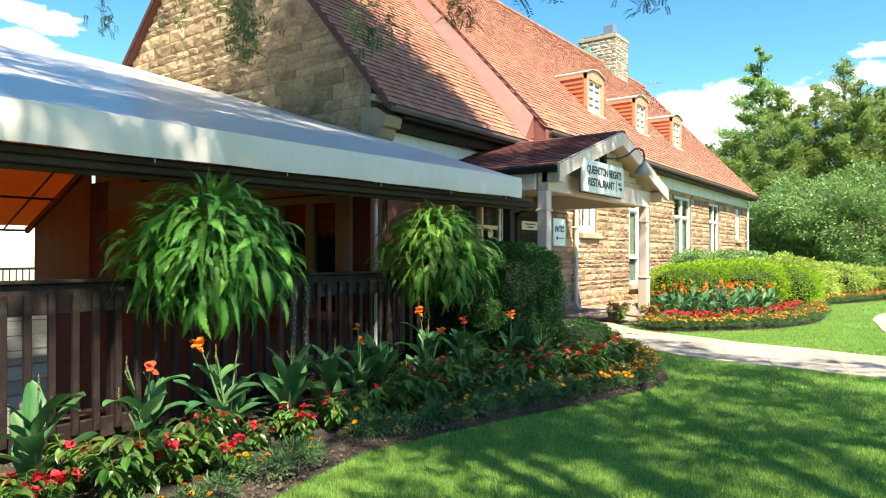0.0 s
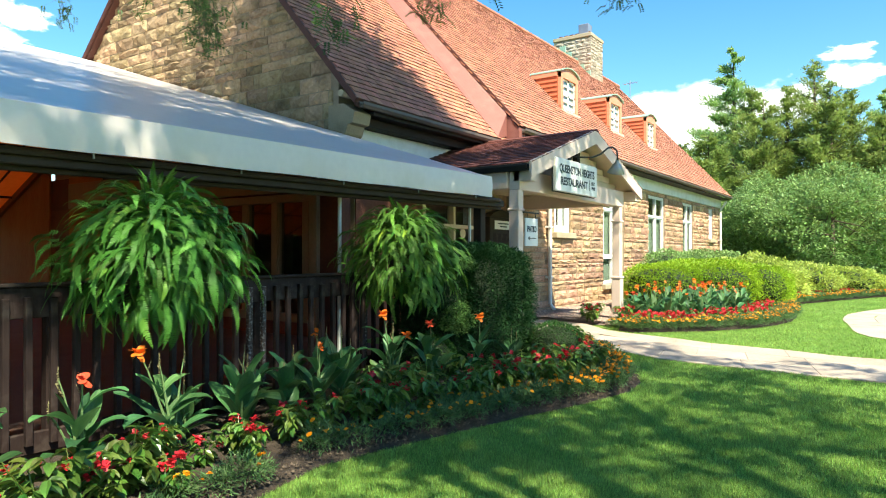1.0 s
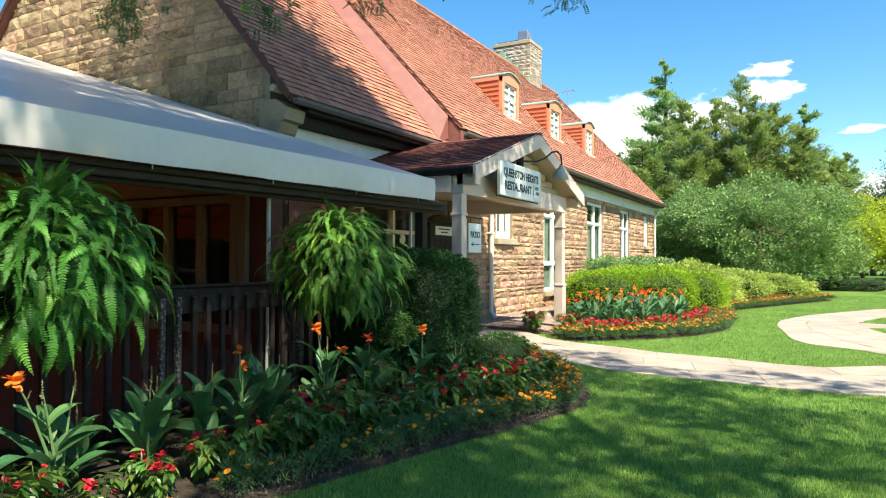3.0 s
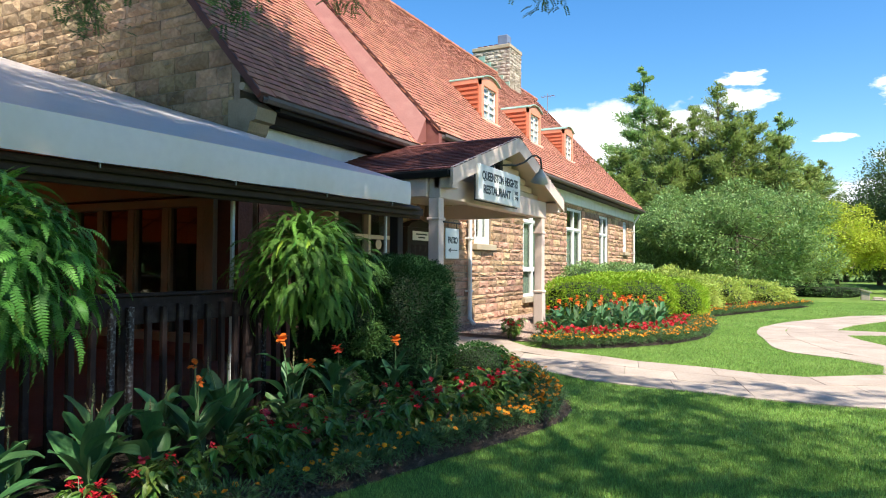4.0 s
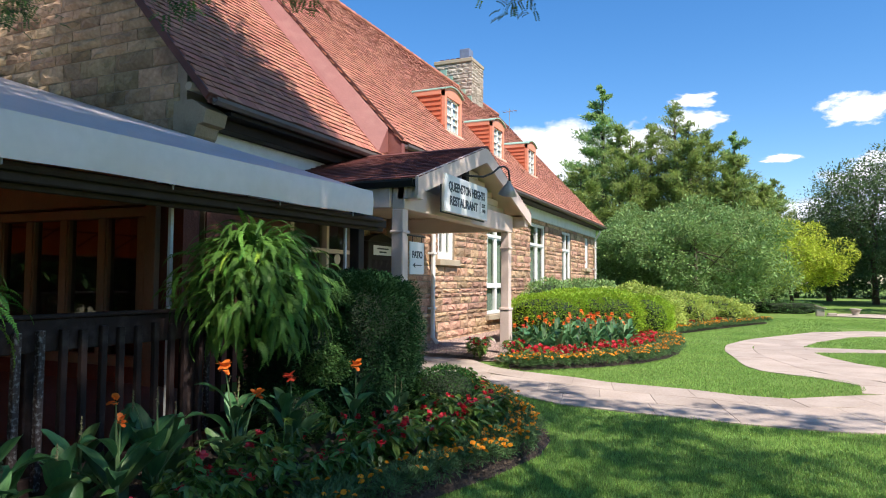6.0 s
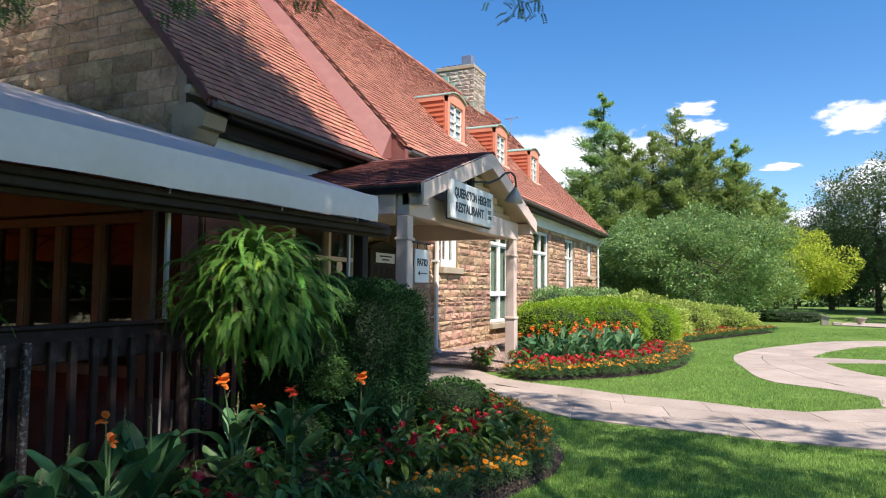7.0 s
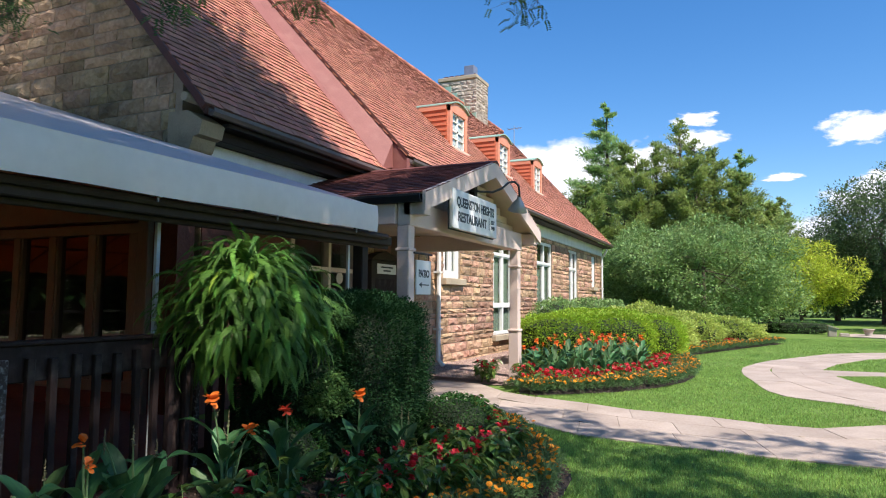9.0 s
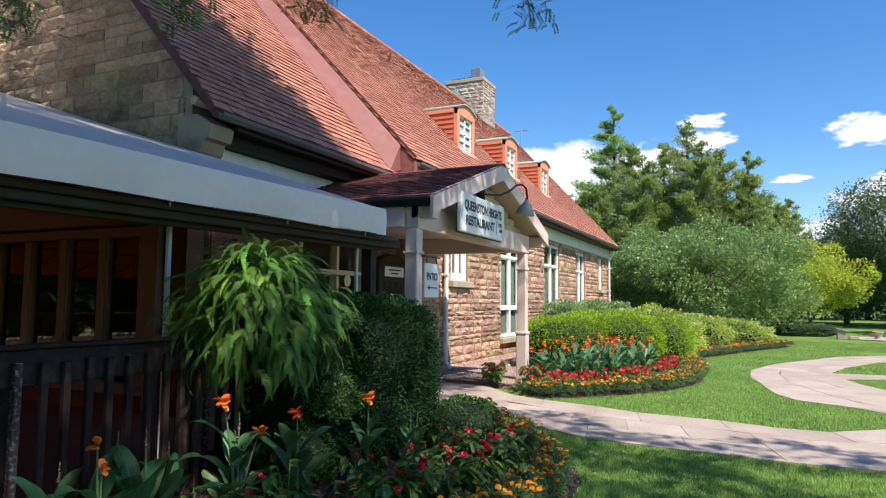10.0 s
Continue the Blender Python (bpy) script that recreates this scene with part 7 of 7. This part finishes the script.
# ---- turf blades ----
def on_path(x, y):
    if 9.7 < y < 14.3 and x > -8.2:
        lo = np.interp(x, [p[0] for p in PATH_LOW], [p[1] for p in PATH_LOW])
        up = np.interp(x, [p[0] for p in PATH_UP], [p[1] for p in PATH_UP])
        if lo - 0.01 < y < up + 0.01:
            return True
    if y > 12.4 and y < 29.5:
        xo = np.interp(y, [p[1] for p in RING_OUT], [p[0] for p in RING_OUT])
        xi = np.interp(y, [p[1] for p in RING_IN], [p[0] for p in RING_IN])
        if xo < x < xi or (y > 24.5 and y < 29 and x > 2.2):
            return True
        if x > 0.5:
            lo = np.interp(x, [p[0] for p in WALK_LOW], [p[1] for p in WALK_LOW])
            up = np.interp(x, [p[0] for p in WALK_UP], [p[1] for p in WALK_UP])
            if lo < y < up:
                return True
    return False


def turf(x0, x1, y0, y1, per, height, width, seed):
    rng = random.Random(seed)
    v, f = [], []
    for _ in range(int((x1 - x0) * (y1 - y0) * per)):
        x, y = rng.uniform(x0, x1), rng.uniform(y0, y1)
        if in_left(x, y) or in_right(x, y) or on_path(x, y):
            continue
        a = rng.uniform(0, 6.283)
        h = height * rng.uniform(0.45, 1.25) * (1 + 0.35 * noise.noise((x * 1.2, y * 1.2, 5)) + 0.6 * noise.noise((x * 14, y * 14, 9)))
        lx, ly = rng.gauss(0, 0.5) * h, rng.gauss(0, 0.5) * h
        c, s = math.cos(a) * width, math.sin(a) * width
        k = len(v)
        v += [(x - c, y - s, -0.015), (x + c, y + s, -0.015), (x + lx, y + ly, h)]
        f.append((k, k + 1, k + 2))
    g = Geo()
    g.v, g.f = v, f
    tagged(part("grass", g, GRASS), "short mown grass blades on the lawn", "grass", kind="stuff")


turf(-3.7, 1.6, 2.4, 5.2, 13000, 0.023, 0.0028, 601)
turf(-3.4, 2.0, 5.2, 7.6, 8500, 0.024, 0.0032, 605)
turf(-4.0, 3.6, 7.6, 11.0, 4600, 0.025, 0.0038, 602)
turf(-5.0, 4.0, 11.8, 20.0, 2200, 0.022, 0.005, 603)
turf(-3.0, 9.0, 20.0, 36.0, 600, 0.022, 0.008, 604)

# ---- clouds far behind everything ----
def cloud_mat(seed, puff):
    m = bpy.data.materials.new("cloud")
    m.use_nodes = True
    n, l = m.node_tree.nodes, m.node_tree.links
    n.remove(n["Principled BSDF"])
    tc = n.new("ShaderNodeTexCoord")
    ns = n.new("ShaderNodeTexNoise")
    ns.inputs["Scale"].default_value, ns.inputs["Detail"].default_value, ns.inputs["Roughness"].default_value = puff, 9, 0.58
    mp = n.new("ShaderNodeMapping")
    mp.inputs["Location"].default_value = (seed * 3.1, seed * 1.7, 0)
    l.new(tc.outputs["Object"], mp.inputs[0])
    l.new(mp.outputs[0], ns.inputs["Vector"])
    grad = n.new("ShaderNodeVectorMath")
    grad.operation = "DISTANCE"
    grad.inputs[1].default_value = (0, -0.15, 0)
    l.new(tc.outputs["Object"], grad.inputs[0])
    sub = n.new("ShaderNodeMath")
    sub.operation, sub.inputs[1].default_value = "MULTIPLY_ADD", -0.62
    l.new(grad.outputs["Value"], sub.inputs[0])
    l.new(ns.outputs[0], sub.inputs[2])
    r = n.new("ShaderNodeValToRGB")
    r.color_ramp.elements[0].position, r.color_ramp.elements[1].position = 0.0, 0.16
    l.new(sub.outputs[0], r.inputs[0])
    tone = n.new("ShaderNodeValToRGB")
    tone.color_ramp.elements[0].color, tone.color_ramp.elements[1].color = (0.60, 0.68, 0.80, 1), (0.96, 0.97, 1.0, 1)
    tone.color_ramp.elements[0].position, tone.color_ramp.elements[1].position = 0.0, 0.35
    l.new(sub.outputs[0], tone.inputs[0])
    em = n.new("ShaderNodeEmission")
    em.inputs[1].default_value = 0.95
    l.new(tone.outputs[0], em.inputs[0])
    tr = n.new("ShaderNodeBsdfTransparent")
    mx = n.new("ShaderNodeMixShader")
    l.new(r.outputs[0], mx.inputs[0])
    l.new(tr.outputs[0], mx.inputs[1])
    l.new(em.outputs[0], mx.inputs[2])
    l.new(mx.outputs[0], n["Material Output"].inputs[0])
    return m


CLOUDS = [((-0.0543, 0.9718, 0.2294), 95, 42), ((-0.0556, 0.9655, 0.2543), 70, 26), ((0.138, 0.9652, 0.226), 105, 52), ((0.16, 0.9765, 0.160), 60, 26), ((0.150, 0.9788, 0.140), 120, 60),
          ((-0.2434, 0.949, 0.196), 250, 150), ((-0.33, 0.93, 0.17), 260, 140), ((0.0765, 0.9934, 0.0858), 190, 90), ((0.052, 0.9843, 0.1686), 60, 15), ((-0.8939, 0.3345, 0.2985), 80, 40), ((-0.8827, 0.3682, 0.292), 90, 40),
          ((-0.9034, 0.3383, 0.2635), 120, 40), ((-0.13, 0.965, 0.205), 150, 70), ((0.2, 0.97, 0.1), 200, 90)]
for i, (d, w, h) in enumerate(CLOUDS):
    d = Vector(d).normalized()
    far = 2000.0
    c = d * far
    side = d.cross(Vector((0, 0, 1))).normalized()
    up = side.cross(d)
    sx, sy = w * far / 1183 / 2 * 1.25, h * far / 1183 / 2 * 1.25
    me = Geo().poly((-1, -1, 0), (1, -1, 0), (1, 1, 0), (-1, 1, 0)).mesh("cloud", cloud_mat(i + 1, 1.7))
    ob = new("backdrop", me)
    ob.matrix_world = Matrix(((side.x * sx, up.x * sy, -d.x, c.x), (side.y * sx, up.y * sy, -d.y, c.y), (side.z * sx, up.z * sy, -d.z, c.z), (0, 0, 0, 1)))
    tagged(ob, "white fair-weather cumulus cloud in the blue sky", "cloud", kind="structure")

# ---- blocks of the walls and tiles of the roofs ----
rng = random.Random(909)
rest = Geo()
for poly in courses(14.45, W_END, 0.0, 3.82, (0.11, 0.14, 0.18, 0.23), (0.2, 0.85), WINDOWS, [], rng, 0.02):
    cu, cv = sum(p[0] for p in poly) / len(poly), sum(p[1] for p in poly) / len(poly)
    g = Geo() if cu < 18.6 else rest
    stone(g, poly, front, 0.03, 0.036, rng)
    if g is not rest:
        part("stone", g, STONE, wall_front)
ob = part("stone_rest", rest, STONE_ISL, wall_front)
ob["kind"] = "stuff"
for poly in courses(13.06, 14.44, 0.0, 3.3, (0.2, 0.24, 0.28), (0.3, 0.8), [], [], rng, 0.02):
    g = Geo()
    stone(g, poly, lambda u, v, w: (WX + w, u, v), 0.03, 0.04, rng)
    part("stone", g, STONE, wall_wing)
planes = [(W_SLOPE, 1, W_EAVE_Z + W_SLOPE * W_EAVE_X - 0.13), (-W_LEFT, 1, W_RIDGE_Z - W_LEFT * W_RIDGE_X - 0.13)]
rest = Geo()
for poly in courses(left_foot, WX - 0.12, 3.3, 9.9, (0.17, 0.22, 0.28), (0.3, 0.85), [], planes, rng, 0.018):
    cu, cv = sum(p[0] for p in poly) / len(poly), sum(p[1] for p in poly) / len(poly)
    if cv < 2.62 + 0.305 * (-4.9 - cu) - 0.5:
        continue
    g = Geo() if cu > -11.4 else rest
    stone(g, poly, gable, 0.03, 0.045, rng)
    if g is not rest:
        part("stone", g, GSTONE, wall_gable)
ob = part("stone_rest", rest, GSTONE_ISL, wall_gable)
ob["kind"] = "stuff"

# darker brown for the front face of every tile
TILE_EDGE = mat("dark_tile_edge", (0.11, 0.045, 0.032), (0.18, 0.075, 0.052), 0.9, 4, 30, 0.2, 60)


def tiles(roof, y0, y1, ex, ez, slope, rx, near, seed, skip=()):
    """Plain clay tiles in courses; those in the near stretch are objects of their own."""
    rng = random.Random(seed)
    row, wide, thick = 0.15, 0.17, 0.022
    k = math.hypot(1, slope)
    ux, uz = -1 / k, slope / k
    nx, nz = slope / k, 1 / k
    count = int((ex - rx) * k / row)
    big = Geo()
    for i in range(count):
        y = y0 + (0.5 * wide if i % 2 else 0)
        while y < y1 - 0.02:
            s0 = i * row - (0.04 if i == 0 else 0)
            s1 = (i + 1) * row + 0.02
            lift = thick * rng.uniform(1.25, 2.0)
            a, b = y + 0.002, min(y + wide - 0.003, y1)
            skew = rng.uniform(-0.004, 0.004)
            pts = []
            for s, w in ((s0, lift), (s1, thick * 0.7)):
                pts.append((ex + ux * s + nx * w, ez + uz * s + nz * w))
            (fx, fz), (bx, bz) = pts
            x0b, z0b = ex + ux * s0 + nx * 0.003, ez + uz * s0 + nz * 0.003
            x1b, z1b = ex + ux * s1, ez + uz * s1
            if not any(q0 < (a + b) / 2 < q1 and h0 < fz < h1 for q0, q1, h0, h1 in skip):
                g = Geo() if near(y, i) else big
                g.add([(fx, a, fz + skew), (fx, b, fz - skew), (bx, b, bz), (bx, a, bz), (x0b, a, z0b), (x0b, b, z0b), (x1b, b, z1b), (x1b, a, z1b)],
                      [(0, 1, 2, 3), (4, 5, 1, 0), (4, 0, 3, 7), (5, 6, 2, 1)])
                if g is not big:
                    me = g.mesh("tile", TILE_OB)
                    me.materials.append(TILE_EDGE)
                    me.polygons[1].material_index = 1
                    part("tile", me, None, roof)
            y += wide
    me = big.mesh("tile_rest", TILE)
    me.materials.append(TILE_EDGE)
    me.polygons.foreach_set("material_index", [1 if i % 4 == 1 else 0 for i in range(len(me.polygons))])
    ob = part("tile_rest", me, None, roof)
    ob["kind"] = "stuff"


tiles(roof_wing, GY - 0.2, Y_STEP - 0.05, W_EAVE_X, W_EAVE_Z, W_SLOPE, W_RIDGE_X, lambda y, i: i < 10, 71)
tiles(roof_main, Y_STEP - 0.16, Y_END, EAVE_X, EAVE_Z, SLOPE, RIDGE_X, lambda y, i: i < 16 and y < 16.6, 72,
      [(a, b, 5.7, 7.05) for a, b in ((18.7, 19.95), (22.7, 23.92), (26.75, 27.95))])
y = Y_STEP - 0.1
while y < Y_END:
    part("ridge_tile", Geo().tube([(RIDGE_X, y, RIDGE_Z), (RIDGE_X, y + 0.36, RIDGE_Z + 0.02)], 0.11, 8), TILE_OB, roof_main)
    y += 0.34
